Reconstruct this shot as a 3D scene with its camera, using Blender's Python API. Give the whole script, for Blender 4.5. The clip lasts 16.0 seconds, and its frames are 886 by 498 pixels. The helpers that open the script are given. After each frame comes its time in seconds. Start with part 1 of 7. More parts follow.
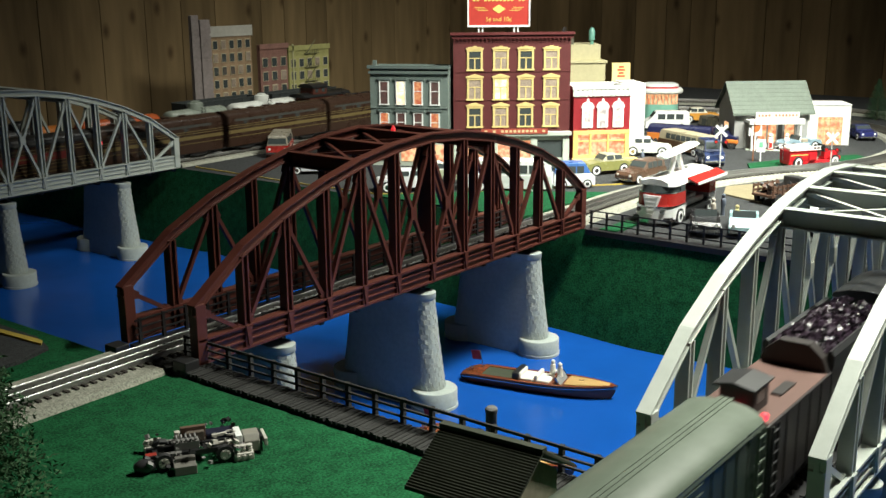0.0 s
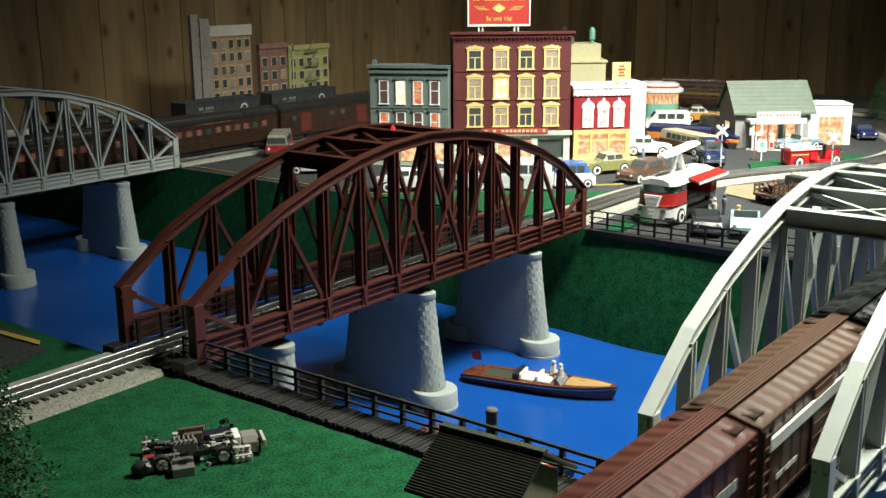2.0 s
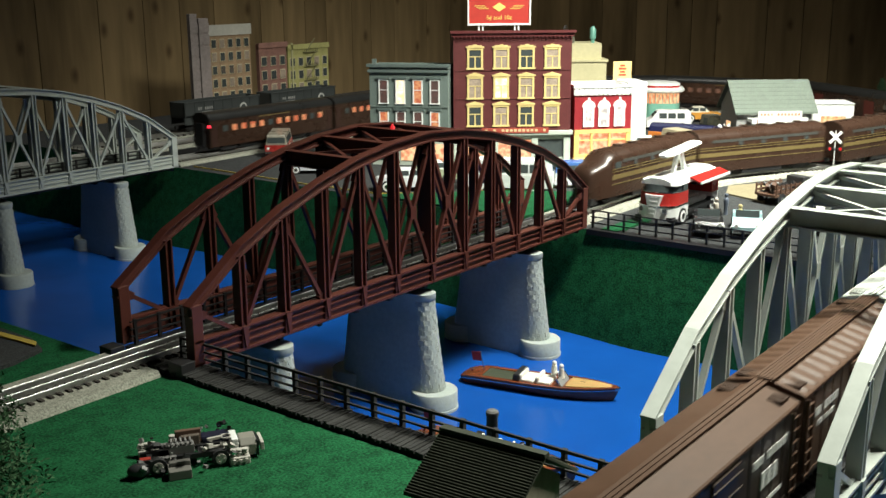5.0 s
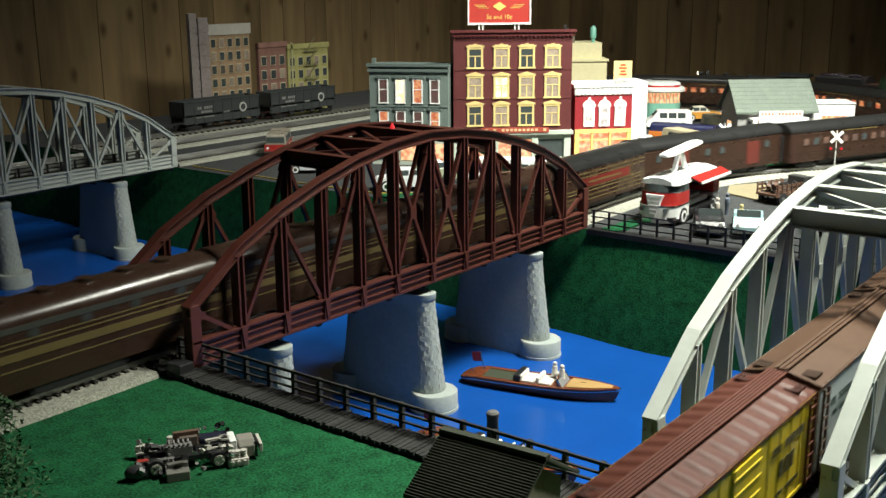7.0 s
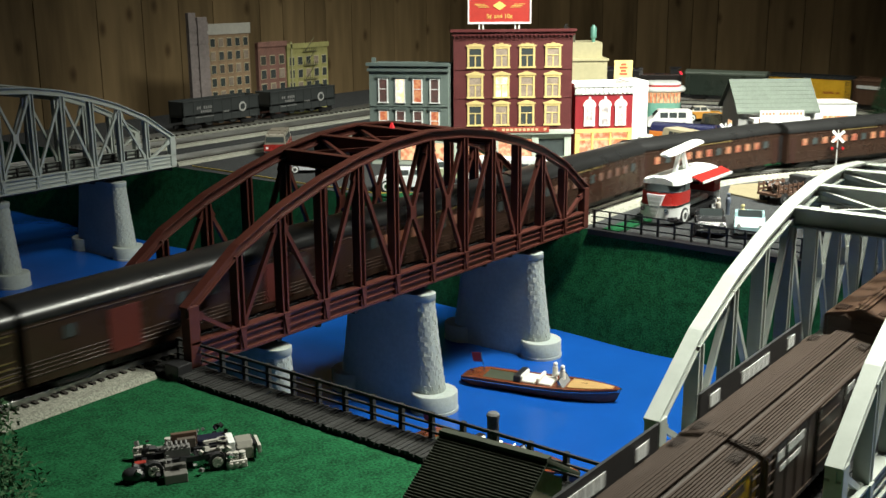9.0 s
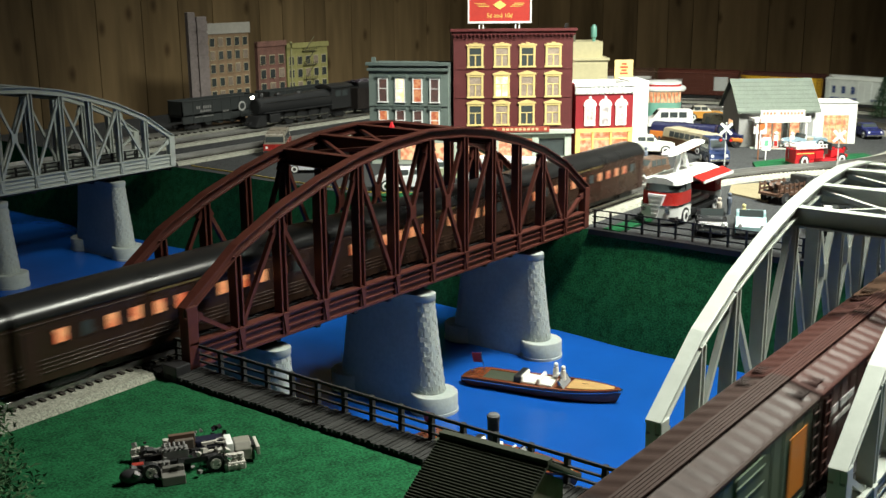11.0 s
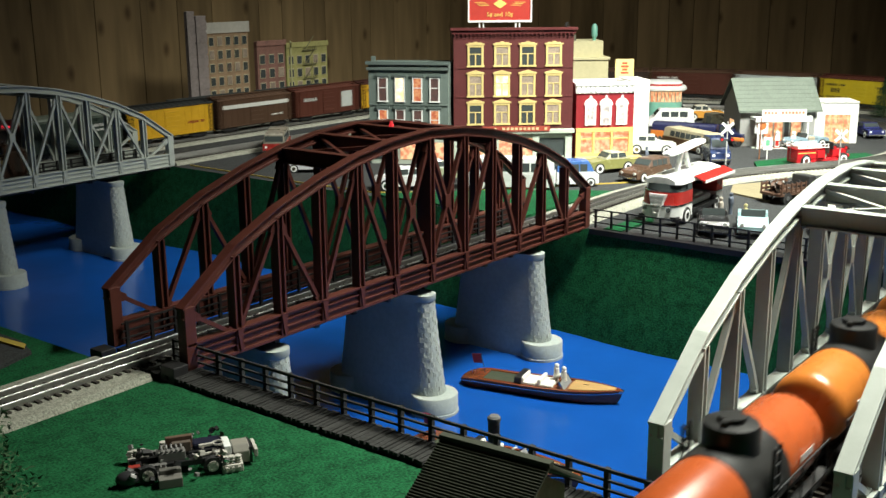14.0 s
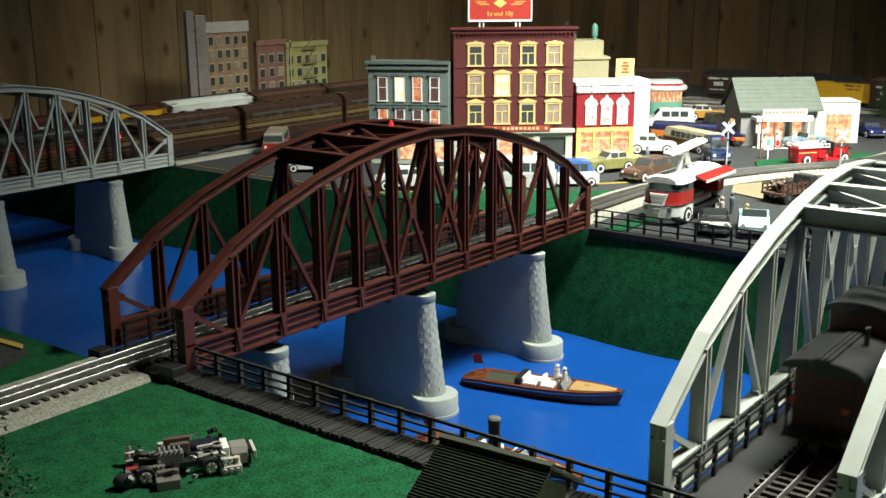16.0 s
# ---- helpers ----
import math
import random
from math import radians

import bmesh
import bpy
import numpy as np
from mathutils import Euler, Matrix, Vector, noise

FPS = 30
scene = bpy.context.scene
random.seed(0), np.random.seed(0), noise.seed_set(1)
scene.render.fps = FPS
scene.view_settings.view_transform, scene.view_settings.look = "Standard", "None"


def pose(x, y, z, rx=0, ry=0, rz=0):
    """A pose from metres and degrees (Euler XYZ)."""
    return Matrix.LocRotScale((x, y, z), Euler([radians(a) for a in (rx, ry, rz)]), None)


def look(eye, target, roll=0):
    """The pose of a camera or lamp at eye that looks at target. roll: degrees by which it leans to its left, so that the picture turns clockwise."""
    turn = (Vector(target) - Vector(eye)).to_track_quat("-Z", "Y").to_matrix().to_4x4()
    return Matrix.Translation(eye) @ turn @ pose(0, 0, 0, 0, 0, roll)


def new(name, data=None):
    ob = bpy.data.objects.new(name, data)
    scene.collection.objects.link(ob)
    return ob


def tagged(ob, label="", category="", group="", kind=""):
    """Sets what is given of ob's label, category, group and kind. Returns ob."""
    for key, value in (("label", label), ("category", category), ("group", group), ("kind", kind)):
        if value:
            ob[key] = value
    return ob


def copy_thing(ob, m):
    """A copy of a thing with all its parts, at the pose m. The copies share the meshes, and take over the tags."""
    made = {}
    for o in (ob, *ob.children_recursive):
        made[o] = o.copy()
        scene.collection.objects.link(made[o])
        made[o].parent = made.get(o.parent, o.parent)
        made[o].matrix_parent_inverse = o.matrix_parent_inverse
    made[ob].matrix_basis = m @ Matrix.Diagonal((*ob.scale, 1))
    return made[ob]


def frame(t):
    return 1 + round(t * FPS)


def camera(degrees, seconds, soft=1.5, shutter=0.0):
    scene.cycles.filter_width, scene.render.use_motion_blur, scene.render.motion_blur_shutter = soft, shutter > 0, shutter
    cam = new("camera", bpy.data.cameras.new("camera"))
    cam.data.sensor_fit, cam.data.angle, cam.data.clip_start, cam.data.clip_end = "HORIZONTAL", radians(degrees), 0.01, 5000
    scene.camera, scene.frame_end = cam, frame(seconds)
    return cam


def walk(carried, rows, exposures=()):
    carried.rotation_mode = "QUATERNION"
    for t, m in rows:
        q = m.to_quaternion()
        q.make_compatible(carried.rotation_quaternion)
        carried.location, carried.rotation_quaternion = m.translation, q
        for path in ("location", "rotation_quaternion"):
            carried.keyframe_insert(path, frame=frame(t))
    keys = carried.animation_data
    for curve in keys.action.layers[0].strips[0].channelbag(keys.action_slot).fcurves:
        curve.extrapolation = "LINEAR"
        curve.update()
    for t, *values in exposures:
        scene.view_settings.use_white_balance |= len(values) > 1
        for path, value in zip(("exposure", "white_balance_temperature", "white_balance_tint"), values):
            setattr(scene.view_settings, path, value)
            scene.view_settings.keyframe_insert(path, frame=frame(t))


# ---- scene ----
# ---------------------------------------------------------------- camera
EYE = Vector((-0.6456, -0.8053, 0.3709))
YAW, DIP = 0.65552, 0.24568
AHEAD = Vector((math.cos(YAW) * math.cos(DIP), math.sin(YAW) * math.cos(DIP), -math.sin(DIP)))
cam = camera(45.03, 16.0, soft=1.5, shutter=0.5)


def slide(t):
    """The camera creeps slowly forward along its axis."""
    zoom = (1 + 0.055 * t / 16) / (1 + 0.055 * 8 / 16)
    eye = EYE + AHEAD * 1.0 * (1 - 1 / zoom)
    return look(eye, eye + AHEAD, -0.394)


walk(cam, [(t, slide(t)) for t in (0, 4, 8, 12, 16)], [(0, 0.0, 6500, 10), (16, 0.0, 6500, 10)])

# ---------------------------------------------------------------- light
world = bpy.data.worlds.new("room_dusk")
world.use_nodes = True
world.node_tree.nodes["Background"].inputs[0].default_value = (1.0, 0.9, 0.75, 1)
world.node_tree.nodes["Background"].inputs[1].default_value = 0.037
scene.world = world


def area_lamp(name, eye, target, sx, sy, power, color, spread=180):
    d = bpy.data.lights.new(name, "AREA")
    d.shape, d.size, d.size_y, d.energy, d.color = "RECTANGLE", sx, sy, power, color
    d.spread = radians(spread)
    ob = new(name, d)
    ob.matrix_world = look(eye, target)
    return ob


area_lamp("ceiling_tube_town", (1.04, -0.60, 1.30), (1.39, 0.09, 0), 0.9, 0.2, 24.5, (0.98, 1.0, 0.88), 79)
area_lamp("ceiling_tube_river", (0.56, -0.68, 1.10), (0.14, -0.44, 0.0), 0.6, 0.12, 7.0, (0.98, 1.0, 0.87), 64)
# added fill without a known fitting, lifts the back wall and building fronts
area_lamp("wall_fill_back", (1.78, 1.02, 2.0), (1.98, 1.55, 0.2), 1.4, 0.12, 6.0, (0.98, 1.0, 0.9), 96)

# ---------------------------------------------------------------- materials


def material(name, color, rough=0.5, metal=0.0, vary=0.25, grain=60.0, bump=0.15, spec=0.5, island=0.0, stretch=(1, 1, 1), sharp=0.2, broad=0.5):
    """Base colour with variation at two scales and fine relief; grain: lumps per metre."""
    m = bpy.data.materials.new(name)
    m.use_nodes = True
    nt = m.node_tree
    n, l = nt.nodes, nt.links
    b = n["Principled BSDF"]
    b.inputs["Metallic"].default_value = metal
    b.inputs["Specular IOR Level"].default_value = spec
    tc = n.new("ShaderNodeTexCoord")
    mp = n.new("ShaderNodeMapping")
    mp.inputs["Scale"].default_value = stretch
    l.new(tc.outputs["Object"], mp.inputs[0])
    big, small = n.new("ShaderNodeTexNoise"), n.new("ShaderNodeTexNoise")
    big.inputs["Scale"].default_value, big.inputs["Detail"].default_value = grain / 6, 3
    small.inputs["Scale"].default_value, small.inputs["Detail"].default_value = grain, 4
    for q in (big, small):
        l.new(mp.outputs[0], q.inputs["Vector"])
    add = n.new("ShaderNodeMath")
    add.operation = "MULTIPLY_ADD"
    l.new(big.outputs[0], add.inputs[0])
    add.inputs[1].default_value = broad
    half = n.new("ShaderNodeMath")
    half.operation = "MULTIPLY"
    half.inputs[1].default_value = 1 - broad
    l.new(small.outputs[0], half.inputs[0])
    l.new(half.outputs[0], add.inputs[2])
    last = add.outputs[0]
    if island:
        geo, info = n.new("ShaderNodeNewGeometry"), n.new("ShaderNodeObjectInfo")
        s = n.new("ShaderNodeMath")
        s.operation = "ADD"
        l.new(geo.outputs["Random Per Island"], s.inputs[0])
        l.new(info.outputs["Random"], s.inputs[1])
        f = n.new("ShaderNodeMath")
        f.operation = "MULTIPLY_ADD"
        l.new(s.outputs[0], f.inputs[0])
        f.inputs[1].default_value = island
        l.new(last, f.inputs[2])
        last = f.outputs[0]
    ramp = n.new("ShaderNodeValToRGB")
    lo = [max(0, c * (1 - vary)) for c in color]
    hi = [min(1, c * (1 + vary)) for c in color]
    ramp.color_ramp.elements[0].position, ramp.color_ramp.elements[0].color = 0.5 - sharp, (*lo, 1)
    ramp.color_ramp.elements[1].position, ramp.color_ramp.elements[1].color = min(1, 0.5 + sharp + island), (*hi, 1)
    l.new(last, ramp.inputs[0])
    l.new(ramp.outputs[0], b.inputs["Base Color"])
    rr = n.new("ShaderNodeMapRange")
    rr.inputs[3].default_value, rr.inputs[4].default_value = max(0.02, rough - 0.1), min(1, rough + 0.1)
    l.new(big.outputs[0], rr.inputs[0])
    l.new(rr.outputs[0], b.inputs["Roughness"])
    if bump:
        bp = n.new("ShaderNodeBump")
        bp.inputs["Strength"].default_value, bp.inputs["Distance"].default_value = bump, 0.3 / grain
        l.new(small.outputs[0], bp.inputs["Height"])
        l.new(bp.outputs[0], b.inputs["Normal"])
    return m


def glowing(name, color, power, second=None, grain=90):
    """A lit surface: its light varies between two colours in soft blobs."""
    m = bpy.data.materials.new(name)
    m.use_nodes = True
    n, l = m.node_tree.nodes, m.node_tree.links
    b = n["Principled BSDF"]
    tc, no, ramp = n.new("ShaderNodeTexCoord"), n.new("ShaderNodeTexNoise"), n.new("ShaderNodeValToRGB")
    no.inputs["Scale"].default_value = grain
    l.new(tc.outputs["Object"], no.inputs["Vector"])
    l.new(no.outputs[0], ramp.inputs[0])
    second = second or [v * 0.5 for v in color]
    ramp.color_ramp.elements[0].position, ramp.color_ramp.elements[0].color = 0.40, (*second, 1)
    ramp.color_ramp.elements[1].position, ramp.color_ramp.elements[1].color = 0.60, (*color, 1)
    b.inputs["Base Color"].default_value = (0.06, 0.05, 0.045, 1)
    l.new(ramp.outputs[0], b.inputs["Emission Color"])
    b.inputs["Emission Strength"].default_value = power
    return m


def plain_glass(name, color=(0.05, 0.06, 0.06), rough=0.08):
    m = bpy.data.materials.new(name)
    m.use_nodes = True
    b = m.node_tree.nodes["Principled BSDF"]
    b.inputs["Base Color"].default_value = (*color, 1)
    b.inputs["Roughness"].default_value = rough
    return m


PAINT = {}


def paint(color, rough=0.4, metal=0.0, vary=0.12, spec=0.5):
    """Model paint, one material for each colour."""
    key = (tuple(color), rough, metal, spec)
    if key not in PAINT:
        PAINT[key] = material("model_paint", color, rough, metal, vary, 160, 0.05, spec)
    return PAINT[key]


GRASS = material("flocked_grass", (0.009, 0.072, 0.027), 0.95, 0, 0.62, 430, 0.9, 0.1, sharp=0.15, broad=0.35)
ASPHALT = material("asphalt_mat", (0.042, 0.044, 0.045), 0.92, 0, 0.5, 700, 0.6, 0.15, sharp=0.14, broad=0.2)
BALLAST = material("ballast_grey", (0.27, 0.27, 0.225), 0.95, 0, 0.4, 600, 0.7, 0.2, sharp=0.14, broad=0.2)
WATER = material("painted_water", (0.006, 0.070, 0.33), 0.2, 0, 0.12, 14, 0.03, 0.5)
STONE = material("pier_stone", (0.38, 0.41, 0.38), 0.85, 0, 0.18, 130, 0.9, 0.3)
SMOOTHSTONE = material("cast_grey", (0.37, 0.41, 0.39), 0.8, 0, 0.14, 160, 0.2, 0.3)
OXIDE = material("oxide_red_plastic", (0.085, 0.024, 0.017), 0.42, 0, 0.25, 90, 0.12)
SILVER = material("silver_grey_plastic", (0.40, 0.43, 0.395), 0.40, 0, 0.12, 70, 0.08)
BLACKWOOD = material("dark_stained_wood", (0.021, 0.021, 0.020), 0.75, 0, 0.5, 260, 0.6, 0.3, 0.3)
BLACK = material("black_plastic", (0.012, 0.012, 0.013), 0.5, 0, 0.3, 150, 0.1)
RAILSTEEL = material("bright_rail_steel", (0.48, 0.48, 0.46), 0.38, 0.95, 0.1, 140, 0.05)
TIE = material("dark_tie", (0.035, 0.030, 0.025), 0.85, 0, 0.4, 300, 0.4, 0.3, 0.2)


def knotty_wood(name, color):
    """Broad boards: soft vertical figure, cloudy stain and dark knots."""
    m = material(name, color, 0.5, 0, 0.62, 30, 0.15, 0.3, 0.10, (1, 1, 0.12), sharp=0.17, broad=0.6)
    n, l = m.node_tree.nodes, m.node_tree.links
    b = n["Principled BSDF"]
    tc, mp, vo, ramp, mix = n.new("ShaderNodeTexCoord"), n.new("ShaderNodeMapping"), n.new("ShaderNodeTexVoronoi"), n.new("ShaderNodeValToRGB"), n.new("ShaderNodeMixRGB")
    mp.inputs["Scale"].default_value = (7.0, 3.0, 4.0)
    mp.inputs["Rotation"].default_value = (radians(90), 0, 0)
    vo.voronoi_dimensions = "2D"
    info, comb = n.new("ShaderNodeObjectInfo"), n.new("ShaderNodeCombineXYZ")
    for k, far in enumerate((37.0, 53.0, 71.0)):
        mul = n.new("ShaderNodeMath")
        mul.operation = "MULTIPLY"
        mul.inputs[1].default_value = far
        l.new(info.outputs["Random"], mul.inputs[0])
        l.new(mul.outputs[0], comb.inputs[k])
    l.new(comb.outputs[0], mp.inputs["Location"])
    for q in n:
        if q.type == "MAPPING" and q != mp:
            l.new(comb.outputs[0], q.inputs["Location"])
    l.new(tc.outputs["Object"], mp.inputs[0])
    l.new(mp.outputs[0], vo.inputs["Vector"])
    vo.inputs["Scale"].default_value = 1.0
    ramp.color_ramp.elements[0].position, ramp.color_ramp.elements[0].color = 0.02, (0.40, 0.36, 0.33, 1)
    ramp.color_ramp.elements[1].position, ramp.color_ramp.elements[1].color = 0.11, (1, 1, 1, 1)
    l.new(vo.outputs["Distance"], ramp.inputs[0])
    mix.blend_type = "MULTIPLY"
    mix.inputs[0].default_value = 1.0
    old = b.inputs["Base Color"].links[0].from_socket
    l.new(old, mix.inputs[1])
    l.new(ramp.outputs[0], mix.inputs[2])
    l.new(mix.outputs[0], b.inputs["Base Color"])
    return m


PANEL = knotty_wood("wood_panelling", (0.195, 0.134, 0.066))
CEIL = material("ceiling_dark", (0.10, 0.09, 0.08), 0.9, 0, 0.2, 10, 0.1)
WHITE = paint((0.75, 0.76, 0.74), 0.4)
CHROME = paint((0.6, 0.6, 0.6), 0.2, 1.0)
RUBBER = paint((0.015, 0.015, 0.016), 0.8)
GLASS = plain_glass("dark_window_glass")
GLOW = glowing("lit_window", (1.0, 0.55, 0.22), 1.6)
GLOW_DIM = glowing("dim_coach_window", (1.0, 0.42, 0.16), 0.75, (0.75, 0.12, 0.03), 120)
GLOW_FAINT = glowing("faint_coach_window", (0.7, 0.24, 0.09), 0.22, (0.25, 0.06, 0.03), 120)
GLOW_RED = glowing("red_lamp", (1.0, 0.02, 0.04), 14.0)
GLOW_TAIL = glowing("red_tail_lamp", (1.0, 0.02, 0.05), 3.0)
GLOW_WHITE = glowing("white_lamp", (1.0, 0.92, 0.75), 20.0)

# ---------------------------------------------------------------- mesh helpers


def box(bm, x0, x1, y0, y1, z0, z1):
    v = [bm.verts.new(p) for p in ((x0, y0, z0), (x1, y0, z0), (x1, y1, z0), (x0, y1, z0), (x0, y0, z1), (x1, y0, z1), (x1, y1, z1), (x0, y1, z1))]
    for f in ((3, 2, 1, 0), (4, 5, 6, 7), (0, 1, 5, 4), (1, 2, 6, 5), (2, 3, 7, 6), (3, 0, 4, 7)):
        bm.faces.new([v[i] for i in f])
    return v


def beam(bm, p, q, w, h):
    """A bar from p to q, w wide (sideways) and h high."""
    p, q = Vector(p), Vector(q)
    d = (q - p).normalized()
    side = d.cross(Vector((0, 0, 1)))
    side = Vector((0, 1, 0)) if side.length < 1e-4 else side.normalized()
    up = side.cross(d)
    v = [bm.verts.new(c + side * a * w / 2 + up * b * h / 2) for c in (p, q) for a, b in ((-1, -1), (1, -1), (1, 1), (-1, 1))]
    for f in ((0, 1, 2, 3), (7, 6, 5, 4), (1, 0, 4, 5), (2, 1, 5, 6), (3, 2, 6, 7), (0, 3, 7, 4)):
        bm.faces.new([v[i] for i in f])


def tube(bm, p, q, r1, r2=None, n=12):
    p, q = Vector(p), Vector(q)
    r2 = r1 if r2 is None else r2
    m = (q - p).to_track_quat("Z", "Y").to_matrix()
    rings = [[bm.verts.new(c + m @ Vector((r * math.cos(k * math.tau / n), r * math.sin(k * math.tau / n), 0))) for k in range(n)] for c, r in ((p, r1), (q, r2))]
    for k in range(n):
        bm.faces.new((rings[0][k], rings[0][(k + 1) % n], rings[1][(k + 1) % n], rings[1][k]))
    bm.faces.new(rings[0][::-1])
    bm.faces.new(rings[1])


def extrude(bm, outline, x0, x1, axis="x"):
    """A prism: outline of (a, b) from x0 to x1 along the axis."""
    def at(a, b, c):
        return (c, a, b) if axis == "x" else ((a, c, b) if axis == "y" else (a, b, c))
    rings = [[bm.verts.new(at(a, b, c)) for a, b in outline] for c in (x0, x1)]
    n = len(outline)
    for k in range(n):
        bm.faces.new((rings[0][k], rings[0][(k + 1) % n], rings[1][(k + 1) % n], rings[1][k]))
    bm.faces.new(rings[0][::-1])
    bm.faces.new(rings[1])
    bmesh.ops.recalc_face_normals(bm, faces=bm.faces)


def loft(bm, rings):
    """Joins closed rings of equal length, with both ends capped."""
    vs = [[bm.verts.new(p) for p in r] for r in rings]
    n = len(rings[0])
    for a, b in zip(vs, vs[1:]):
        for k in range(n):
            bm.faces.new((a[k], a[(k + 1) % n], b[(k + 1) % n], b[k]))
    bm.faces.new(vs[0][::-1])
    bm.faces.new(vs[-1])
    bmesh.ops.recalc_face_normals(bm, faces=bm.faces)


def mesh_of(name, bm, mat, smooth=False):
    me = bpy.data.meshes.new(name)
    bm.to_mesh(me)
    bm.free()
    me.materials.append(mat)
    if smooth:
        for p in me.polygons:
            p.use_smooth = True
    return me


def part(name, bm, mat, parent=None, label="", bevel=0.0, smooth=False):
    ob = new(name, mesh_of(name, bm, mat, smooth))
    ob.parent = parent
    if label:
        ob["label"] = label
    if bevel:
        mod = ob.modifiers.new("edge", "BEVEL")
        mod.width, mod.segments, mod.limit_method = bevel, 2, "ANGLE"
    if smooth:
        mod = ob.modifiers.new("split", "EDGE_SPLIT")
        mod.split_angle = radians(40)
    return ob


def shared(name, mesh, parent, m):
    ob = new(name, mesh)
    ob.parent = parent
    ob.matrix_basis = m
    return ob


def thing(name, label, category, m=None, group=""):
    ob = new(name)
    ob.empty_display_size = 0.02
    if m is not None:
        ob.matrix_basis = m
    return tagged(ob, label, category, group)


def B():
    return bmesh.new()


def boxpart(name, mat, parent, dims, label="", bevel=0.0):
    bm = B()
    box(bm, *dims)
    return part(name, bm, mat, parent, label, bevel)


def lettering(name, text, mat, parent, m, size, depth=0.0004):
    """Raised letters in the built-in font, as a mesh."""
    c = bpy.data.curves.new(name, "FONT")
    c.body, c.size, c.extrude, c.align_x, c.align_y = text, size, depth, "CENTER", "CENTER"
    tmp = new(name + "_curve", c)
    me = bpy.data.meshes.new_from_object(tmp.evaluated_get(bpy.context.evaluated_depsgraph_get()))
    bpy.data.objects.remove(tmp)
    me.materials.clear()
    me.materials.append(mat)
    ob = new(name, me)
    ob.parent = parent
    ob.matrix_basis = m
    return ob


# ---------------------------------------------------------------- ground, river, room
GZ, WZ = -0.005, -0.166
NEAR, FAR = -0.03, 0.775


def solid(name, outline, z0, z1, mat, label="", category=""):
    bm = B()
    extrude(bm, outline, z0, z1, "z")
    ob = part(name, bm, mat)
    return tagged(ob, label, category, "", "structure")


solid("ground_near_bank", [(-2.4, -1.1), (NEAR, -1.1), (NEAR, 1.75), (-2.4, 1.75)], -0.22, GZ, GRASS, "green flocked lawn on the near river bank", "ground")
bm = B()
n = 60
for i in range(n + 1):
    y = -1.1 + 2.85 * i / n
    w = 0.006 * math.sin(9 * y) + 0.004 * math.sin(23 * y + 1)
    for x, z in ((FAR + 0.0, GZ), (FAR - 0.012 + w * 0.5, -0.05), (FAR - 0.03 + w, -0.11), (FAR - 0.05 + w, -0.22)):
        bm.verts.new((x, y, z))
bm.verts.ensure_lookup_table()
for i in range(n):
    for k in range(3):
        a = i * 4 + k
        bm.faces.new((bm.verts[a], bm.verts[a + 1], bm.verts[a + 5], bm.verts[a + 4]))
tagged(part("bank_far", bm, GRASS, smooth=True), "steep grassy green bank along the river", "bank", "", "structure")
solid("ground_town", [(FAR, -1.1), (3.0, -1.1), (3.0, 1.75), (FAR, 1.75)], -0.22, GZ, ASPHALT, "dark asphalt ground of the model town", "ground")
solid("water", [(-0.5, -1.1), (1.2, -1.1), (1.2, 1.75), (-0.5, 1.75)], -0.2, WZ, WATER, "glossy bright blue painted river surface", "water")
solid("grass_strip", [(0.777, 0.125), (0.99, 0.118), (1.06, 0.10), (0.945, 0.285), (0.79, 0.44), (0.777, 0.44)], GZ, GZ + 0.004, GRASS, "green grass verge between track and road", "grass")
solid("grass_island", [(1.40, -0.02), (1.49, -0.10), (1.66, -0.22), (1.75, -0.12), (1.62, -0.02), (1.50, 0.03)], GZ, GZ + 0.004, GRASS, "green grass island beside the road", "grass")
solid("grass_corner", [(0.777, -0.02), (0.86, -0.025), (0.86, -0.05), (0.777, -0.05)], GZ, GZ + 0.0035, GRASS, "green grass corner by the fence", "grass")
solid("road_near", [(-1.2, 0.16), (-0.105, 0.165), (-0.062, 0.18), (-0.05, 0.22), (-0.05, 0.9), (-1.2, 0.9)], GZ, GZ + 0.004, ASPHALT, "dark asphalt road on the near bank", "road")
YELLOW = paint((0.42, 0.31, 0.05), 0.8)
solid("road_line_near", [(-0.056, 0.20), (-0.064, 0.19), (-0.072, 0.30), (-0.085, 0.9), (-0.077, 0.9), (-0.064, 0.30)], GZ + 0.004, GZ + 0.006, YELLOW, "yellow painted road line", "road line")
LINE = [(0.80, 0.97), (0.792, 0.62), (0.80, 0.46), (0.875, 0.36), (0.965, 0.285), (1.07, 0.21), (1.17, 0.12)]
bm = B()
for a, b in zip(LINE, LINE[1:]):
    beam(bm, (*a, GZ + 0.001), (*b, GZ + 0.001), 0.0024, 0.0026)
tagged(part("road_line_town", bm, YELLOW), "yellow painted line along the town road", "road line", "", "structure")

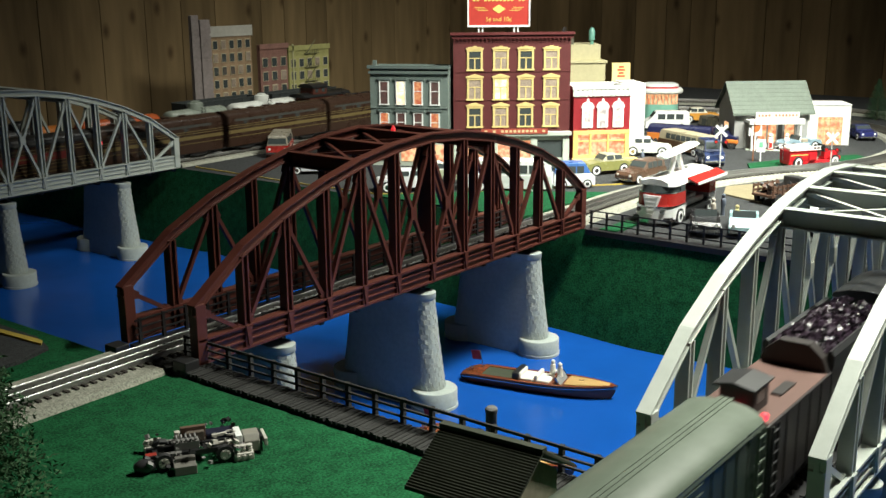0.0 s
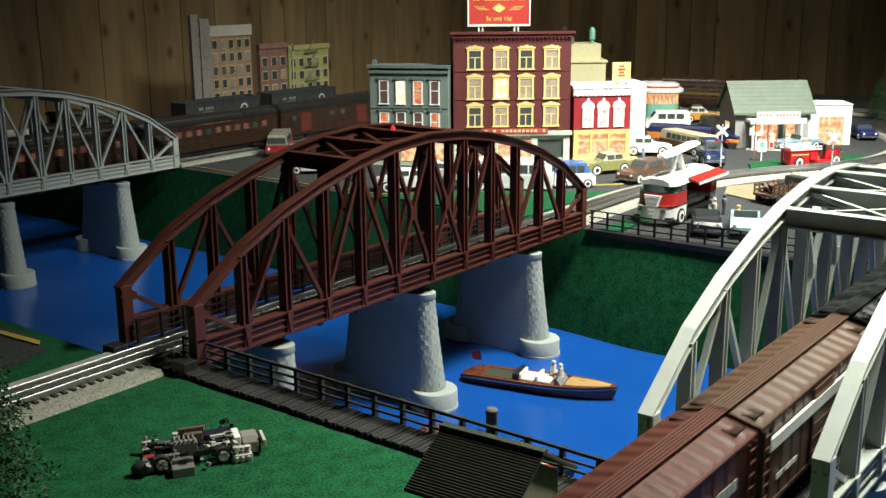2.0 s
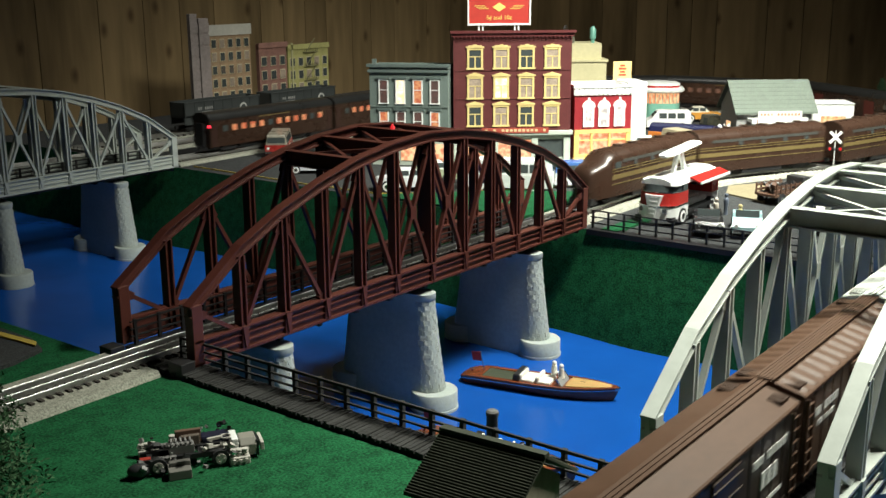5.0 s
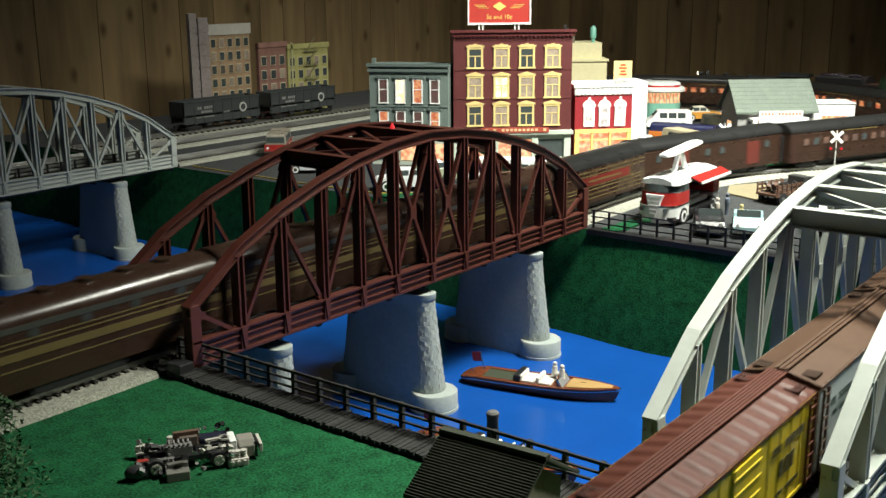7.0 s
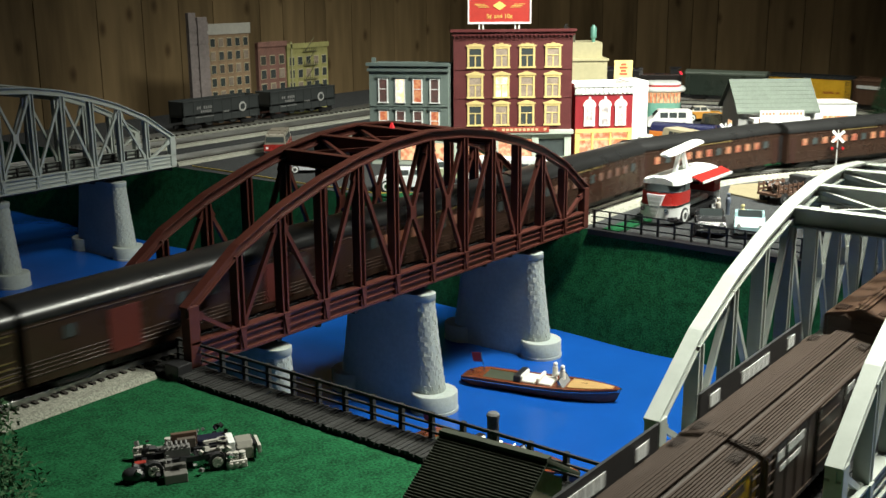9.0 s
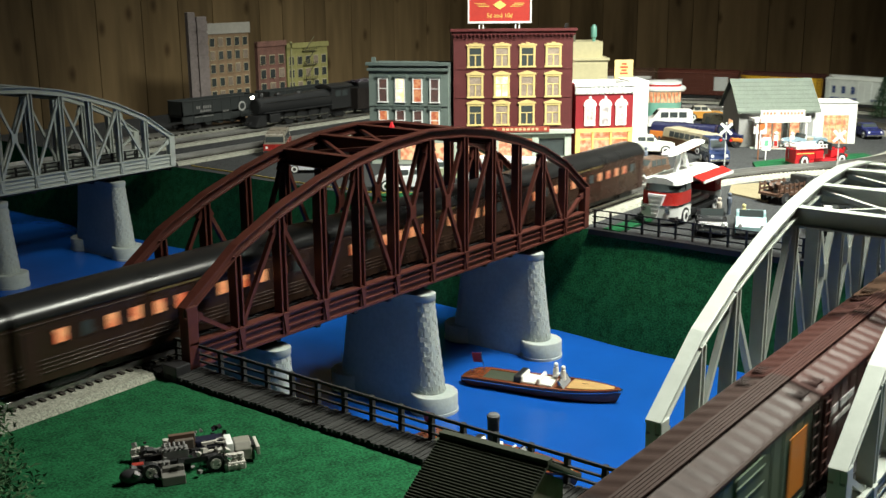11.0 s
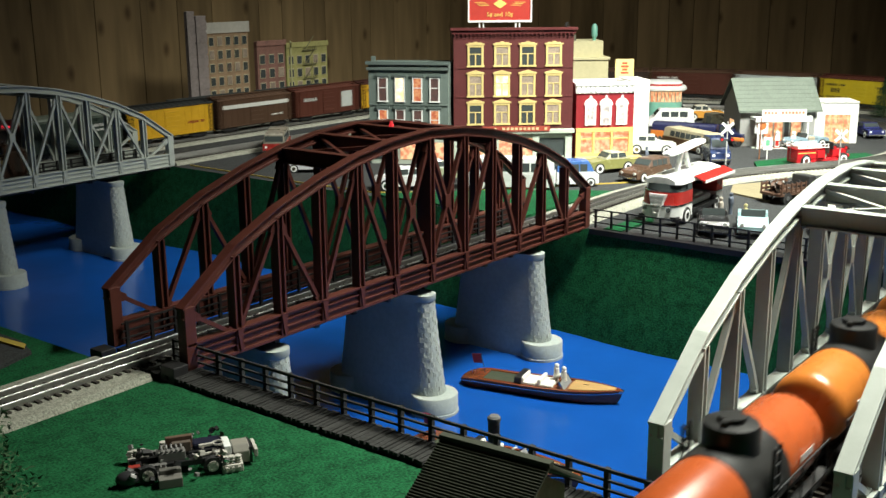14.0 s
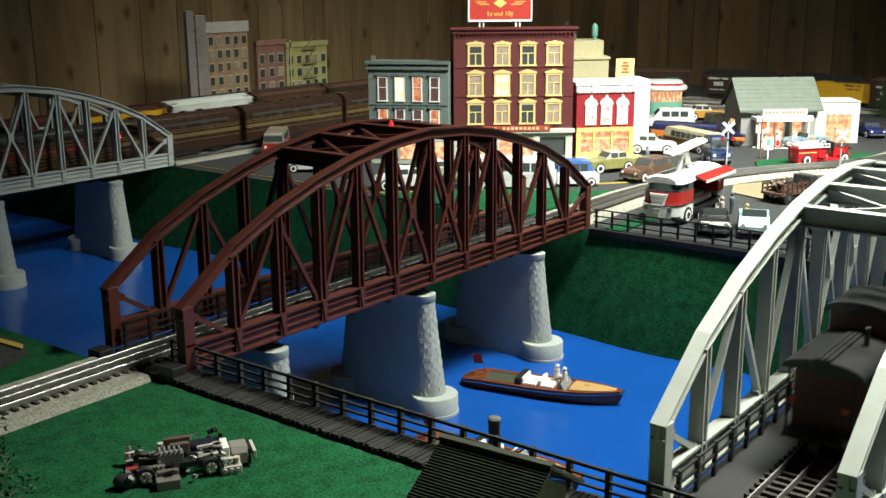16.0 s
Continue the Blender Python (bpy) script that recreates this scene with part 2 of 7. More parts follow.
for name, p, q in (("wall_back", (-2.6, 1.8), (3.2, 1.8)), ("wall_right", (3.2, 1.8), (3.2, -2.2)), ("wall_front", (3.2, -2.2), (-2.6, -2.2)), ("wall_left", (-2.6, -2.2), (-2.6, 1.8))):
    bm = B()
    beam(bm, (*p, 0.75), (*q, 0.75), 0.05, 3.4)
    w = part(name, bm, PANEL)
    tagged(w, "dark brown wood-panelled room wall", "wall", "", "structure")
    a, b = Vector((*p, 0)), Vector((*q, 0))
    d = (b - a).normalized()
    inn = Vector((-d.y, d.x, 0)) * -1
    s, k = 0.03, 0
    while s < (b - a).length - 0.2:
        wd = random.choice((0.10, 0.15, 0.19, 0.13))
        if name in ("wall_back", "wall_right"):
            c = a + d * (s + wd / 2) + inn * 0.031
            bm = B()
            box(bm, -wd / 2 + 0.0012, wd / 2 - 0.0012, -0.007, 0.007, -0.9, 1.45)
            pk = part("plank", bm, PANEL, w)
            pk.matrix_basis = Matrix.Translation(c + Vector((0, 0, 0.75))) @ Matrix.Rotation(math.atan2(d.y, d.x), 4, "Z")
        s += wd
        k += 1
solid("ceiling", [(-2.7, -2.3), (3.3, -2.3), (3.3, 1.9), (-2.7, 1.9)], 2.42, 2.46, CEIL, "dark room ceiling", "ceiling")
solid("floor", [(-2.7, -2.3), (3.3, -2.3), (3.3, 1.9), (-2.7, 1.9)], -0.99, -0.95, CEIL, "dark room floor", "floor")

# ---------------------------------------------------------------- paths of the trains
def trace(x, y, heading, pieces, step=0.01):
    """Points (x, y, heading) every step metres along lines ('L', length) and arcs ('A', radius, degrees; left positive)."""
    pts, left = [], 0.0
    for p in pieces:
        if p[0] == "L":
            length, turn = p[1], 0.0
        else:
            length, turn = p[1] * radians(abs(p[2])), math.copysign(1 / p[1], p[2])
        s = left
        while s < length:
            h = heading + turn * s
            if turn:
                px = x + (math.sin(h) - math.sin(heading)) / turn
                py = y - (math.cos(h) - math.cos(heading)) / turn
            else:
                px, py = x + s * math.cos(heading), y + s * math.sin(heading)
            pts.append((px, py, h))
            s += step
        left = s - length
        h = heading + turn * length
        if turn:
            x, y = x + (math.sin(h) - math.sin(heading)) / turn, y - (math.cos(h) - math.cos(heading)) / turn
        else:
            x, y = x + length * math.cos(heading), y + length * math.sin(heading)
        heading = h
    return pts


# passenger line: from the red bridge westward, round, over the grey back bridge, round the town
LOOP_P = trace(-0.07, 0.065, math.pi, [("L", 1.1675), ("A", 0.4875, -180), ("L", 2.88), ("A", 0.70, -90), ("A", 0.54, -126), ("A", 0.85, 36), ("L", 1.056)])
# freight line: over the grey front bridge eastward, round, back along the wall
LOOP_F = trace(0.0, -0.555, 0.0, [("L", 1.70), ("A", 0.85, 90), ("L", 0.095), ("A", 0.85, 90), ("L", 2.70), ("A", 0.8975, 180), ("L", 1.0)])
RAIL = 0.008


def on_path(path, s, base=RAIL):
    """The pose at s metres along a closed path."""
    f = (s / 0.01) % len(path)
    i = int(f)
    a, b = path[i], path[(i + 1) % len(path)]
    k = f - i
    dh = (b[2] - a[2] + math.pi) % math.tau - math.pi
    return Matrix.Translation((a[0] + (b[0] - a[0]) * k, a[1] + (b[1] - a[1]) * k, base)) @ Matrix.Rotation(a[2] + dh * k, 4, "Z")


def on_track(path, s, reach):
    """The pose of a car whose trucks ride reach metres before and behind its middle."""
    a, b = on_path(path, s + reach).translation, on_path(path, s - reach).translation
    d = a - b
    return Matrix.Translation((a + b) / 2) @ Matrix.Rotation(math.atan2(d.y, d.x), 4, "Z")


def inside_river(x):
    return NEAR < x < FAR


def track(name, path, label):
    """Ballast, ties and three rails along a path; the ballast stops at the river."""
    root = thing(name, label, "railway track")
    n = len(path)
    bed, rails, ties = B(), [B(), B(), B()], B()
    tie_bm = B()
    box(tie_bm, -0.0019, 0.0019, -0.025, 0.025, -0.0012, 0.0026)
    tie_me = mesh_of("tie", tie_bm, TIE)
    picked = 0

    def row(bm, i, offs):
        x, y, h = path[i % n]
        return [bm.verts.new((x - math.sin(h) * o, y + math.cos(h) * o, z)) for o, z in offs]
    prof_bed = [(-0.048, GZ), (-0.044, 0.0008), (0.044, 0.0008), (0.048, GZ)]
    prev = None
    for i in range(0, n + 1, 2):
        x = path[i % n][0]
        if inside_river(x):
            prev = None
            continue
        r = row(bed, i, prof_bed)
        if prev:
            for k in range(3):
                bed.faces.new((prev[k], r[k], r[k + 1], prev[k + 1]))
        prev = r
    for bm, off, w in zip(rails, (-0.0165, 0, 0.0165), (0.0010, 0.0008, 0.0010)):
        prev = None
        for i in range(0, n + 1, 2):
            r = row(bm, i, [(off - w, 0.0015), (off - w, 0.0060), (off - w * 0.7, 0.0074), (off, RAIL), (off + w * 0.7, 0.0074), (off + w, 0.0060), (off + w, 0.0015)])
            if prev:
                for k in range(6):
                    bm.faces.new((prev[k], r[k], r[k + 1], prev[k + 1])).smooth = True
            prev = r
    for i in range(n):
        x, y, h = path[i]
        if -0.45 < x < 1.0 and y < 0.3 and picked < 290:
            shared("tie", tie_me, root, Matrix.Translation((x, y, 0)) @ Matrix.Rotation(h, 4, "Z"))
            picked += 1
        else:
            c, s = math.cos(h), math.sin(h)
            v = [ties.verts.new((x + c * a - s * b, y + s * a + c * b, z)) for z in (0, 0.0028) for a, b in ((-0.0019, -0.025), (0.0019, -0.025), (0.0019, 0.025), (-0.0019, 0.025))]
            for f in ((4, 5, 6, 7), (0, 1, 5, 4), (1, 2, 6, 5), (2, 3, 7, 6), (3, 0, 4, 7)):
                ties.faces.new([v[k] for k in f])
    part("ballast", bed, BALLAST, root, "pale grey ballast")
    for bm in rails:
        part("rail", bm, RAILSTEEL, root, "shiny steel rail")
    tagged(part("tie_row", ties, TIE, root), "", "", "", "stuff")
    return root


track("passenger_track", LOOP_P, "three-rail toy train track on pale grey ballast")
track("freight_track", LOOP_F, "three-rail toy train track on pale grey ballast")
root = thing("siding_track", "three-rail siding track under the parked hopper cars", "railway track")
boxpart("ballast", BALLAST, root, (0.78, 2.1, 1.307, 1.403, GZ, 0.0008))
for o in (-0.0165, 0, 0.0165):
    boxpart("rail", RAILSTEEL, root, (0.78, 2.1, 1.355 + o - 0.0015, 1.355 + o + 0.0015, 0.0008, RAIL))
bm = B()
for k in range(64):
    box(bm, 0.79 + k * 0.02, 0.795 + k * 0.02, 1.329, 1.381, 0.0008, 0.004)
tagged(part("tie_row", bm, TIE, root), "", "", "", "stuff")

# ---------------------------------------------------------------- bridges
SPAN, WIDE = 0.762, 0.127
RISE = [0.069, 0.111, 0.140, 0.161, 0.177, 0.187, 0.1915]
RISE = RISE + RISE[-2::-1]
panel = [1] * 5 + [1.128] * 2 + [1] * 5
NODE = [sum(panel[:k]) * SPAN / sum(panel) for k in range(13)]
WEB = [(0, 1, 1, 0), (1, 0, 2, 1), (2, 1, 3, 0), (3, 0, 4, 1), (4, 1, 5, 0), (5, 0, 6, 1), (5, 1, 6, 0)]


def arch_bridge(m, mat, label, wide=WIDE):
    """A bowed through-truss bridge: two trusses, deck, portals, top bracing and walkway rails."""
    root = thing("arch_bridge", label, "bridge", m, "arch bridges")
    for y, out in ((0.005, -1), (wide - 0.005, 1)):
        bm = B()
        sect = [(-0.0055, -0.0105), (0.0055, -0.0105), (0.0055, -0.0087), (0.002, -0.0087), (0.002, -0.0004), (0.0062, -0.0004), (0.0062, 0.0018), (-0.0062, 0.0018), (-0.0062, -0.0004), (-0.002, -0.0004), (-0.002, -0.0087), (-0.0055, -0.0087)]
        loft(bm, [[(NODE[a] + (-0.008 if a == 0 else 0.008 if a == 12 else 0), y + s, RISE[a] + z - (0.0075 if a in (0, 12) else 0)) for s, z in sect] for a in range(13)])
        part("top_chord", bm, mat, root, bevel=0.0003)
        bm = B()
        sect = [(-0.0062, 0.0), (0.0055, 0.0), (0.0055, 0.0024), (0.002, 0.0024), (0.002, 0.024), (0.0055, 0.024), (0.0055, 0.0262), (-0.0062, 0.0262), (-0.0062, 0.024), (-0.0022, 0.0238), (-0.0022, 0.0182), (-0.0046, 0.0180), (-0.0046, 0.0164), (-0.0022, 0.0162), (-0.0022, 0.0102), (-0.0046, 0.0100), (-0.0046, 0.0084), (-0.0022, 0.0082), (-0.0022, 0.0024), (-0.0062, 0.0024)]
        extrude(bm, [(y - out * s, z) for s, z in sect], -0.005, SPAN + 0.005, "x")
        part("bottom_girder", bm, mat, root)
        for k in range(13):
            x, h = NODE[k], RISE[k]
            bm = B()
            if k in (0, 12):
                box(bm, x - 0.0065, x + 0.0065, y - 0.0062, y + 0.0062, 0.0005, h - 0.006)
                part("end_post", bm, mat, root, bevel=0.0006)
                continue
            w, t, f = 0.0046, 0.0012, 0.0021
            hh = [(x - w, y - 0.0058), (x - w + f, y - 0.0058), (x - w + f, y - t), (x + w - f, y - t), (x + w - f, y - 0.0058), (x + w, y - 0.0058), (x + w, y + 0.0058), (x + w - f, y + 0.0058), (x + w - f, y + t), (x - w + f, y + t), (x - w + f, y + 0.0058), (x - w, y + 0.0058)]
            extrude(bm, hh, 0.001, h - 0.0098, "z")
            part("upright", bm, mat, root)
            bm = B()
            extrude(bm, [(x - w, 0.026), (x + w, 0.026), (x + 0.0012, 0.003), (x - 0.0012, 0.003)], *sorted((y + out * 0.0059, y + out * 0.0074)), "y")
            part("gusset", bm, mat, root)
        web = [(a, b, c, d) for a, b, c, d in WEB] + [(12 - a, b, 12 - c, d) for a, b, c, d in WEB]
        for a, b, c, d in web:
            bm = B()
            p = Vector((NODE[a], y, (RISE[a] - 0.012) if b else 0.018))
            q = Vector((NODE[c], y, (RISE[c] - 0.012) if d else 0.018))
            beam(bm, p, q, 0.0052, 0.0043)
            for e, g in ((p, q), (q, p)):
                dd = (g - e).normalized()
                beam(bm, e + dd * 0.004, e + dd * 0.016, 0.006, 0.0085)
            part("diagonal", bm, mat, root)
        for a in (5, 6):
            bm = B()
            c = Vector(((NODE[a] + NODE[a + 1]) / 2, y, 0.018 + (RISE[a] - 0.03) / 2))
            beam(bm, c - Vector((0, 0, 0.008)), c + Vector((0, 0, 0.008)), 0.0060, 0.011)
            part("gusset", bm, mat, root)
    for k in (4, 5, 6, 7, 8):
        bm = B()
        z = RISE[k]
        box(bm, NODE[k] - 0.006, NODE[k] + 0.006, 0.008, wide - 0.008, z - 0.002, z)
        box(bm, NODE[k] - 0.0015, NODE[k] + 0.0015, 0.008, wide - 0.008, z - 0.016, z - 0.002)
        box(bm, NODE[k] - 0.006, NODE[k] + 0.006, 0.008, wide - 0.008, z - 0.018, z - 0.016)
        part("cross_beam", bm, mat, root, bevel=0.0003)
    for a in (4, 5, 6, 7):
        for b, c in ((0.01, wide - 0.01), (wide - 0.01, 0.01)):
            bm = B()
            beam(bm, (NODE[a], b, RISE[a] - 0.007), (NODE[a + 1], c, RISE[a + 1] - 0.007), 0.0045, 0.004)
            part("top_brace", bm, mat, root)
    bm = B()
    box(bm, -0.004, SPAN + 0.004, 0.011, wide - 0.011, -0.006, -0.0012)
    for k in range(13):
        box(bm, NODE[k] - 0.003, NODE[k] + 0.003, 0.012, wide - 0.012, -0.0095, -0.006)
    part("deck", bm, BLACK, root, "black deck")
    for y in (0.017, wide - 0.017):
        for k in range(25):
            x = 0.006 + k * (SPAN - 0.012) / 24
            boxpart("rail_post", BLACK, root, (x - 0.0018, x + 0.0018, y - 0.0015, y + 0.0015, -0.002, 0.027), "black walkway post" if k == 0 else "")
        for z in (0.009, 0.0165, 0.025):
            bm = B()
            box(bm, 0, SPAN, y - 0.0009, y + 0.0009, z - 0.0009, z + 0.0009)
            part("hand_rail", bm, BLACK, root)
    return root


red = arch_bridge(pose(0, 0, 0), OXIDE, "oxide-red arched truss railway bridge on stone piers")
bm = B()
tube(bm, (NODE[6], WIDE / 2, RISE[6]), (NODE[6], WIDE / 2, RISE[6] + 0.003), 0.003)
tube(bm, (NODE[6], WIDE / 2, RISE[6] + 0.003), (NODE[6], WIDE / 2, RISE[6] + 0.0065), 0.0024, 0.0014)
part("beacon", bm, glowing("beacon_red", (1.0, 0.03, 0.04), 1.5), red, "small glowing red beacon")
arch_bridge(pose(-0.005, 0.975, 0), SILVER, "silver-grey arched truss railway bridge over the river")
arch_bridge(pose(0.022, -0.6205, 0), SILVER, "silver-grey arched truss bridge on the freight line", 0.140)


def stadium(x, y0, y1, r, z, n=10):
    """A ring with round ends along y."""
    out = []
    for k in range(n + 1):
        a = math.pi + math.pi * k / n
        out.append((x + r * math.cos(a), y0 + r + r * math.sin(a), z))
    for k in range(n + 1):
        a = math.pi * k / n
        out.append((x + r * math.cos(a), y1 - r + r * math.sin(a), z))
    return out


def pier(x, y):
    root = thing("bridge_pier", "grey cast stone bridge pier standing in the water", "bridge pier", pose(x, y, 0), "bridge piers")
    for y in (-0.006, 0.133):
        bm = B()
        rings = []
        for r, z in ((0.0315, WZ - 0.01), (0.0315, -0.1625), (0.0305, -0.1622), (0.0305, -0.1425), (0.0295, -0.1412)):
            rings.append([(r * math.cos(2 * math.pi * k / 28), y + r * math.sin(2 * math.pi * k / 28), z) for k in range(28)])
        loft(bm, rings)
        part("footing", bm, SMOOTHSTONE, root, smooth=True)
    bm = B()
    loft(bm, [stadium(0, -0.012, 0.139, 0.0215, WZ - 0.01)] + [stadium(0, -0.004 - 0.016 * k ** 1.2, 0.131 + 0.016 * k ** 1.2, 0.0145 + 0.0065 * k, -0.0145 - 0.1295 * k) for k in (1, 0.75, 0.5, 0.25, 0.06)] + [stadium(0, -0.006, 0.133, 0.016, z) for z in (-0.0205, -0.013)])
    part("shaft", bm, SMOOTHSTONE, root, smooth=True)
    for j in range(19):
        k = 0.075 + j * 0.0495
        for q in range(5):
            a0 = math.pi + math.pi * (q + (0.5 if j % 2 else 0.0) + random.uniform(-0.2, 0.2)) / 5.5 + 0.012
            a1 = a0 + math.pi / 5.5 - 0.035
            bm = B()
            z1, z0 = -0.0145 - 0.1295 * (k - 0.0225), -0.0145 - 0.1295 * (k + 0.0225)
            out = []
            lift = 0.0002 + 0.0004 * random.random()
            for grow in (-0.002, lift):
                for z in (z0, z1):
                    kz = (-0.0145 - z) / 0.1295
                    rz, yz = 0.0145 + 0.0065 * kz, -0.004 - 0.016 * max(kz, 0) ** 1.2
                    for e in (a0, a1):
                        out.append(bm.verts.new(((rz + grow) * math.cos(e), yz + rz + (rz + grow) * math.sin(e), z)))
            for f in ((4, 5, 7, 6), (4, 0, 1, 5), (6, 7, 3, 2), (0, 4, 6, 2), (5, 1, 3, 7)):
                bm.faces.new([out[i] for i in f])
            part("stone", bm, STONE, root)
    return root


first = pier(0.118, 0)
for x, y in ((0.373, 0), (0.628, 0), (0.118, 0.975), (0.371, 0.975), (0.624, 0.975), (0.16, -0.618), (0.40, -0.618), (0.65, -0.618)):
    copy_thing(first, pose(x, y, 0))

# ---------------------------------------------------------------- rolling stock (front towards +x, origin on the rail head)
bm = B()
tube(bm, (0, -0.0012, 0), (0, 0.0012, 0), 0.0062, n=14)
tube(bm, (0, -0.0022, 0), (0, -0.001, 0), 0.0072, n=14)
tube(bm, (0, 0.001, 0), (0, 0.0022, 0), 0.0028, n=8)
WHEEL = mesh_of("wheel", bm, paint((0.05, 0.05, 0.05), 0.35, 0.8))
bm = B()
for y in (-0.0225, 0.0225):
    extrude(bm, [(-0.026, 0.008), (-0.021, 0.004), (-0.008, 0.003), (0.008, 0.003), (0.021, 0.004), (0.026, 0.008), (0.02, 0.011), (0.007, 0.013), (-0.007, 0.013), (-0.02, 0.011)], y - 0.0018, y + 0.0018, "y")
    for x in (-0.018, 0.018):
        tube(bm, (x, y - 0.003, 0.0072), (x, y + 0.003, 0.0072), 0.0032, n=8)
box(bm, -0.004, 0.004, -0.021, 0.021, 0.007, 0.0125)
TRUCK = mesh_of("truck", bm, BLACK)


def truck(root, x):
    t = shared("truck", TRUCK, root, pose(x, 0, 0))
    for dx in (-0.018, 0.018):
        for y, r in ((-0.0165, 0), (0.0165, 180)):
            shared("wheel", WHEEL, t, pose(dx, y, 0.0072, 0, 0, r))


def couplers(root, half):
    for e in (-1, 1):
        bm = B()
        box(bm, *sorted((e * (half - 0.004), e * (half + 0.009))), -0.002, 0.002, 0.010, 0.014)
        box(bm, *sorted((e * (half + 0.005), e * (half + 0.010))), -0.004, 0.003, 0.008, 0.016)
        part("coupler", bm, BLACK, root)


def ladder(root, x, y, z0, z1, mat, out):
    bm = B()
    for dx in (-0.005, 0.005):
        box(bm, x + dx - 0.0005, x + dx + 0.0005, y, y + out * 0.0022, z0, z1) if out > 0 else box(bm, x + dx - 0.0005, x + dx + 0.0005, y + out * 0.0022, y, z0, z1)
    n = 7
    for k in range(n):
        z = z0 + (z1 - z0) * (k + 0.5) / n
        a, b = sorted((y + out * 0.0012, y + out * 0.0024))
        box(bm, x - 0.005, x + 0.005, a, b, z - 0.0005, z + 0.0005)
    part("ladder", bm, mat, root)


def stencils(root, y, out, rows, mat):
    """Bars in place of printing on a car side: (x, z, length, height)."""
    for x, z, w, h in rows:
        a, b = sorted((y + out * 0.0002, y + out * 0.0007))
        bm = B()
        if h > 0.02 or w < 0.02:
            box(bm, x - w / 2, x + w / 2, a, b, z - h / 2, z + h / 2)
        else:
            n = max(3, int(w / (h * 0.95)))
            for k in range(n):
                if n > 6 and k == n // 3:
                    continue
                c = x - w / 2 + w * (k + 0.5) / n
                half = w / n * 0.32
                box(bm, c - half, c + half, a, b, z - h / 2, z + h / 2)
        row = part("printing", bm, mat, root)
        if h <= 0.02 and w >= 0.02:
            tagged(row, "", "", "", "stuff")


def end_ribs(bm, x, out, w, z0, z1, n=7):
    for k in range(n):
        z = z0 + (z1 - z0) * (k + 0.5) / n
        a, b = sorted((x, x + out * 0.0016))
        box(bm, a, b, -w + 0.004, w - 0.004, z - 0.002, z + 0.002)


def boxcar(label, side, roof, ends=None, ribbed=True, length=0.246, high=0.080, marks=(), ink=(0.75, 0.75, 0.72), band=None, sidesheen=0.35, board=False, side_ribs=True, rounded=False):
    root = thing("boxcar", label, "boxcar", None, "freight cars")
    ends = ends or roof
    h, w, z0 = length / 2, 0.0285, 0.0135
    sm, em = paint(side, sidesheen), paint(ends, 0.5)
    rm = paint(roof, 0.34 if rounded else 0.5, 0.0, 0.16, 0.5 if rounded else 0.22)
    dark_rm = paint([v * 0.6 for v in roof], 0.6, 0.0, 0.2, 0.2)
    bm = B()
    box(bm, -h + 0.001, h - 0.001, -w + 0.001, w - 0.001, z0, high - 0.001)
    for e in (-1, 1):
        end_ribs(bm, e * (h - 0.001), e, w, z0 + 0.004, high - 0.002)
    part("body", bm, em, root)
    for y in (-1, 1):
        bm = B()
        a, b = sorted((y * (w - 0.001), y * w))
        box(bm, -h, h, a, b, z0, high)
        panel = part("side_panel", bm, sm, root)
        if side_ribs:
            for k in range(13):
                x = -h + 0.004 + k * (2 * h - 0.008) / 12
                c, d = sorted((y * w, y * (w + 0.0007)))
                boxpart("side_rib", sm, panel, (x - 0.0009, x + 0.0009, c, d, z0 + 0.002, high - 0.002))
        c, d = sorted((y * w, y * (w + 0.001)))
        boxpart("side_sill", sm, root, (-h, h, c, d, z0, z0 + 0.0025))
        boxpart("roof_rail", sm, root, (-h, h, c, d, high - 0.0025, high))
        bm = B()
        edge = [(y * (w + 0.0020), z0 + 0.004)]
        for k in range(5 if side_ribs else 0):
            z = z0 + 0.010 + k * 0.011
            edge += [(y * (w + 0.0020), z), (y * (w + 0.0027), z + 0.0004), (y * (w + 0.0027), z + 0.0018), (y * (w + 0.0020), z + 0.0022)]
        edge += [(y * (w + 0.0020), high - 0.005), (y * (w + 0.0004), high - 0.005), (y * (w + 0.0004), z0 + 0.004)]
        extrude(bm, edge, -0.021, 0.021, "x")
        leaf = part("door", bm, sm, root)
        if not side_ribs:
            for x in (-0.021, -0.001, 0.019):
                boxpart("hinge_strap", sm, leaf, (x, x + 0.002, *sorted((y * (w + 0.0020), y * (w + 0.0030))), z0 + 0.004, high - 0.005))
        if band:
            c, d = sorted((y * (w + 0.0009), y * (w + 0.0031)))
            boxpart("painted_band", paint(band), root, (-h + 0.012, h - 0.012, c, d, 0.058, 0.067))
        stencils(root, y * (w + 0.0008), y, marks, paint(ink))
        for x in (-h + 0.008, h - 0.008):
            ladder(root, x, y * (w + 0.001), z0, high - 0.003, rm, y)
    if rounded:
        top = [(-w - 0.0012, high - 0.004)] + [((w + 0.0012) * math.cos(math.pi - math.pi * k / 16), high - 0.002 + 0.0105 * math.sin(math.pi * k / 16)) for k in range(17)] + [(w + 0.0012, high - 0.004)]
    else:
        top = [(-w - 0.0012, high - 0.0022), (-w - 0.0012, high - 0.0002), (-w, high + 0.0007), (-0.014, high + 0.0040), (0, high + 0.0075), (0.014, high + 0.0040), (w, high + 0.0007), (w + 0.0012, high - 0.0002), (w + 0.0012, high - 0.0022)]
    bm = B()
    extrude(bm, top, -h - 0.001, h + 0.001, "x")
    roofing = part("roof", bm, rm, root, smooth=rounded)
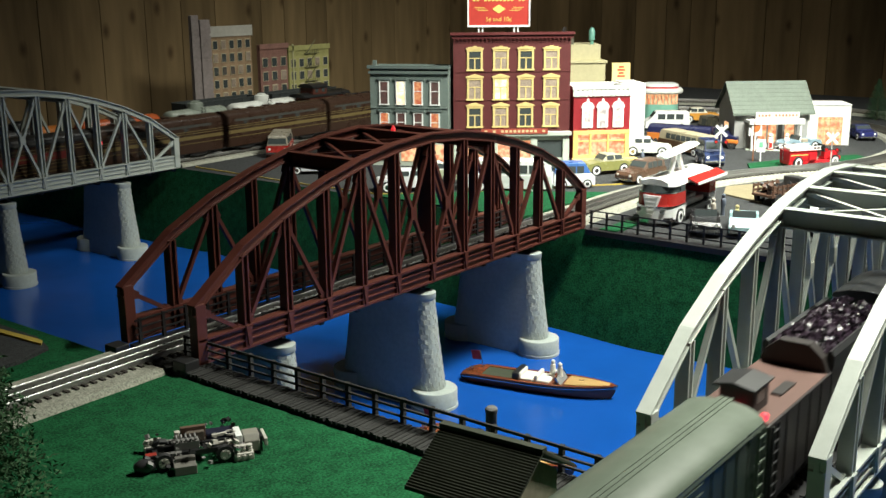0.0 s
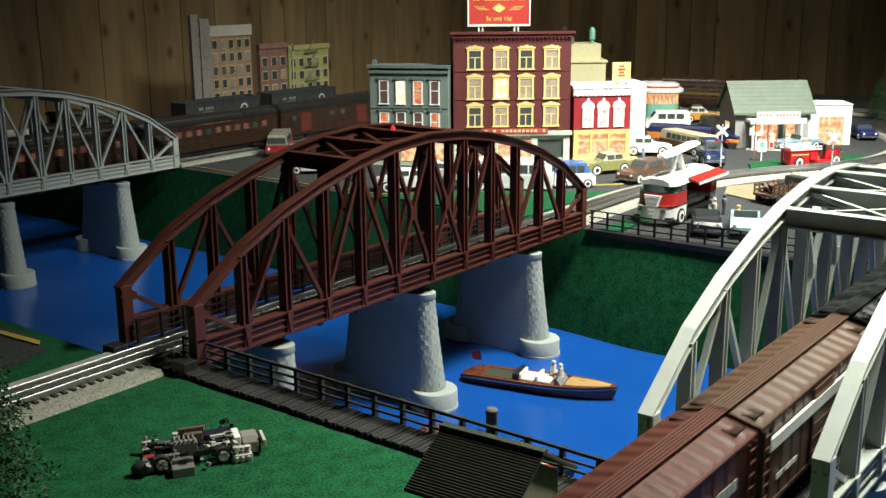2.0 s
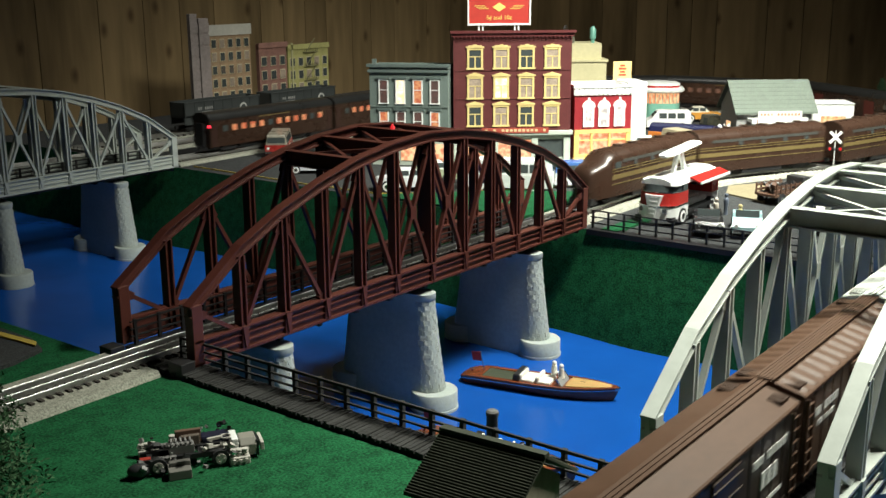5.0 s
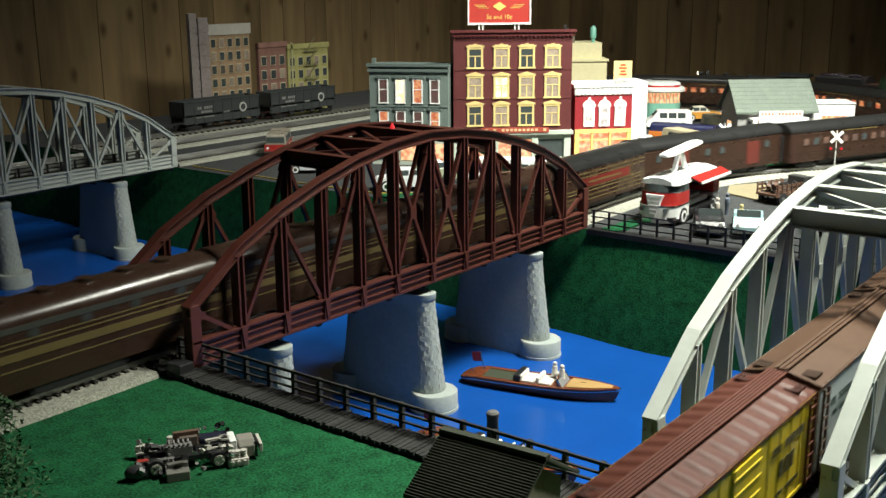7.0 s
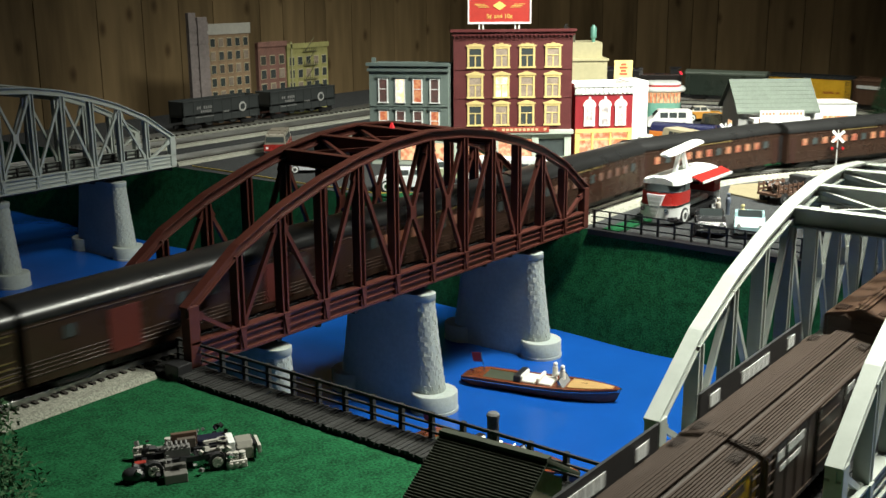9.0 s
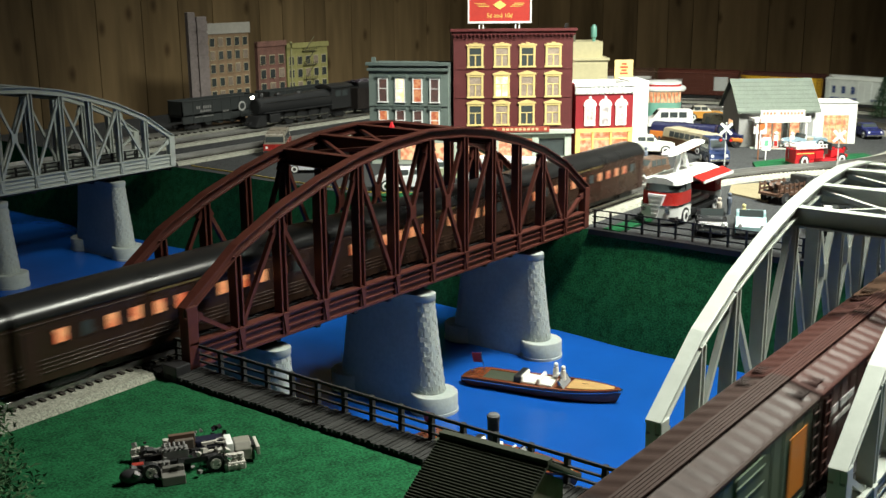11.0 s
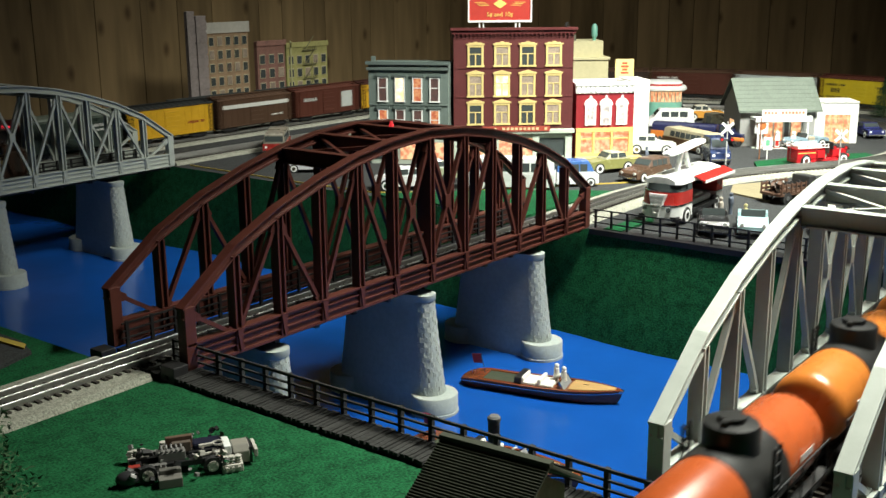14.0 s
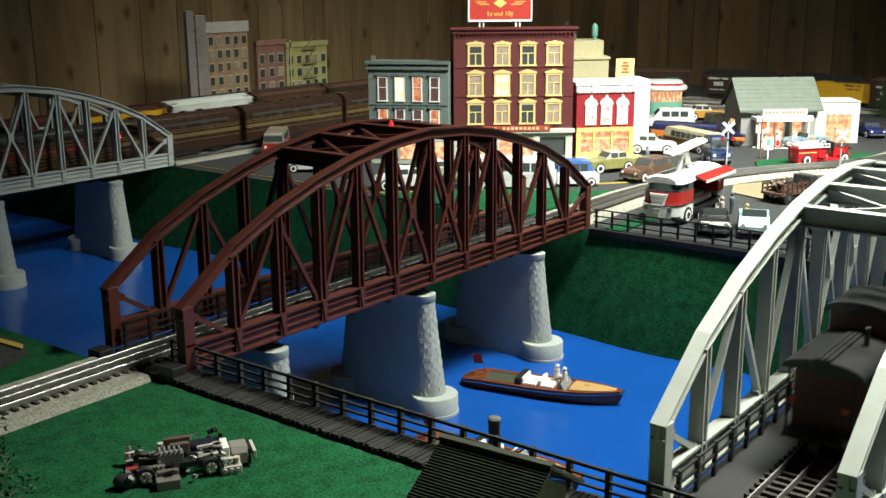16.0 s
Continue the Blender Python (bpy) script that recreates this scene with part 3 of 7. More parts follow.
    if ribbed:
        n = 14
        for k in range(n):
            x = -h + 0.010 + k * (2 * h - 0.020) / (n - 1)
            for y in (-1, 1):
                bm = B()
                loft(bm, [[(x - 0.0052 * e, y * yy, z + 0.0001), (x - 0.0030 * e, y * yy, z + 0.0013 * e), (x, y * yy, z + 0.0019 * e), (x + 0.0030 * e, y * yy, z + 0.0013 * e), (x + 0.0052 * e, y * yy, z + 0.0001)] for yy, z, e in ((0.0085, high + 0.0053, 1), (0.014, high + 0.0040, 1), (w - 0.004, high + 0.0015, 1), (w - 0.0008, high + 0.0008, 0.5))])
                part("roof_rib", bm, rm, roofing, smooth=True)
    strips = 6 if ribbed or board else 3
    for k in range(strips):
        y = (k - (strips - 1) / 2) * (0.0025 if strips == 6 else 0.0036)
        t = 0.0010 if strips == 6 else 0.0014
        boxpart("roof_walk", rm, root, (-h - 0.004, h + 0.004, y - t, y + t, high + 0.0082, high + 0.0092))
    if not rounded:
        for e in (-1, 1):
            for yy in (-0.018, 0.018):
                bm = B()
                zz = high + 0.0075 - abs(yy) * 0.235
                for q in range(3):
                    box(bm, *sorted((e * (h - 0.004 - 0.0052 * q), e * (h - 0.0075 - 0.0052 * q))), yy - 0.0055, yy + 0.0055, zz - 0.001, zz + 0.0016)
                part("corner_step", bm, dark_rm, root)
    if board:
        for k in range(9):
            for y in (-1, 1):
                yy = y * (0.010 + 0.002 * k)
                zz = high + 0.0075 - abs(yy) * 0.24
                boxpart("roof_slat", rm, root, (-h, h, yy - 0.0007, yy + 0.0007, zz - 0.002, zz + 0.0008))
    bm = B()
    tube(bm, (-h - 0.004, 0.012, high - 0.004), (-h - 0.0055, 0.012, high - 0.004), 0.006, n=12)
    tube(bm, (-h - 0.004, 0.012, z0), (-h - 0.004, 0.012, high - 0.004), 0.0008, n=6)
    part("brake_wheel", bm, em, root)
    boxpart("underframe", BLACK, root, (-h + 0.012, h - 0.012, -0.012, 0.012, 0.0085, z0))
    if board:
        c = boxpart("roof_board", BLACK, root, (-h * 0.8, h * 0.8, 0.0265, 0.0285, high - 0.004, high + 0.020), "black roof sign board")
        for k, x in enumerate((-0.078, -0.070, -0.022, -0.013, -0.004, 0.005, 0.014, 0.023, 0.070, 0.078)):
            boxpart("board_lettering", WHITE, c, (x - 0.0034, x + 0.0034, 0.0258, 0.0264, high + 0.005, high + 0.0145))
    truck(root, -h + 0.042)
    truck(root, h - 0.042)
    couplers(root, h)
    return root


def tank_car(label, color, band=None, dome=None, length=0.215, mark=(0.75, 0.75, 0.72)):
    root = thing("tank_car", label, "tank car", None, "freight cars")
    h, r, zc = length / 2, 0.0285, 0.046
    bm = B()
    prof = [(-h, 0.5), (-h + 0.002, 0.78), (-h + 0.006, 0.94), (-h + 0.012, 1.0), (h - 0.012, 1.0), (h - 0.006, 0.94), (h - 0.002, 0.78), (h, 0.5)]
    loft(bm, [[(x, r * k * math.cos(a * math.tau / 28), zc + r * k * math.sin(a * math.tau / 28)) for a in range(28)] for x, k in prof])
    part("tank", bm, paint(color, 0.28), root, smooth=True)
    dm = paint(dome or color, 0.35)
    if band:
        bm = B()
        tube(bm, (-0.032, 0, zc), (0.032, 0, zc), r + 0.0006, n=28)
        part("painted_band", bm, paint(band, 0.35), root, smooth=True)
    bm = B()
    loft(bm, [[(0.0185 * k * math.cos(a * math.tau / 20), 0.0185 * k * math.sin(a * math.tau / 20), z) for a in range(20)] for k, z in ((1, zc + 0.018), (1, zc + r + 0.010), (0.95, zc + r + 0.0125), (0.6, zc + r + 0.0135))])
    part("dome", bm, dm, root, smooth=True)
    bm = B()
    tube(bm, (0, 0, zc + r + 0.013), (0, 0, zc + r + 0.017), 0.009, n=14)
    for dx in (-0.011, 0.011):
        tube(bm, (dx, 0, zc + r + 0.010), (dx, 0, zc + r + 0.017), 0.0025, n=8)
    part("valve", bm, dm, root)
    for y in (-1, 1):
        bm = B()
        a, b = sorted((y * 0.024, y * 0.031))
        box(bm, -h + 0.002, h - 0.002, a, b, 0.021, 0.0225)
        part("walkway", bm, BLACK, root)
        bm = B()
        for k in range(9):
            x = -h + 0.006 + k * (2 * h - 0.012) / 8
            box(bm, x - 0.0005, x + 0.0005, y * 0.0305 - 0.0005, y * 0.0305 + 0.0005, 0.0225, 0.046)
        tube(bm, (-h + 0.004, y * 0.0305, 0.046), (h - 0.004, y * 0.0305, 0.046), 0.0007, n=6)
        part("hand_rail", bm, BLACK, root)
        stencils(root, y * 0.0285, y, [(-0.062, zc + 0.002, 0.030, 0.008), (0.062, zc + 0.004, 0.024, 0.005)], paint(mark))
        ladder(root, 0.0, y * 0.0292, 0.022, zc + r + 0.004, BLACK, y)
    boxpart("underframe", BLACK, root, (-h - 0.002, h + 0.002, -0.014, 0.014, 0.0125, 0.019))
    truck(root, -h + 0.036)
    truck(root, h - 0.036)
    couplers(root, h)
    return root


def caboose():
    root = thing("caboose", "dark brown wooden caboose with a black roof and cupola", "caboose", None, "freight cars")
    brown, roofm = paint((0.085, 0.026, 0.017), 0.45), paint((0.015, 0.015, 0.015), 0.3)
    bm = B()
    box(bm, -0.068, 0.068, -0.0275, 0.0275, 0.0135, 0.070)
    for k in range(21):
        x = -0.066 + k * 0.00625
        for y in (-0.0275, 0.0275):
            box(bm, x - 0.0002, x + 0.004, y - 0.0004, y + 0.0004, 0.015, 0.069)
    part("body", bm, brown, root)
    bm = B()
    extrude(bm, [(-0.031, 0.0685)] + [(0.031 * math.cos(math.pi - math.pi * k / 14), 0.0695 + 0.0092 * math.sin(math.pi * k / 14)) for k in range(15)] + [(0.031, 0.0685)], -0.090, 0.090, "x")
    part("roof", bm, roofm, root, smooth=True)
    for y in (-0.004, 0, 0.004):
        boxpart("roof_walk", roofm, root, (-0.090, -0.012, y - 0.0016, y + 0.0016, 0.0795, 0.0808))
    bm = B()
    box(bm, 0.0, 0.052, -0.025, 0.025, 0.074, 0.094)
    cup = part("cupola", bm, brown, root)
    bm = B()
    extrude(bm, [(-0.0290, 0.0925)] + [(0.0290 * math.cos(math.pi - math.pi * k / 14), 0.0935 + 0.0095 * math.sin(math.pi * k / 14)) for k in range(15)] + [(0.0290, 0.0925)], -0.005, 0.057, "x")
    part("cupola_roof", bm, roofm, cup, smooth=True)
    for x, y in ((0.013, 1), (0.039, 1), (0.013, -1), (0.039, -1)):
        a, b = sorted((y * 0.0251, y * 0.0256))
        boxpart("window", GLASS, cup, (x - 0.006, x + 0.006, a, b, 0.080, 0.090))
    for x in (-0.048, -0.015, 0.025, 0.05):
        for y in (-1, 1):
            a, b = sorted((y * 0.028, y * 0.0286))
            boxpart("window", GLASS, root, (x - 0.007, x + 0.007, a, b, 0.042, 0.058))
    for e in (-1, 1):
        boxpart("platform", BLACK, root, (*sorted((e * 0.068, e * 0.090)), -0.027, 0.027, 0.0125, 0.0155))
        bm = B()
        for y in (-0.025, 0.025):
            box(bm, e * 0.088 - 0.0008, e * 0.088 + 0.0008, y - 0.0008, y + 0.0008, 0.015, 0.069)
        box(bm, e * 0.088 - 0.0006, e * 0.088 + 0.0006, -0.025, 0.025, 0.036, 0.0375)
        part("end_rail", bm, BLACK, root)
    bm = B()
    tube(bm, (-0.03, -0.014, 0.074), (-0.03, -0.014, 0.092), 0.0022, n=8)
    part("smoke_jack", bm, BLACK, root)
    for y in (-0.02, 0.02):
        bm = B()
        bmesh.ops.create_uvsphere(bm, u_segments=8, v_segments=6, radius=0.003)
        m = part("marker_lamp", bm, paint((0.5, 0.05, 0.03), 0.3), root)
        m.matrix_basis = pose(-0.092, y, 0.045)
    truck(root, -0.05)
    truck(root, 0.05)
    couplers(root, 0.090)
    return root


def hopper_parked(m):
    root = thing("hopper_car", "parked dark grey hopper car with a round herald", "hopper car", m, "parked hoppers")
    gm = paint((0.035, 0.04, 0.04), 0.6)
    h, w, z0, z1 = 0.128, 0.027, 0.018, 0.074
    bm = B()
    box(bm, -h, h, -w, -w + 0.002, z0, z1)
    box(bm, -h, h, w - 0.002, w, z0, z1)
    for e in (-1, 1):
        box(bm, *sorted((e * (h - 0.002), e * h)), -w, w, z0 + 0.02, z1)
    box(bm, -h, h, -w, w, z0 + 0.018, z0 + 0.022)
    for y in (-w, w):
        for k in range(9):
            x = -h + 0.004 + k * (2 * h - 0.008) / 8
            box(bm, x - 0.001, x + 0.001, y - 0.0012, y + 0.0012, z0, z1)
        box(bm, -h, h, y - 0.0018, y + 0.0018, z1 - 0.002, z1 + 0.001)
    part("body", bm, gm, root)
    bm = B()
    for x in (-0.04, 0.0, 0.04):
        loft(bm, [[(x - a, -0.02, z), (x + a, -0.02, z), (x + a, 0.02, z), (x - a, 0.02, z)] for a, z in ((0.006, 0.009), (0.017, 0.022))])
    part("hopper_chute", bm, gm, root)
    for e, out in ((-w - 0.0012, -1),):
        bm = B()
        tube(bm, (0.068, e, 0.047), (0.068, e - 0.0006, 0.047), 0.0125, n=24)
        disc = part("herald", bm, paint((0.42, 0.42, 0.40), 0.6), root, "round pale herald")
        bm = B()
        tube(bm, (0.068, e - 0.0006, 0.047), (0.068, e - 0.001, 0.047), 0.008, n=24)
        part("herald_centre", bm, gm, disc)
        stencils(root, e, out, [(-0.06, 0.056, 0.05, 0.007), (-0.055, 0.046, 0.036, 0.006), (-0.06, 0.033, 0.06, 0.003), (0.012, 0.040, 0.02, 0.004)], paint((0.25, 0.25, 0.24), 0.7))
    truck(root, -h + 0.035)
    truck(root, h - 0.035)
    couplers(root, h)
    return root


def tender():
    root = thing("locomotive_tender", "black steam tender heaped with coal and red tail lamps", "tender", None, "freight cars")
    rust, blk = paint((0.020, 0.016, 0.015), 0.45), paint((0.02, 0.02, 0.021), 0.45)
    h, w = 0.142, 0.0285
    bm = B()
    box(bm, -h, h, -w, w, 0.0135, 0.072)
    shell = part("body", bm, rust, root, bevel=0.001)
    for y in (-w, w):
        for k in range(12):
            x = -h + 0.01 + k * 0.024
            boxpart("seam_strip", rust, shell, (x - 0.0006, x + 0.0006, y - 0.0006, y + 0.0006, 0.016, 0.071))
    boxpart("deck", paint((0.085, 0.038, 0.028), 0.55), root, (-h + 0.001, -0.02, -w + 0.001, w - 0.001, 0.0715, 0.0728), "rust brown rear deck", 0.0004)
    bm = B()
    extrude(bm, [(-w, 0.0715), (-w - 0.0006, 0.084), (-w + 0.002, 0.088), (-w + 0.005, 0.0865), (-w + 0.004, 0.0725), (w - 0.004, 0.0725), (w - 0.005, 0.0865), (w - 0.002, 0.088), (w + 0.0006, 0.084), (w, 0.0715)], -0.01, h - 0.004, "x")
    part("bunker", bm, blk, root)
    bm = B()
    extrude(bm, [(-w + 0.001, 0.072), (-w + 0.006, 0.084), (-0.012, 0.093), (0.012, 0.093), (w - 0.006, 0.084), (w - 0.001, 0.072)], -0.02, -0.008, "x")
    part("bulkhead", bm, rust, root)
    bm = B()
    for k in range(420):
        x, y = random.uniform(-0.008, h - 0.01), random.uniform(-0.023, 0.023)
        z = 0.082 + 0.012 * max(0, 1 - (y / 0.026) ** 2) * (0.55 + 0.45 * math.sin(x * 55) ** 2)
        s = random.uniform(0.002, 0.0045)
        q = Euler((random.random() * 6, random.random() * 6, 0)).to_matrix()
        v = [bm.verts.new(Vector((x, y, z)) + q @ Vector(c) * s) for c in ((1, 0, 0), (-1, 0, 0), (0, 1, 0), (0, -1, 0), (0, 0, 1), (0, 0, -1))]
        for a, b, c in ((0, 2, 4), (2, 1, 4), (1, 3, 4), (3, 0, 4), (2, 0, 5), (1, 2, 5), (3, 1, 5), (0, 3, 5)):
            bm.faces.new((v[a], v[b], v[c]))
    tagged(part("coal", bm, paint((0.02, 0.011, 0.020), 0.3), root, "heaped shiny black coal"), "", "", "", "stuff")
    bm = B()
    box(bm, -h + 0.009, -h + 0.037, -0.013, 0.013, 0.072, 0.092)
    dog = part("doghouse", bm, blk, root, "black crew shelter", bevel=0.001)
    bm = B()
    extrude(bm, [(-0.0155, 0.0915), (-0.0155, 0.093), (0, 0.096), (0.0155, 0.093), (0.0155, 0.0915)], -h + 0.003, -h + 0.039, "x")
    part("shelter_roof", bm, blk, dog)
    boxpart("pane", GLASS, dog, (-h + 0.013, -h + 0.028, -0.0136, -0.0131, 0.080, 0.089))
    for y in (-0.012, 0.012):
        boxpart("hatch", rust, root, (-h + 0.055, -h + 0.085, y - 0.004, y + 0.004, 0.0727, 0.0745))
    for y, z in ((-0.023, 0.0765), (0.023, 0.0765), (0.0, 0.0765)):
        bm = B()
        bmesh.ops.create_uvsphere(bm, u_segments=10, v_segments=8, radius=0.0032)
        m = part("tail_lamp", bm, GLOW_TAIL, root, "glowing red tail lamp")
        m.matrix_basis = pose(-h + 0.003, y, z)
    for y in (-1, 1):
        ladder(root, -h + 0.008, y * (w + 0.0006), 0.014, 0.071, blk, y)
    truck(root, -h + 0.05)
    truck(root, h - 0.05)
    couplers(root, h)
    return root


def steam_engine():
    root = thing("steam_locomotive", "black steam locomotive with a lit headlight", "locomotive", None, "freight cars")
    blk = paint((0.022, 0.023, 0.024), 0.4)
    bm = B()
    loft(bm, [[(x, r * math.cos(a * math.tau / 24), 0.052 + r * math.sin(a * math.tau / 24)) for a in range(24)] for x, r in ((-0.09, 0.027), (-0.02, 0.026), (0.06, 0.023), (0.14, 0.022), (0.165, 0.022), (0.168, 0.019))])
    part("boiler", bm, blk, root, smooth=True)
    for x, hh, r in ((0.145, 0.019, 0.007), (0.085, 0.014, 0.010), (0.01, 0.012, 0.010)):
        bm = B()
        loft(bm, [[(x + r * k * math.cos(a * math.tau / 16), r * k * math.sin(a * math.tau / 16), 0.068 + z) for a in range(16)] for k, z in ((1.1, 0), (1, 0.005), (1, hh - 0.004), (0.6, hh))])
        part("stack" if r < 0.008 else "steam_dome", bm, blk, root, smooth=True)
    bm = B()
    box(bm, -0.165, -0.088, -0.027, 0.027, 0.024, 0.082)
    cab = part("cab", bm, blk, root, bevel=0.001)
    bm = B()
    extrude(bm, [(-0.031, 0.080), (-0.030, 0.084), (-0.015, 0.089), (0, 0.0905), (0.015, 0.089), (0.030, 0.084), (0.031, 0.080)], -0.172, -0.083, "x")
    part("cab_roof", bm, blk, cab, bevel=0.0005)
    for y in (-1, 1):
        a, b = sorted((y * 0.0272, y * 0.0278))
        for x in (-0.140, -0.113):
            boxpart("cab_window", GLASS, cab, (x - 0.010, x + 0.010, a, b, 0.057, 0.073))
        a, b = sorted((y * 0.019, y * 0.030))
        boxpart("running_board", blk, root, (-0.09, 0.16, a, b, 0.036, 0.038))
        bm = B()
        tube(bm, (-0.09, y * 0.0255, 0.062), (0.155, y * 0.0235, 0.062), 0.0008, n=6)
        part("hand_rail", bm, CHROME, root)
        boxpart("cylinder", blk, root, (0.105, 0.142, *sorted((y * 0.018, y * 0.030)), 0.010, 0.034), bevel=0.004)
        for x in (-0.07, -0.025, 0.02, 0.065):
            bm = B()
            tube(bm, (x, y * 0.0150, 0.0185), (x, y * 0.0185, 0.0185), 0.0185, n=20)
            tube(bm, (x, y * 0.0185, 0.0185), (x, y * 0.0195, 0.0185), 0.006, n=10)
            part("driving_wheel", bm, blk, root)
        bm = B()
        beam(bm, (-0.075, y * 0.0212, 0.0150), (0.07, y * 0.0212, 0.0150), 0.0018, 0.004)
        beam(bm, (0.02, y * 0.0232, 0.0165), (0.11, y * 0.0232, 0.021), 0.0018, 0.003)
        part("side_rod", bm, CHROME, root)
    bm = B()
    extrude(bm, [(0.150, 0.004), (0.188, 0.004), (0.172, 0.030), (0.150, 0.034)], -0.024, 0.024, "y")
    part("pilot", bm, blk, root, bevel=0.0008)
    bm = B()
    tube(bm, (0.160, 0, 0.077), (0.174, 0, 0.077), 0.0055, n=14)
    lamp = part("headlight", bm, blk, root)
    bm = B()
    tube(bm, (0.174, 0, 0.077), (0.1755, 0, 0.077), 0.0046, n=14)
    part("lens", bm, GLOW_WHITE, lamp, "glowing white lens")
    boxpart("frame", BLACK, root, (-0.165, 0.165, -0.013, 0.013, 0.012, 0.03))
    truck(root, -0.12)
    couplers(root, 0.182)
    return root


TUSCAN, GOLD = paint((0.034, 0.018, 0.012), 0.28), paint((0.13, 0.095, 0.034), 0.5)
COACHROOF = paint((0.014, 0.014, 0.014), 0.3)


def shell(w, z0, z1, n=9):
    """Section of a car: straight sides and a round roof."""
    out = [(-w, z0), (-w, z1)]
    for k in range(1, n):
        a = math.pi - math.pi * k / n
        out.append((w * math.cos(a), z1 + 0.017 * math.sin(a)))
    return out + [(w, z1), (w, z0)]


def streamliner(cab, label):
    root = thing("diesel_unit", label, "locomotive", None, "passenger train")
    h = 0.17 if cab else 0.158
    bm = B()
    ring = shell(0.0285, 0.011, 0.072)
    rings = [[(-h, y, z) for y, z in ring]]
    if cab:
        rings.append([(h - 0.062, y, z) for y, z in ring])
        for x, kz, kw in ((h - 0.05, 0.93, 0.98), (h - 0.040, 0.80, 0.95), (h - 0.020, 0.74, 0.88), (h - 0.006, 0.66, 0.72), (h, 0.5, 0.55)):
            rings.append([(x, y * kw, 0.011 + (z - 0.011) * kz) for y, z in ring])
    else:
        rings.append([(h, y, z) for y, z in ring])
    loft(bm, rings)
    body = part("body", bm, TUSCAN, root, smooth=True)
    end = h - 0.052 if cab else h - 0.001
    for y in (-1, 1):
        a, b = sorted((y * 0.0286, y * 0.0291))
        for z, hh in ((0.040, 0.0075), (0.031, 0.0014), (0.052, 0.0014), (0.0565, 0.0014)):
            boxpart("gold_stripe", GOLD, root, (-h + 0.002, end, a, b, z, z + hh))
        for k in range(4):
            x = -h + 0.05 + k * 0.055
            bm = B()
            tube(bm, (x, y * 0.0286, 0.062), (x, y * 0.0293, 0.062), 0.0045, n=14)
            part("porthole", bm, GLASS, root)
        boxpart("grille", paint((0.05, 0.05, 0.045), 0.5), root, (-h + 0.02, end - 0.03, *sorted((y * 0.0286, y * 0.0290)), 0.066, 0.0715))
        bm = B()
        c, d = sorted((y * 0.021, y * 0.027))
        box(bm, -0.05, 0.05, c, d, 0.003, 0.012)
        part("fuel_tank", bm, BLACK, root)
    for k in range(5):
        bm = B()
        tube(bm, (-h + 0.05 + k * 0.045, 0, 0.087), (-h + 0.05 + k * 0.045, 0, 0.0915), 0.009, n=14)
        part("roof_fan", bm, TUSCAN, root)
    if cab:
        for y in (-0.010, 0.010):
            bm = B()
            extrude(bm, [(h - 0.0475, 0.0705), (h - 0.0405, 0.0610), (h - 0.0385, 0.0612), (h - 0.0455, 0.0725)], y - 0.008, y + 0.008, "y")
            part("windshield", bm, GLASS, root)
        for y in (-1, 1):
            a, b = sorted((y * 0.0284, y * 0.0292))
            boxpart("side_window", GLASS, root, (h - 0.078, h - 0.060, a, b, 0.058, 0.069))
        bm = B()
        tube(bm, (h - 0.012, 0, 0.046), (h - 0.002, 0, 0.046), 0.005, n=14)
        lamp = part("headlight", bm, CHROME, root)
        for y in (-0.016, 0.016):
            bm = B()
            tube(bm, (h - 0.02, y, 0.058), (h - 0.012, y, 0.056), 0.003, n=10)
            part("number_board", bm, WHITE, root)
        bm = B()
        extrude(bm, [(h - 0.02, 0.003), (h + 0.002, 0.003), (h - 0.002, 0.014), (h - 0.02, 0.014)], -0.022, 0.022, "y")
        part("pilot", bm, BLACK, root)
    truck(root, -h + 0.055)
    truck(root, h - 0.065)
    couplers(root, h)
    return root


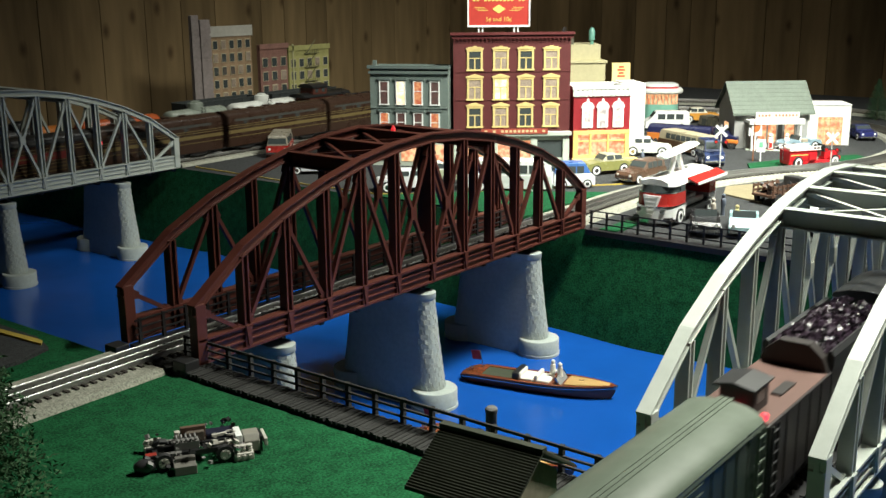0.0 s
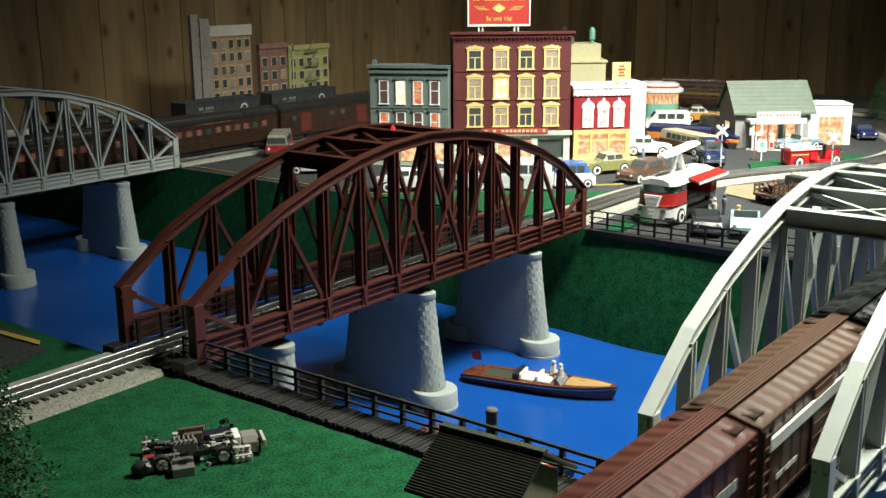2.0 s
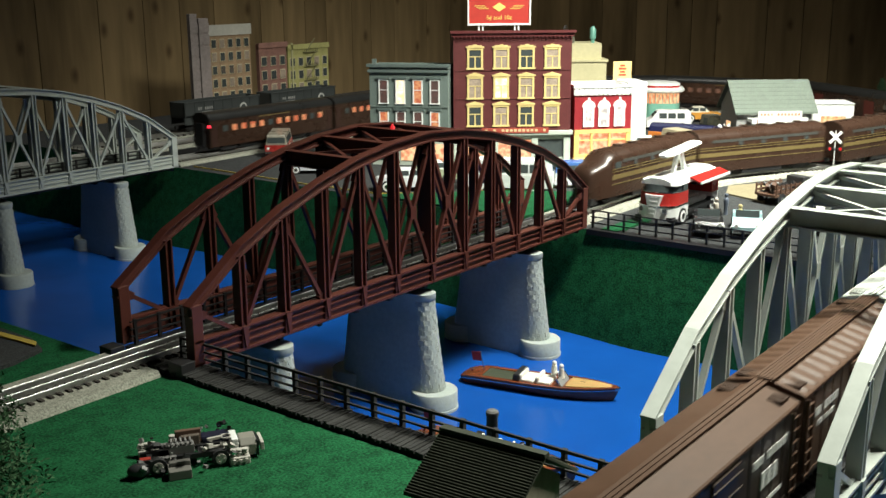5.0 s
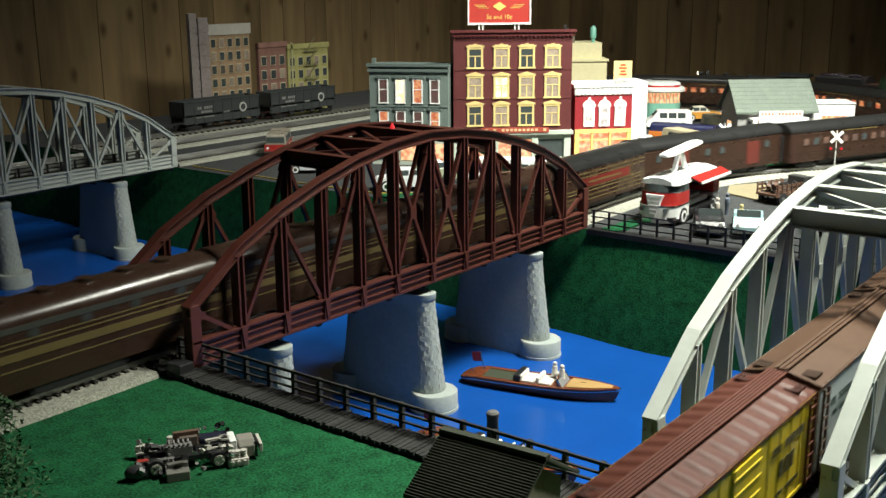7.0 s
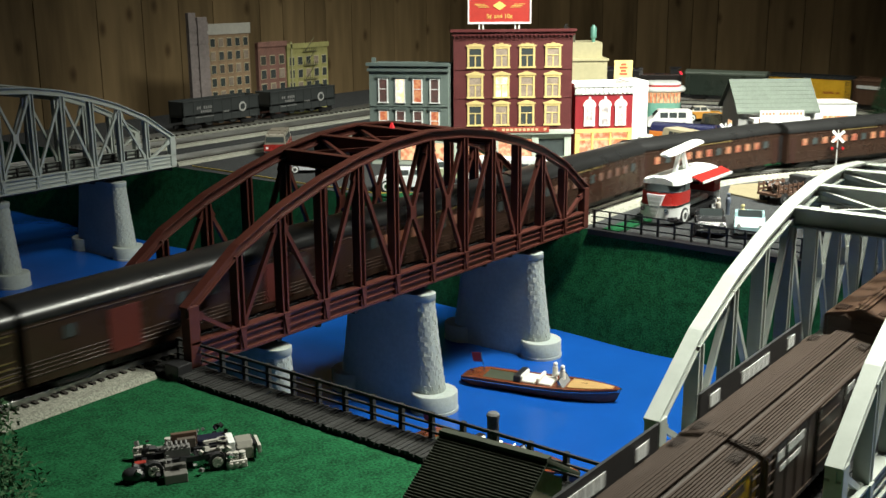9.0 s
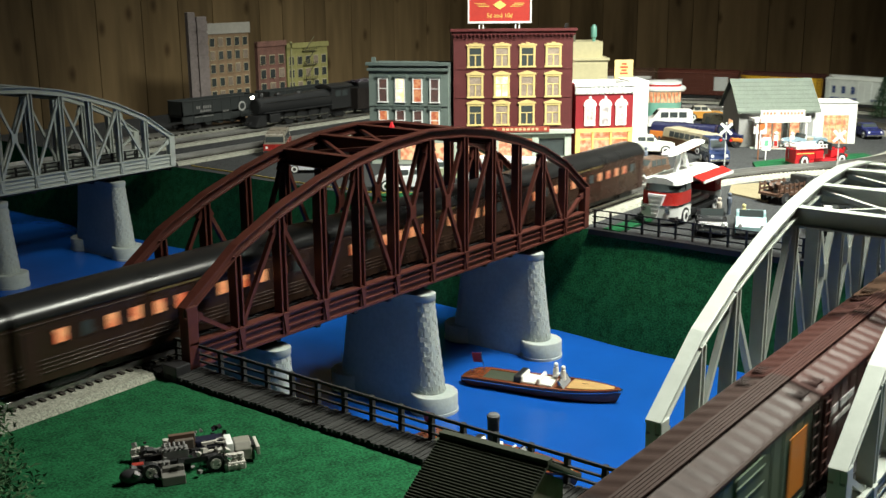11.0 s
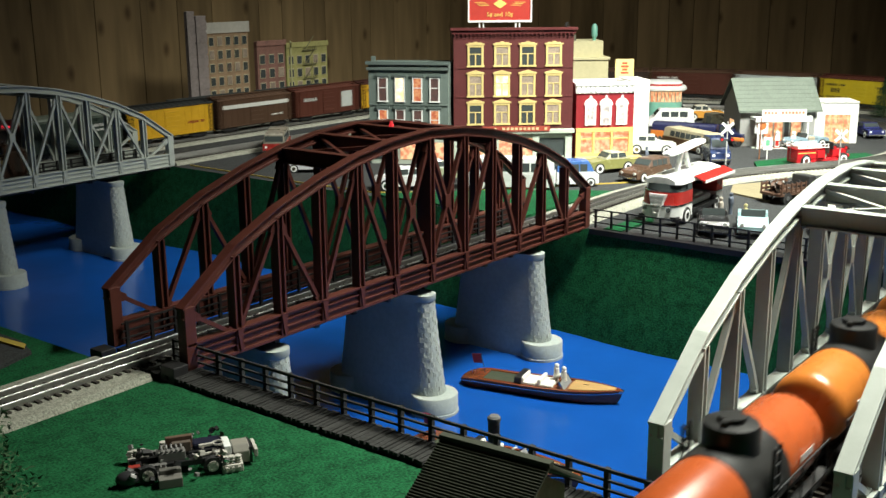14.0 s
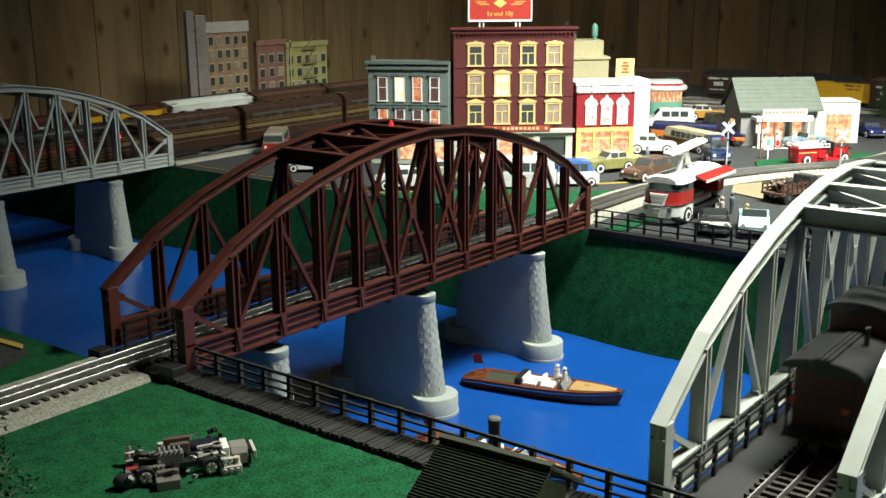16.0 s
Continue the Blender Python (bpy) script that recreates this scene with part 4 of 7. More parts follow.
def coach(kind, label):
    root = thing("passenger_car", label, "passenger car", None, "passenger train")
    h = 0.194 if kind != "express" else 0.142
    bm = B()
    side = [(0.0285, 0.013)]
    for z in (0.020, 0.024, 0.028, 0.032, 0.066):
        side += [(0.0285, z), (0.0290, z + 0.0004), (0.0290, z + 0.0014), (0.0285, z + 0.0018)]
    side.append((0.0285, 0.0725))
    extrude(bm, side + [(-y, z) for y, z in reversed(side)], -h, h, "x")
    part("body", bm, TUSCAN, root)
    bm = B()
    out = [(-0.0295, 0.0715)] + [(0.0295 * math.cos(math.pi - math.pi * k / 12), 0.0725 + 0.0165 * math.sin(math.pi * k / 12)) for k in range(13)] + [(0.0295, 0.0715)]
    extrude(bm, out, -h - 0.001, h + 0.001, "x")
    part("roof", bm, COACHROOF, root, "glossy black rounded roof", smooth=True)
    for y in (-1, 1):
        a, b = sorted((y * 0.0287, y * 0.0295))
        if kind == "express":
            boxpart("painted_panel", paint((0.13, 0.012, 0.010), 0.4), root, (-0.085, 0.085, a, b, 0.042, 0.056), "red lettering panel")
            c, d = sorted((y * 0.0286, y * 0.0292))
            for z in (0.020, 0.027, 0.034, 0.0395, 0.0575, 0.064):
                boxpart("gold_stripe", GOLD, root, (-h + 0.004, h - 0.004, c, d, z, z + 0.0013))
            for x in (-0.0885, 0.0875):
                boxpart("gold_stripe", GOLD, root, (x, x + 0.0013, c, d, 0.0408, 0.0575))
            boxpart("nameplate", GOLD, root, (-0.055, 0.055, *sorted((y * 0.0296, y * 0.0299)), 0.0475, 0.0505))
        elif kind == "baggage":
            for x in (-0.11, 0.09):
                boxpart("sliding_door", paint((0.10, 0.02, 0.014), 0.5), root, (x - 0.018, x + 0.018, a, b, 0.020, 0.063))
            for x in (-0.15, -0.02, 0.02, 0.15):
                boxpart("window", GLASS, root, (x - 0.006, x + 0.006, a, b, 0.048, 0.060))
        else:
            lit = GLOW_DIM if kind == "lit" else GLOW_FAINT
            for k in range(14):
                if k in (0, 13):
                    continue
                x = -h + 0.016 + k * (2 * h - 0.032) / 13
                c, d = sorted((y * 0.0286, y * 0.0291))
                fr = boxpart("window_frame", TUSCAN, root, (x - 0.0085, x + 0.0085, c, d, 0.0435, 0.0605))
                boxpart("window", lit if (k * 7 + 3) % 5 else GLASS, fr, (x - 0.0065, x + 0.0065, a, b, 0.0455, 0.0585))
            for x in (-h + 0.012, h - 0.012):
                boxpart("vestibule_door", paint((0.035, 0.016, 0.012), 0.4), root, (x - 0.007, x + 0.007, a, b, 0.014, 0.062))
            boxpart("letter_board", GOLD, root, (-0.05, 0.05, *sorted((y * 0.0287, y * 0.0291)), 0.0675, 0.0695))
    boxpart("underframe", BLACK, root, (-h + 0.09, h - 0.09, -0.022, 0.022, 0.0045, 0.013))
    for e in (-1, 1):
        boxpart("diaphragm", BLACK, root, (*sorted((e * h, e * (h + 0.006))), -0.012, 0.012, 0.014, 0.066))
    truck(root, -h + 0.055)
    truck(root, h - 0.055)
    couplers(root, h)
    return root


def tail_lamp(root, x):
    bm = B()
    bmesh.ops.create_uvsphere(bm, u_segments=10, v_segments=8, radius=0.0035)
    m = part("tail_lamp", bm, GLOW_TAIL, root, "glowing red tail lamp")
    m.matrix_basis = pose(x, -0.028, 0.060)


BROWN, RED_BROWN, MAROON = (0.076, 0.041, 0.025), (0.086, 0.027, 0.018), (0.052, 0.019, 0.015)
YEL, DKBROWN = (0.60, 0.34, 0.02), (0.040, 0.026, 0.019)
LETTERS = [(-0.075, 0.060, 0.05, 0.006), (-0.075, 0.050, 0.038, 0.004), (0.072, 0.062, 0.06, 0.006), (0.072, 0.046, 0.03, 0.012), (0.075, 0.028, 0.045, 0.003)]
STEAM = steam_engine()
TENDER = tender()
FREIGHT = [
    (0.262, boxcar("grey-green boxcar with a smooth rounded roof", (0.035, 0.05, 0.04), (0.115, 0.14, 0.11), ends=(0.03, 0.045, 0.038), ribbed=False, rounded=True, marks=LETTERS[:2], sidesheen=0.3)),
    (0.262, boxcar("orange-yellow boxcar with a ribbed black roof", YEL, (0.02, 0.022, 0.022), marks=[(0.075, 0.052, 0.014, 0.014), (-0.07, 0.04, 0.05, 0.006)], ink=(0.25, 0.03, 0.02))),
    (0.262, boxcar("brown ribbed-roof boxcar with a white side band", BROWN, BROWN, band=(0.6, 0.6, 0.57), marks=[(-0.07, 0.032, 0.04, 0.004)])),
    (0.262, boxcar("red-brown ribbed-roof boxcar with a white side panel", RED_BROWN, RED_BROWN, marks=[(-0.072, 0.048, 0.042, 0.042), (0.07, 0.056, 0.05, 0.008)], ink=(0.48, 0.50, 0.48))),
    (0.262, boxcar("yellow refrigerator car with a smooth maroon roof", YEL, MAROON, ribbed=False, marks=LETTERS, ink=(0.05, 0.03, 0.01), side_ribs=False)),
    (0.262, boxcar("white refrigerator car with a white roof and blue lettering", (0.62, 0.66, 0.62), (0.62, 0.65, 0.60), ribbed=False, marks=[(-0.09, 0.05, 0.011, 0.020), (-0.055, 0.05, 0.011, 0.020), (0.035, 0.05, 0.011, 0.020), (0.065, 0.05, 0.011, 0.020), (0.095, 0.05, 0.010, 0.020), (0.06, 0.026, 0.09, 0.006), (-0.06, 0.026, 0.09, 0.006)], ink=(0.03, 0.06, 0.18), side_ribs=False)),
    (0.262, boxcar("brown boxcar with a ribbed brown roof", BROWN, BROWN, marks=LETTERS)),
    (0.262, boxcar("dark brown boxcar with white lettering", DKBROWN, BROWN, ribbed=False, marks=LETTERS)),
    (0.262, boxcar("red-brown boxcar with a ribbed roof", RED_BROWN, BROWN, marks=LETTERS[2:])),
    (0.262, boxcar("white refrigerator car with a smooth brown roof", (0.52, 0.58, 0.58), BROWN, ribbed=False, marks=LETTERS, ink=(0.05, 0.08, 0.07), side_ribs=False)),
    (0.262, boxcar("bright yellow boxcar with a ribbed red-brown roof", (0.60, 0.45, 0.02), RED_BROWN, marks=LETTERS, ink=(0.06, 0.05, 0.02))),
    (0.262, boxcar("dark brown boxcar with a green oval mark", DKBROWN, BROWN, ribbed=False, marks=[(-0.07, 0.055, 0.042, 0.014)], ink=(0.05, 0.20, 0.12))),
    (0.262, boxcar("dark wooden car with a black roof sign board", DKBROWN, DKBROWN, ribbed=False, high=0.070, board=True, marks=LETTERS)),
    (0.262, boxcar("orange-yellow car with a dark roof and black sign board", YEL, DKBROWN, ribbed=False, high=0.070, board=True, marks=LETTERS, ink=(0.05, 0.03, 0.02))),
    (0.262, boxcar("dark brown boxcar with a smooth brown roof", DKBROWN, BROWN, ribbed=False, marks=LETTERS)),
    (0.262, boxcar("maroon boxcar with white lettering", MAROON, MAROON, marks=LETTERS)),
    (0.262, boxcar("green and orange boxcar with a ribbed dark roof", (0.08, 0.11, 0.075), (0.045, 0.028, 0.024), marks=[(-0.085, 0.046, 0.03, 0.045), (0.085, 0.046, 0.03, 0.045)], ink=(0.50, 0.17, 0.02))),
    (0.262, boxcar("yellow and red refrigerator car with a brown roof", (0.60, 0.36, 0.03), (0.105, 0.045, 0.026), ribbed=False, marks=[(-0.088, 0.046, 0.05, 0.05), (0.04, 0.052, 0.07, 0.012)], ink=(0.30, 0.03, 0.02), side_ribs=False)),
    (0.262, boxcar("pale yellow refrigerator car with a weathered brown roof", (0.42, 0.36, 0.10), (0.085, 0.062, 0.042), ends=DKBROWN, ribbed=False, marks=LETTERS[:3], ink=(0.10, 0.12, 0.03), side_ribs=False)),
    (0.285, tank_car("orange tank car with a black centre and dome", (0.46, 0.145, 0.025), (0.02, 0.02, 0.02), (0.015, 0.015, 0.015))),
    (0.240, tank_car("orange tank car with a black dome", (0.46, 0.145, 0.025), (0.02, 0.02, 0.02), (0.015, 0.015, 0.015))),
    (0.258, tank_car("red-orange tank car with a black dome", (0.42, 0.085, 0.022), (0.02, 0.02, 0.02), (0.015, 0.015, 0.015))),
    (0.190, tank_car("grey-green tank car with a tall dome", (0.23, 0.26, 0.22), length=0.178)),
    (0.245, tank_car("white tank car with a white dome", (0.60, 0.61, 0.57), mark=(0.05, 0.05, 0.05))),
    (0.19, caboose()),
]
PASSENGER = [
    (0.352, 0.1, streamliner(True, "brown streamlined diesel unit with gold stripes")),
    (0.330, 0.1, streamliner(False, "brown cabless diesel unit with gold stripes")),
    (0.340, 0.1, streamliner(False, "brown trailing diesel unit with gold stripes")),
    (0.298, 0.085, coach("express", "brown express car with a red panel and gold stripes")),
    (0.398, 0.14, coach("baggage", "brown baggage car with red doors and black roof")),
    (0.398, 0.14, coach("plain", "brown passenger car with faintly lit windows")),
    (0.398, 0.14, coach("plain", "brown passenger car with faintly lit windows and black roof")),
    (0.398, 0.14, coach("lit", "brown passenger car with glowing orange windows")),
    (0.398, 0.14, coach("lit", "brown passenger car with orange lit windows")),
    (0.398, 0.14, coach("lit", "brown tail car with lit windows and red lamp")),
]
tail_lamp(PASSENGER[-1][2], -0.196)
tail_lamp(PASSENGER[2][2], -0.160)
for x in (1.20, 1.495):
    hopper_parked(pose(x, 1.355, RAIL))


SURGE = [(0, 0.0), (1, 0.026), (2, 0.024), (3, 0.002), (4, -0.030), (5.2, 0.0), (6.5, 0.045), (7.2, 0.014), (8, -0.038), (9, -0.086), (10.2, -0.066), (11.5, -0.030), (12.5, -0.005), (13.5, 0.0), (15.3, 0.040), (16, 0.046)]


def freight_run(t):
    """Metres run by the freight train: a slow gain of speed with a gentle surge."""
    for (a, p), (b, q) in zip(SURGE, SURGE[1:]):
        if t <= b:
            u = (t - a) / (b - a)
            return 0.365 * t + 0.0025 * t * t + p + (q - p) * u * u * (3 - 2 * u)
    return 0.365 * t + 0.0025 * t * t


def passenger_run(t):
    """Metres run by the passenger train past the near end of the red bridge; it slows a little before it."""
    u = min(1.0, max(0.0, (t - 4.2) / 2.3))
    return 0.6 * (t - 6.65) + 0.075 * (1 - u * u * (3 - 2 * u))


def motions():
    times = [k * 0.5 for k in range(33)]
    lead = [(0.302, 0.1, TENDER), (0.375, 0.08, STEAM)]
    back = 0.0
    for k, (length, ob) in enumerate(FREIGHT):
        slack = -0.030 + 0.006 * max(0, k - 13) if 12 <= k < 18 else 0.0
        walk(ob, [(t, on_track(LOOP_F, freight_run(t) + slack - back - length / 2, 0.08)) for t in times])
        back += length
    ahead = 0.0
    for length, reach, ob in lead:
        walk(ob, [(t, on_track(LOOP_F, freight_run(t) + ahead + length / 2, reach)) for t in times])
        ahead += length
    back = 0.0
    for length, reach, ob in PASSENGER:
        walk(ob, [(t, on_track(LOOP_P, passenger_run(t) - back - length / 2, reach)) for t in times])
        back += length

# ---------------------------------------------------------------- near shore: boardwalk, shack, boats
def boardwalk():
    root = thing("boardwalk", "dark weathered plank boardwalk along the river edge", "boardwalk")
    bm = B()
    box(bm, -0.017, 0.017, -0.0021, 0.0021, -0.0015, 0.0015)
    me = mesh_of("plank", bm, BLACKWOOD)
    k = 0
    y = 0.062
    while y > -0.66:
        shared("plank", me, root, pose(-0.011 + random.uniform(-0.0014, 0.0014), y, -0.0012 + random.uniform(-0.0004, 0.0004), random.uniform(-9, 9), 0, random.uniform(-1.2, 1.2)))
        y -= 0.0052
    for x in (-0.022, 0.003):
        boxpart("stringer", BLACKWOOD, root, (x - 0.003, x + 0.003, -0.66, 0.065, -0.012, -0.003))
    k = 0
    y = 0.035
    while y > -0.65:
        bm = B()
        box(bm, 0.0055, 0.0095, y - 0.002, y + 0.002, -0.03 if k % 3 == 0 else -0.006, 0.0225)
        part("fence_post", bm, BLACKWOOD, root)
        y -= 0.0325
        k += 1
    for z, h in ((0.0215, 0.0013), (0.0135, 0.0009), (0.006, 0.0009)):
        boxpart("fence_rail", BLACKWOOD, root, (0.0048, 0.0068, -0.65, 0.036, z - h, z + h))
    return root


boardwalk()
fence = thing("bank_fence", "black metal fence along the far bank", "fence")
for k in range(24):
    y = -0.004 - k * 0.027
    boxpart("fence_post", BLACK, fence, (0.780, 0.783, y - 0.0015, y + 0.0015, GZ, 0.026))
for z in (0.005, 0.0145, 0.0245):
    boxpart("fence_rail", BLACK, fence, (0.7795, 0.7815, -0.63, 0.0, z, z + 0.0018))
bm = B()
box(bm, 0.768, 0.79, -0.65, 0.0, GZ - 0.006, GZ + 0.0025)
part("kerb", bm, BLACK, fence)
bollard = thing("mooring_post", "weathered grey round mooring post", "post", pose(0.022, -0.342, -0.03))
bm = B()
loft(bm, [[(0.0048 * k * math.cos(a * math.tau / 12), 0.0048 * k * math.sin(a * math.tau / 12), z) for a in range(12)] for k, z in ((1, -0.14), (1, 0.055), (1.12, 0.056), (1.12, 0.059), (0.8, 0.0605))])
part("post", bm, material("old_post", (0.10, 0.10, 0.10), 0.9, 0, 0.4, 200, 0.5), bollard, smooth=True)
for k, y in enumerate((0.004, 0.118)):
    ab = thing("abutment", "dark stone abutment under the bridge end", "abutment", pose(-0.016, y, 0))
    boxpart("block", BLACK, ab, (-0.012, 0.006, -0.010, 0.010, -0.15, 0.010 if k == 0 else 0.003), bevel=0.001)


def shack():
    root = thing("boat_shack", "small shack with a dark corrugated roof beside the boardwalk", "shack", pose(-0.104, -0.43, 0, 0, 0, 4))
    tan = material("shack_wall", (0.30, 0.27, 0.20), 0.85, 0, 0.2, 200, 0.3)
    roofm = material("dark_corrugated", (0.040, 0.046, 0.032), 0.7, 0, 0.25, 120, 0.05, 0.25)
    bm = B()
    extrude(bm, [(-0.036, GZ), (0.036, GZ), (0.036, 0.042), (0, 0.064), (-0.036, 0.042)], -0.033, 0.033, "y")
    part("wall", bm, tan, root, bevel=0.0006)
    for e in (-1, 1):
        d = Vector((e * 0.047, 0, -0.0285))
        bm = B()
        n = 24
        top, low = [], []
        for i in range(n):
            p, q = Vector((0, 0, 0.0705)) + d * (i / n), Vector((0, 0, 0.0705)) + d * ((i + 1) / n)
            m1 = p + (q - p) * 0.5
            top += [(p.x, p.z + 0.0003), (m1.x + e * 0.0006, m1.z + 0.0016), (m1.x + e * 0.0009, m1.z + 0.0014)]
            low.append((p.x, p.z - 0.001))
        low.append((d.x, 0.0705 + d.z - 0.001))
        extrude(bm, top + low[::-1], -0.041, 0.041, "y")
        part("roof_slope", bm, roofm, root)
    boxpart("ridge_cap", roofm, root, (-0.003, 0.003, -0.0415, 0.0415, 0.0705, 0.0735))
    boxpart("door", paint((0.10, 0.07, 0.045), 0.7), root, (-0.009, 0.009, -0.0345, -0.0331, GZ, 0.030))
    boxpart("window", GLASS, root, (-0.0375, -0.0361, -0.012, 0.010, 0.018, 0.032))
    return root


shack()
WOOD_HULL = material("varnished_mahogany", (0.16, 0.045, 0.018), 0.22, 0, 0.35, 260, 0.05, 0.5, 0, (0.1, 1, 1))
WOOD_SIDE = material("dark_varnished_side", (0.13, 0.028, 0.012), 0.32, 0, 0.4, 260, 0.04, 0.6, 0, (0.1, 1, 1))
WOOD_DECK = material("pale_teak_deck", (0.45, 0.29, 0.12), 0.35, 0, 0.3, 300, 0.08, 0.5, 0, (0.1, 1, 1))
CREAM = paint((0.74, 0.72, 0.66), 0.5)


def hull_half(u):
    """Half width of the hull at u, 0 the stern and 1 the bow."""
    return 0.0265 * (0.80 + 0.36 * u - 0.1 * u * u) * (1 - max(0, (u - 0.45) / 0.55) ** 2.8) * (1 - 0.45 * max(0, (0.10 - u) / 0.10) ** 2)


def sheer(u):
    """Height of the hull's upper edge: low at the stern, rising to the bow."""
    return 0.0150 + 0.0060 * u ** 2 - 0.005 * max(0, (0.12 - u) / 0.12) ** 2


def motorboat(m, dressed=True):
    root = thing("motorboat", "varnished mahogany runabout boat with cream seats" if dressed else "wooden runabout boat moored beside the boardwalk", "boat", m, "boats")
    L = 0.222
    N = 22
    bm = B()
    rows = []
    for i in range(N + 1):
        u = i / N
        w = max(hull_half(u), 0.0004)
        x = -L / 2 + L * u
        top = sheer(u)
        rake = 0.010 * max(0, (u - 0.8) / 0.2) ** 2
        rows.append([(x - rake * 1.6, 0, 0.0), (x - rake, w * 0.62, 0.001), (x - rake * 0.5, w * 0.93, 0.008), (x, w, top), (x, -w, top), (x - rake * 0.5, -w * 0.93, 0.008), (x - rake, -w * 0.62, 0.001)])
    loft(bm, rows)
    hull = part("hull", bm, WOOD_SIDE, root, "dark glossy mahogany hull", smooth=True)

    def deckpiece(name, u0, u1, inner, lift, mat, label=""):
        bm = B()
        rings = []
        for i in range(9):
            u = u0 + (u1 - u0) * i / 8
            w = max(hull_half(u) * inner, 0.0003)
            x = -L / 2 + L * u
            z = sheer(u) + 0.0002
            rings.append([(x, -w, z), (x, w, z), (x, w, z + lift * 0.6), (x, 0, z + lift), (x, -w, z + lift * 0.6)])
        loft(bm, rings)
        return part(name, bm, mat, root, label, smooth=True)
    deckpiece("aft_deck", 0.0, 0.12, 0.99, 0.0022, WOOD_HULL)
    deckpiece("bow_rim", 0.72, 0.995, 0.99, 0.0020, WOOD_HULL, "mahogany bow rim")
    deckpiece("fore_deck", 0.69, 0.955, 0.74, 0.0042, WOOD_DECK, "pale teak foredeck")
    bm = B()
    loft(bm, [[(L / 2 - 0.004, -0.006, 0.0185), (L / 2 + 0.0006, -0.0012, 0.0185), (L / 2 + 0.0006, 0.0012, 0.0185), (L / 2 - 0.004, 0.006, 0.0185)], [(L / 2 - 0.004, -0.0055, 0.0222), (L / 2 + 0.0012, -0.0012, 0.0222), (L / 2 + 0.0012, 0.0012, 0.0222), (L / 2 - 0.004, 0.0055, 0.0222)]])
    part("stem_plate", bm, CHROME, root, "bright chrome stem plate")
    for e in (-1, 1):
        bm = B()
        pts = [(-L / 2 + L * u, e * hull_half(u) * 0.93, sheer(u) + 0.0012) for u in [0.02 + 0.96 * k / 20 for k in range(21)]]
        loft(bm, [[(x, y - 0.002, z - 0.0009), (x, y + 0.002, z - 0.0009), (x, y + 0.002, z + 0.0009), (x, y - 0.002, z + 0.0009)] for x, y, z in pts])
        part("gunwale", bm, WOOD_HULL, root)
        bm = B()
        pts = [(-L / 2 + L * u, e * (hull_half(u) + 0.0003), sheer(u) - 0.0016) for u in [0.01 + 0.98 * k / 20 for k in range(21)]]
        loft(bm, [[(x, y - 0.0004, z - 0.0005), (x, y + 0.0004, z - 0.0005), (x, y + 0.0004, z + 0.0005), (x, y - 0.0004, z + 0.0005)] for x, y, z in pts])
        part("rub_rail", bm, CHROME, root)
    boxpart("well_floor", paint((0.035, 0.045, 0.025), 0.8), root, (-0.078, -0.030, -0.0165, 0.0165, 0.0135, 0.0166), "olive green well floor")
    boxpart("cabin_floor", WOOD_HULL, root, (-0.028, 0.046, -0.021, 0.021, 0.0135, 0.0172))
    for e in (-1, 1):
        boxpart("well_coaming", WOOD_HULL, root, (-0.082, -0.028, *sorted((e * 0.0165, e * 0.0235)), 0.0140, 0.0182), bevel=0.001)
    boxpart("aft_coaming", WOOD_HULL, root, (-0.086, -0.078, -0.0225, 0.0225, 0.0135, 0.0182), bevel=0.001)
    bm = B()
    extrude(bm, [(-0.020, 0.018), (0.020, 0.018), (0.019, 0.027), (-0.019, 0.027)], -0.032, -0.022, "x")
    part("engine_cover", bm, BLACK, root, bevel=0.002)
    for k, x in enumerate((-0.012, 0.012)):
        bm = B()
        box(bm, x - 0.011, x + 0.008, -0.016, 0.016, 0.0155, 0.0205)
        box(bm, x - 0.013, x - 0.008, -0.016, 0.016, 0.0155, 0.0265)
        part("seat", bm, CREAM, root, bevel=0.0018)
    bm = B()
    extrude(bm, [(0.034, 0.0165), (0.038, 0.0165), (0.031, 0.0265), (0.0295, 0.0265)], -0.0175, 0.0175, "y")
    part("windscreen", bm, plain_glass("windscreen_glass", (0.25, 0.25, 0.25), 0.05), root)
    bm = B()
    beam(bm, (0.030, -0.018, 0.027), (0.030, 0.018, 0.027), 0.0016, 0.0016)
    for e in (-1, 1):
        beam(bm, (0.037, e * 0.018, 0.0165), (0.030, e * 0.018, 0.0275), 0.0016, 0.0016)
    part("windscreen_frame", bm, CHROME, root)
    bm = B()
    tube(bm, (0.022, 0.008, 0.026), (0.0205, 0.008, 0.0275), 0.0042, n=14)
    part("steering_wheel", bm, CREAM, root)
    for x, z in ((0.092, 0.0200), (0.062, 0.0195), (-0.098, 0.0165)):
        bm = B()
        tube(bm, (x, 0, z - 0.002), (x, 0, z + 0.003), 0.0014, n=8)
        tube(bm, (x - 0.004, 0, z + 0.003), (x + 0.004, 0, z + 0.003), 0.0009, n=6)
        part("cleat", bm, CHROME, root)
    bm = B()
    tube(bm, (-0.080, 0, 0.016), (-0.086, 0, 0.046), 0.0008, n=6)
    staff = part("flag_staff", bm, CHROME, root)
    bm = B()
    extrude(bm, [(-0.0832, 0.0325), (-0.0858, 0.0455), (-0.0995, 0.0440), (-0.0968, 0.0315)], -0.0004, 0.0004, "y")
    flag = part("flag", bm, paint((0.30, 0.02, 0.04), 0.7), staff, "small red and blue flag")
    return root


boat_dir = math.degrees(math.atan2(-0.200, 0.048))
motorboat(pose(0.506, -0.083, WZ - 0.003, 0, 0, boat_dir))
motorboat(pose(0.285, -0.160, WZ - 0.003, 0, 0, -88), False)
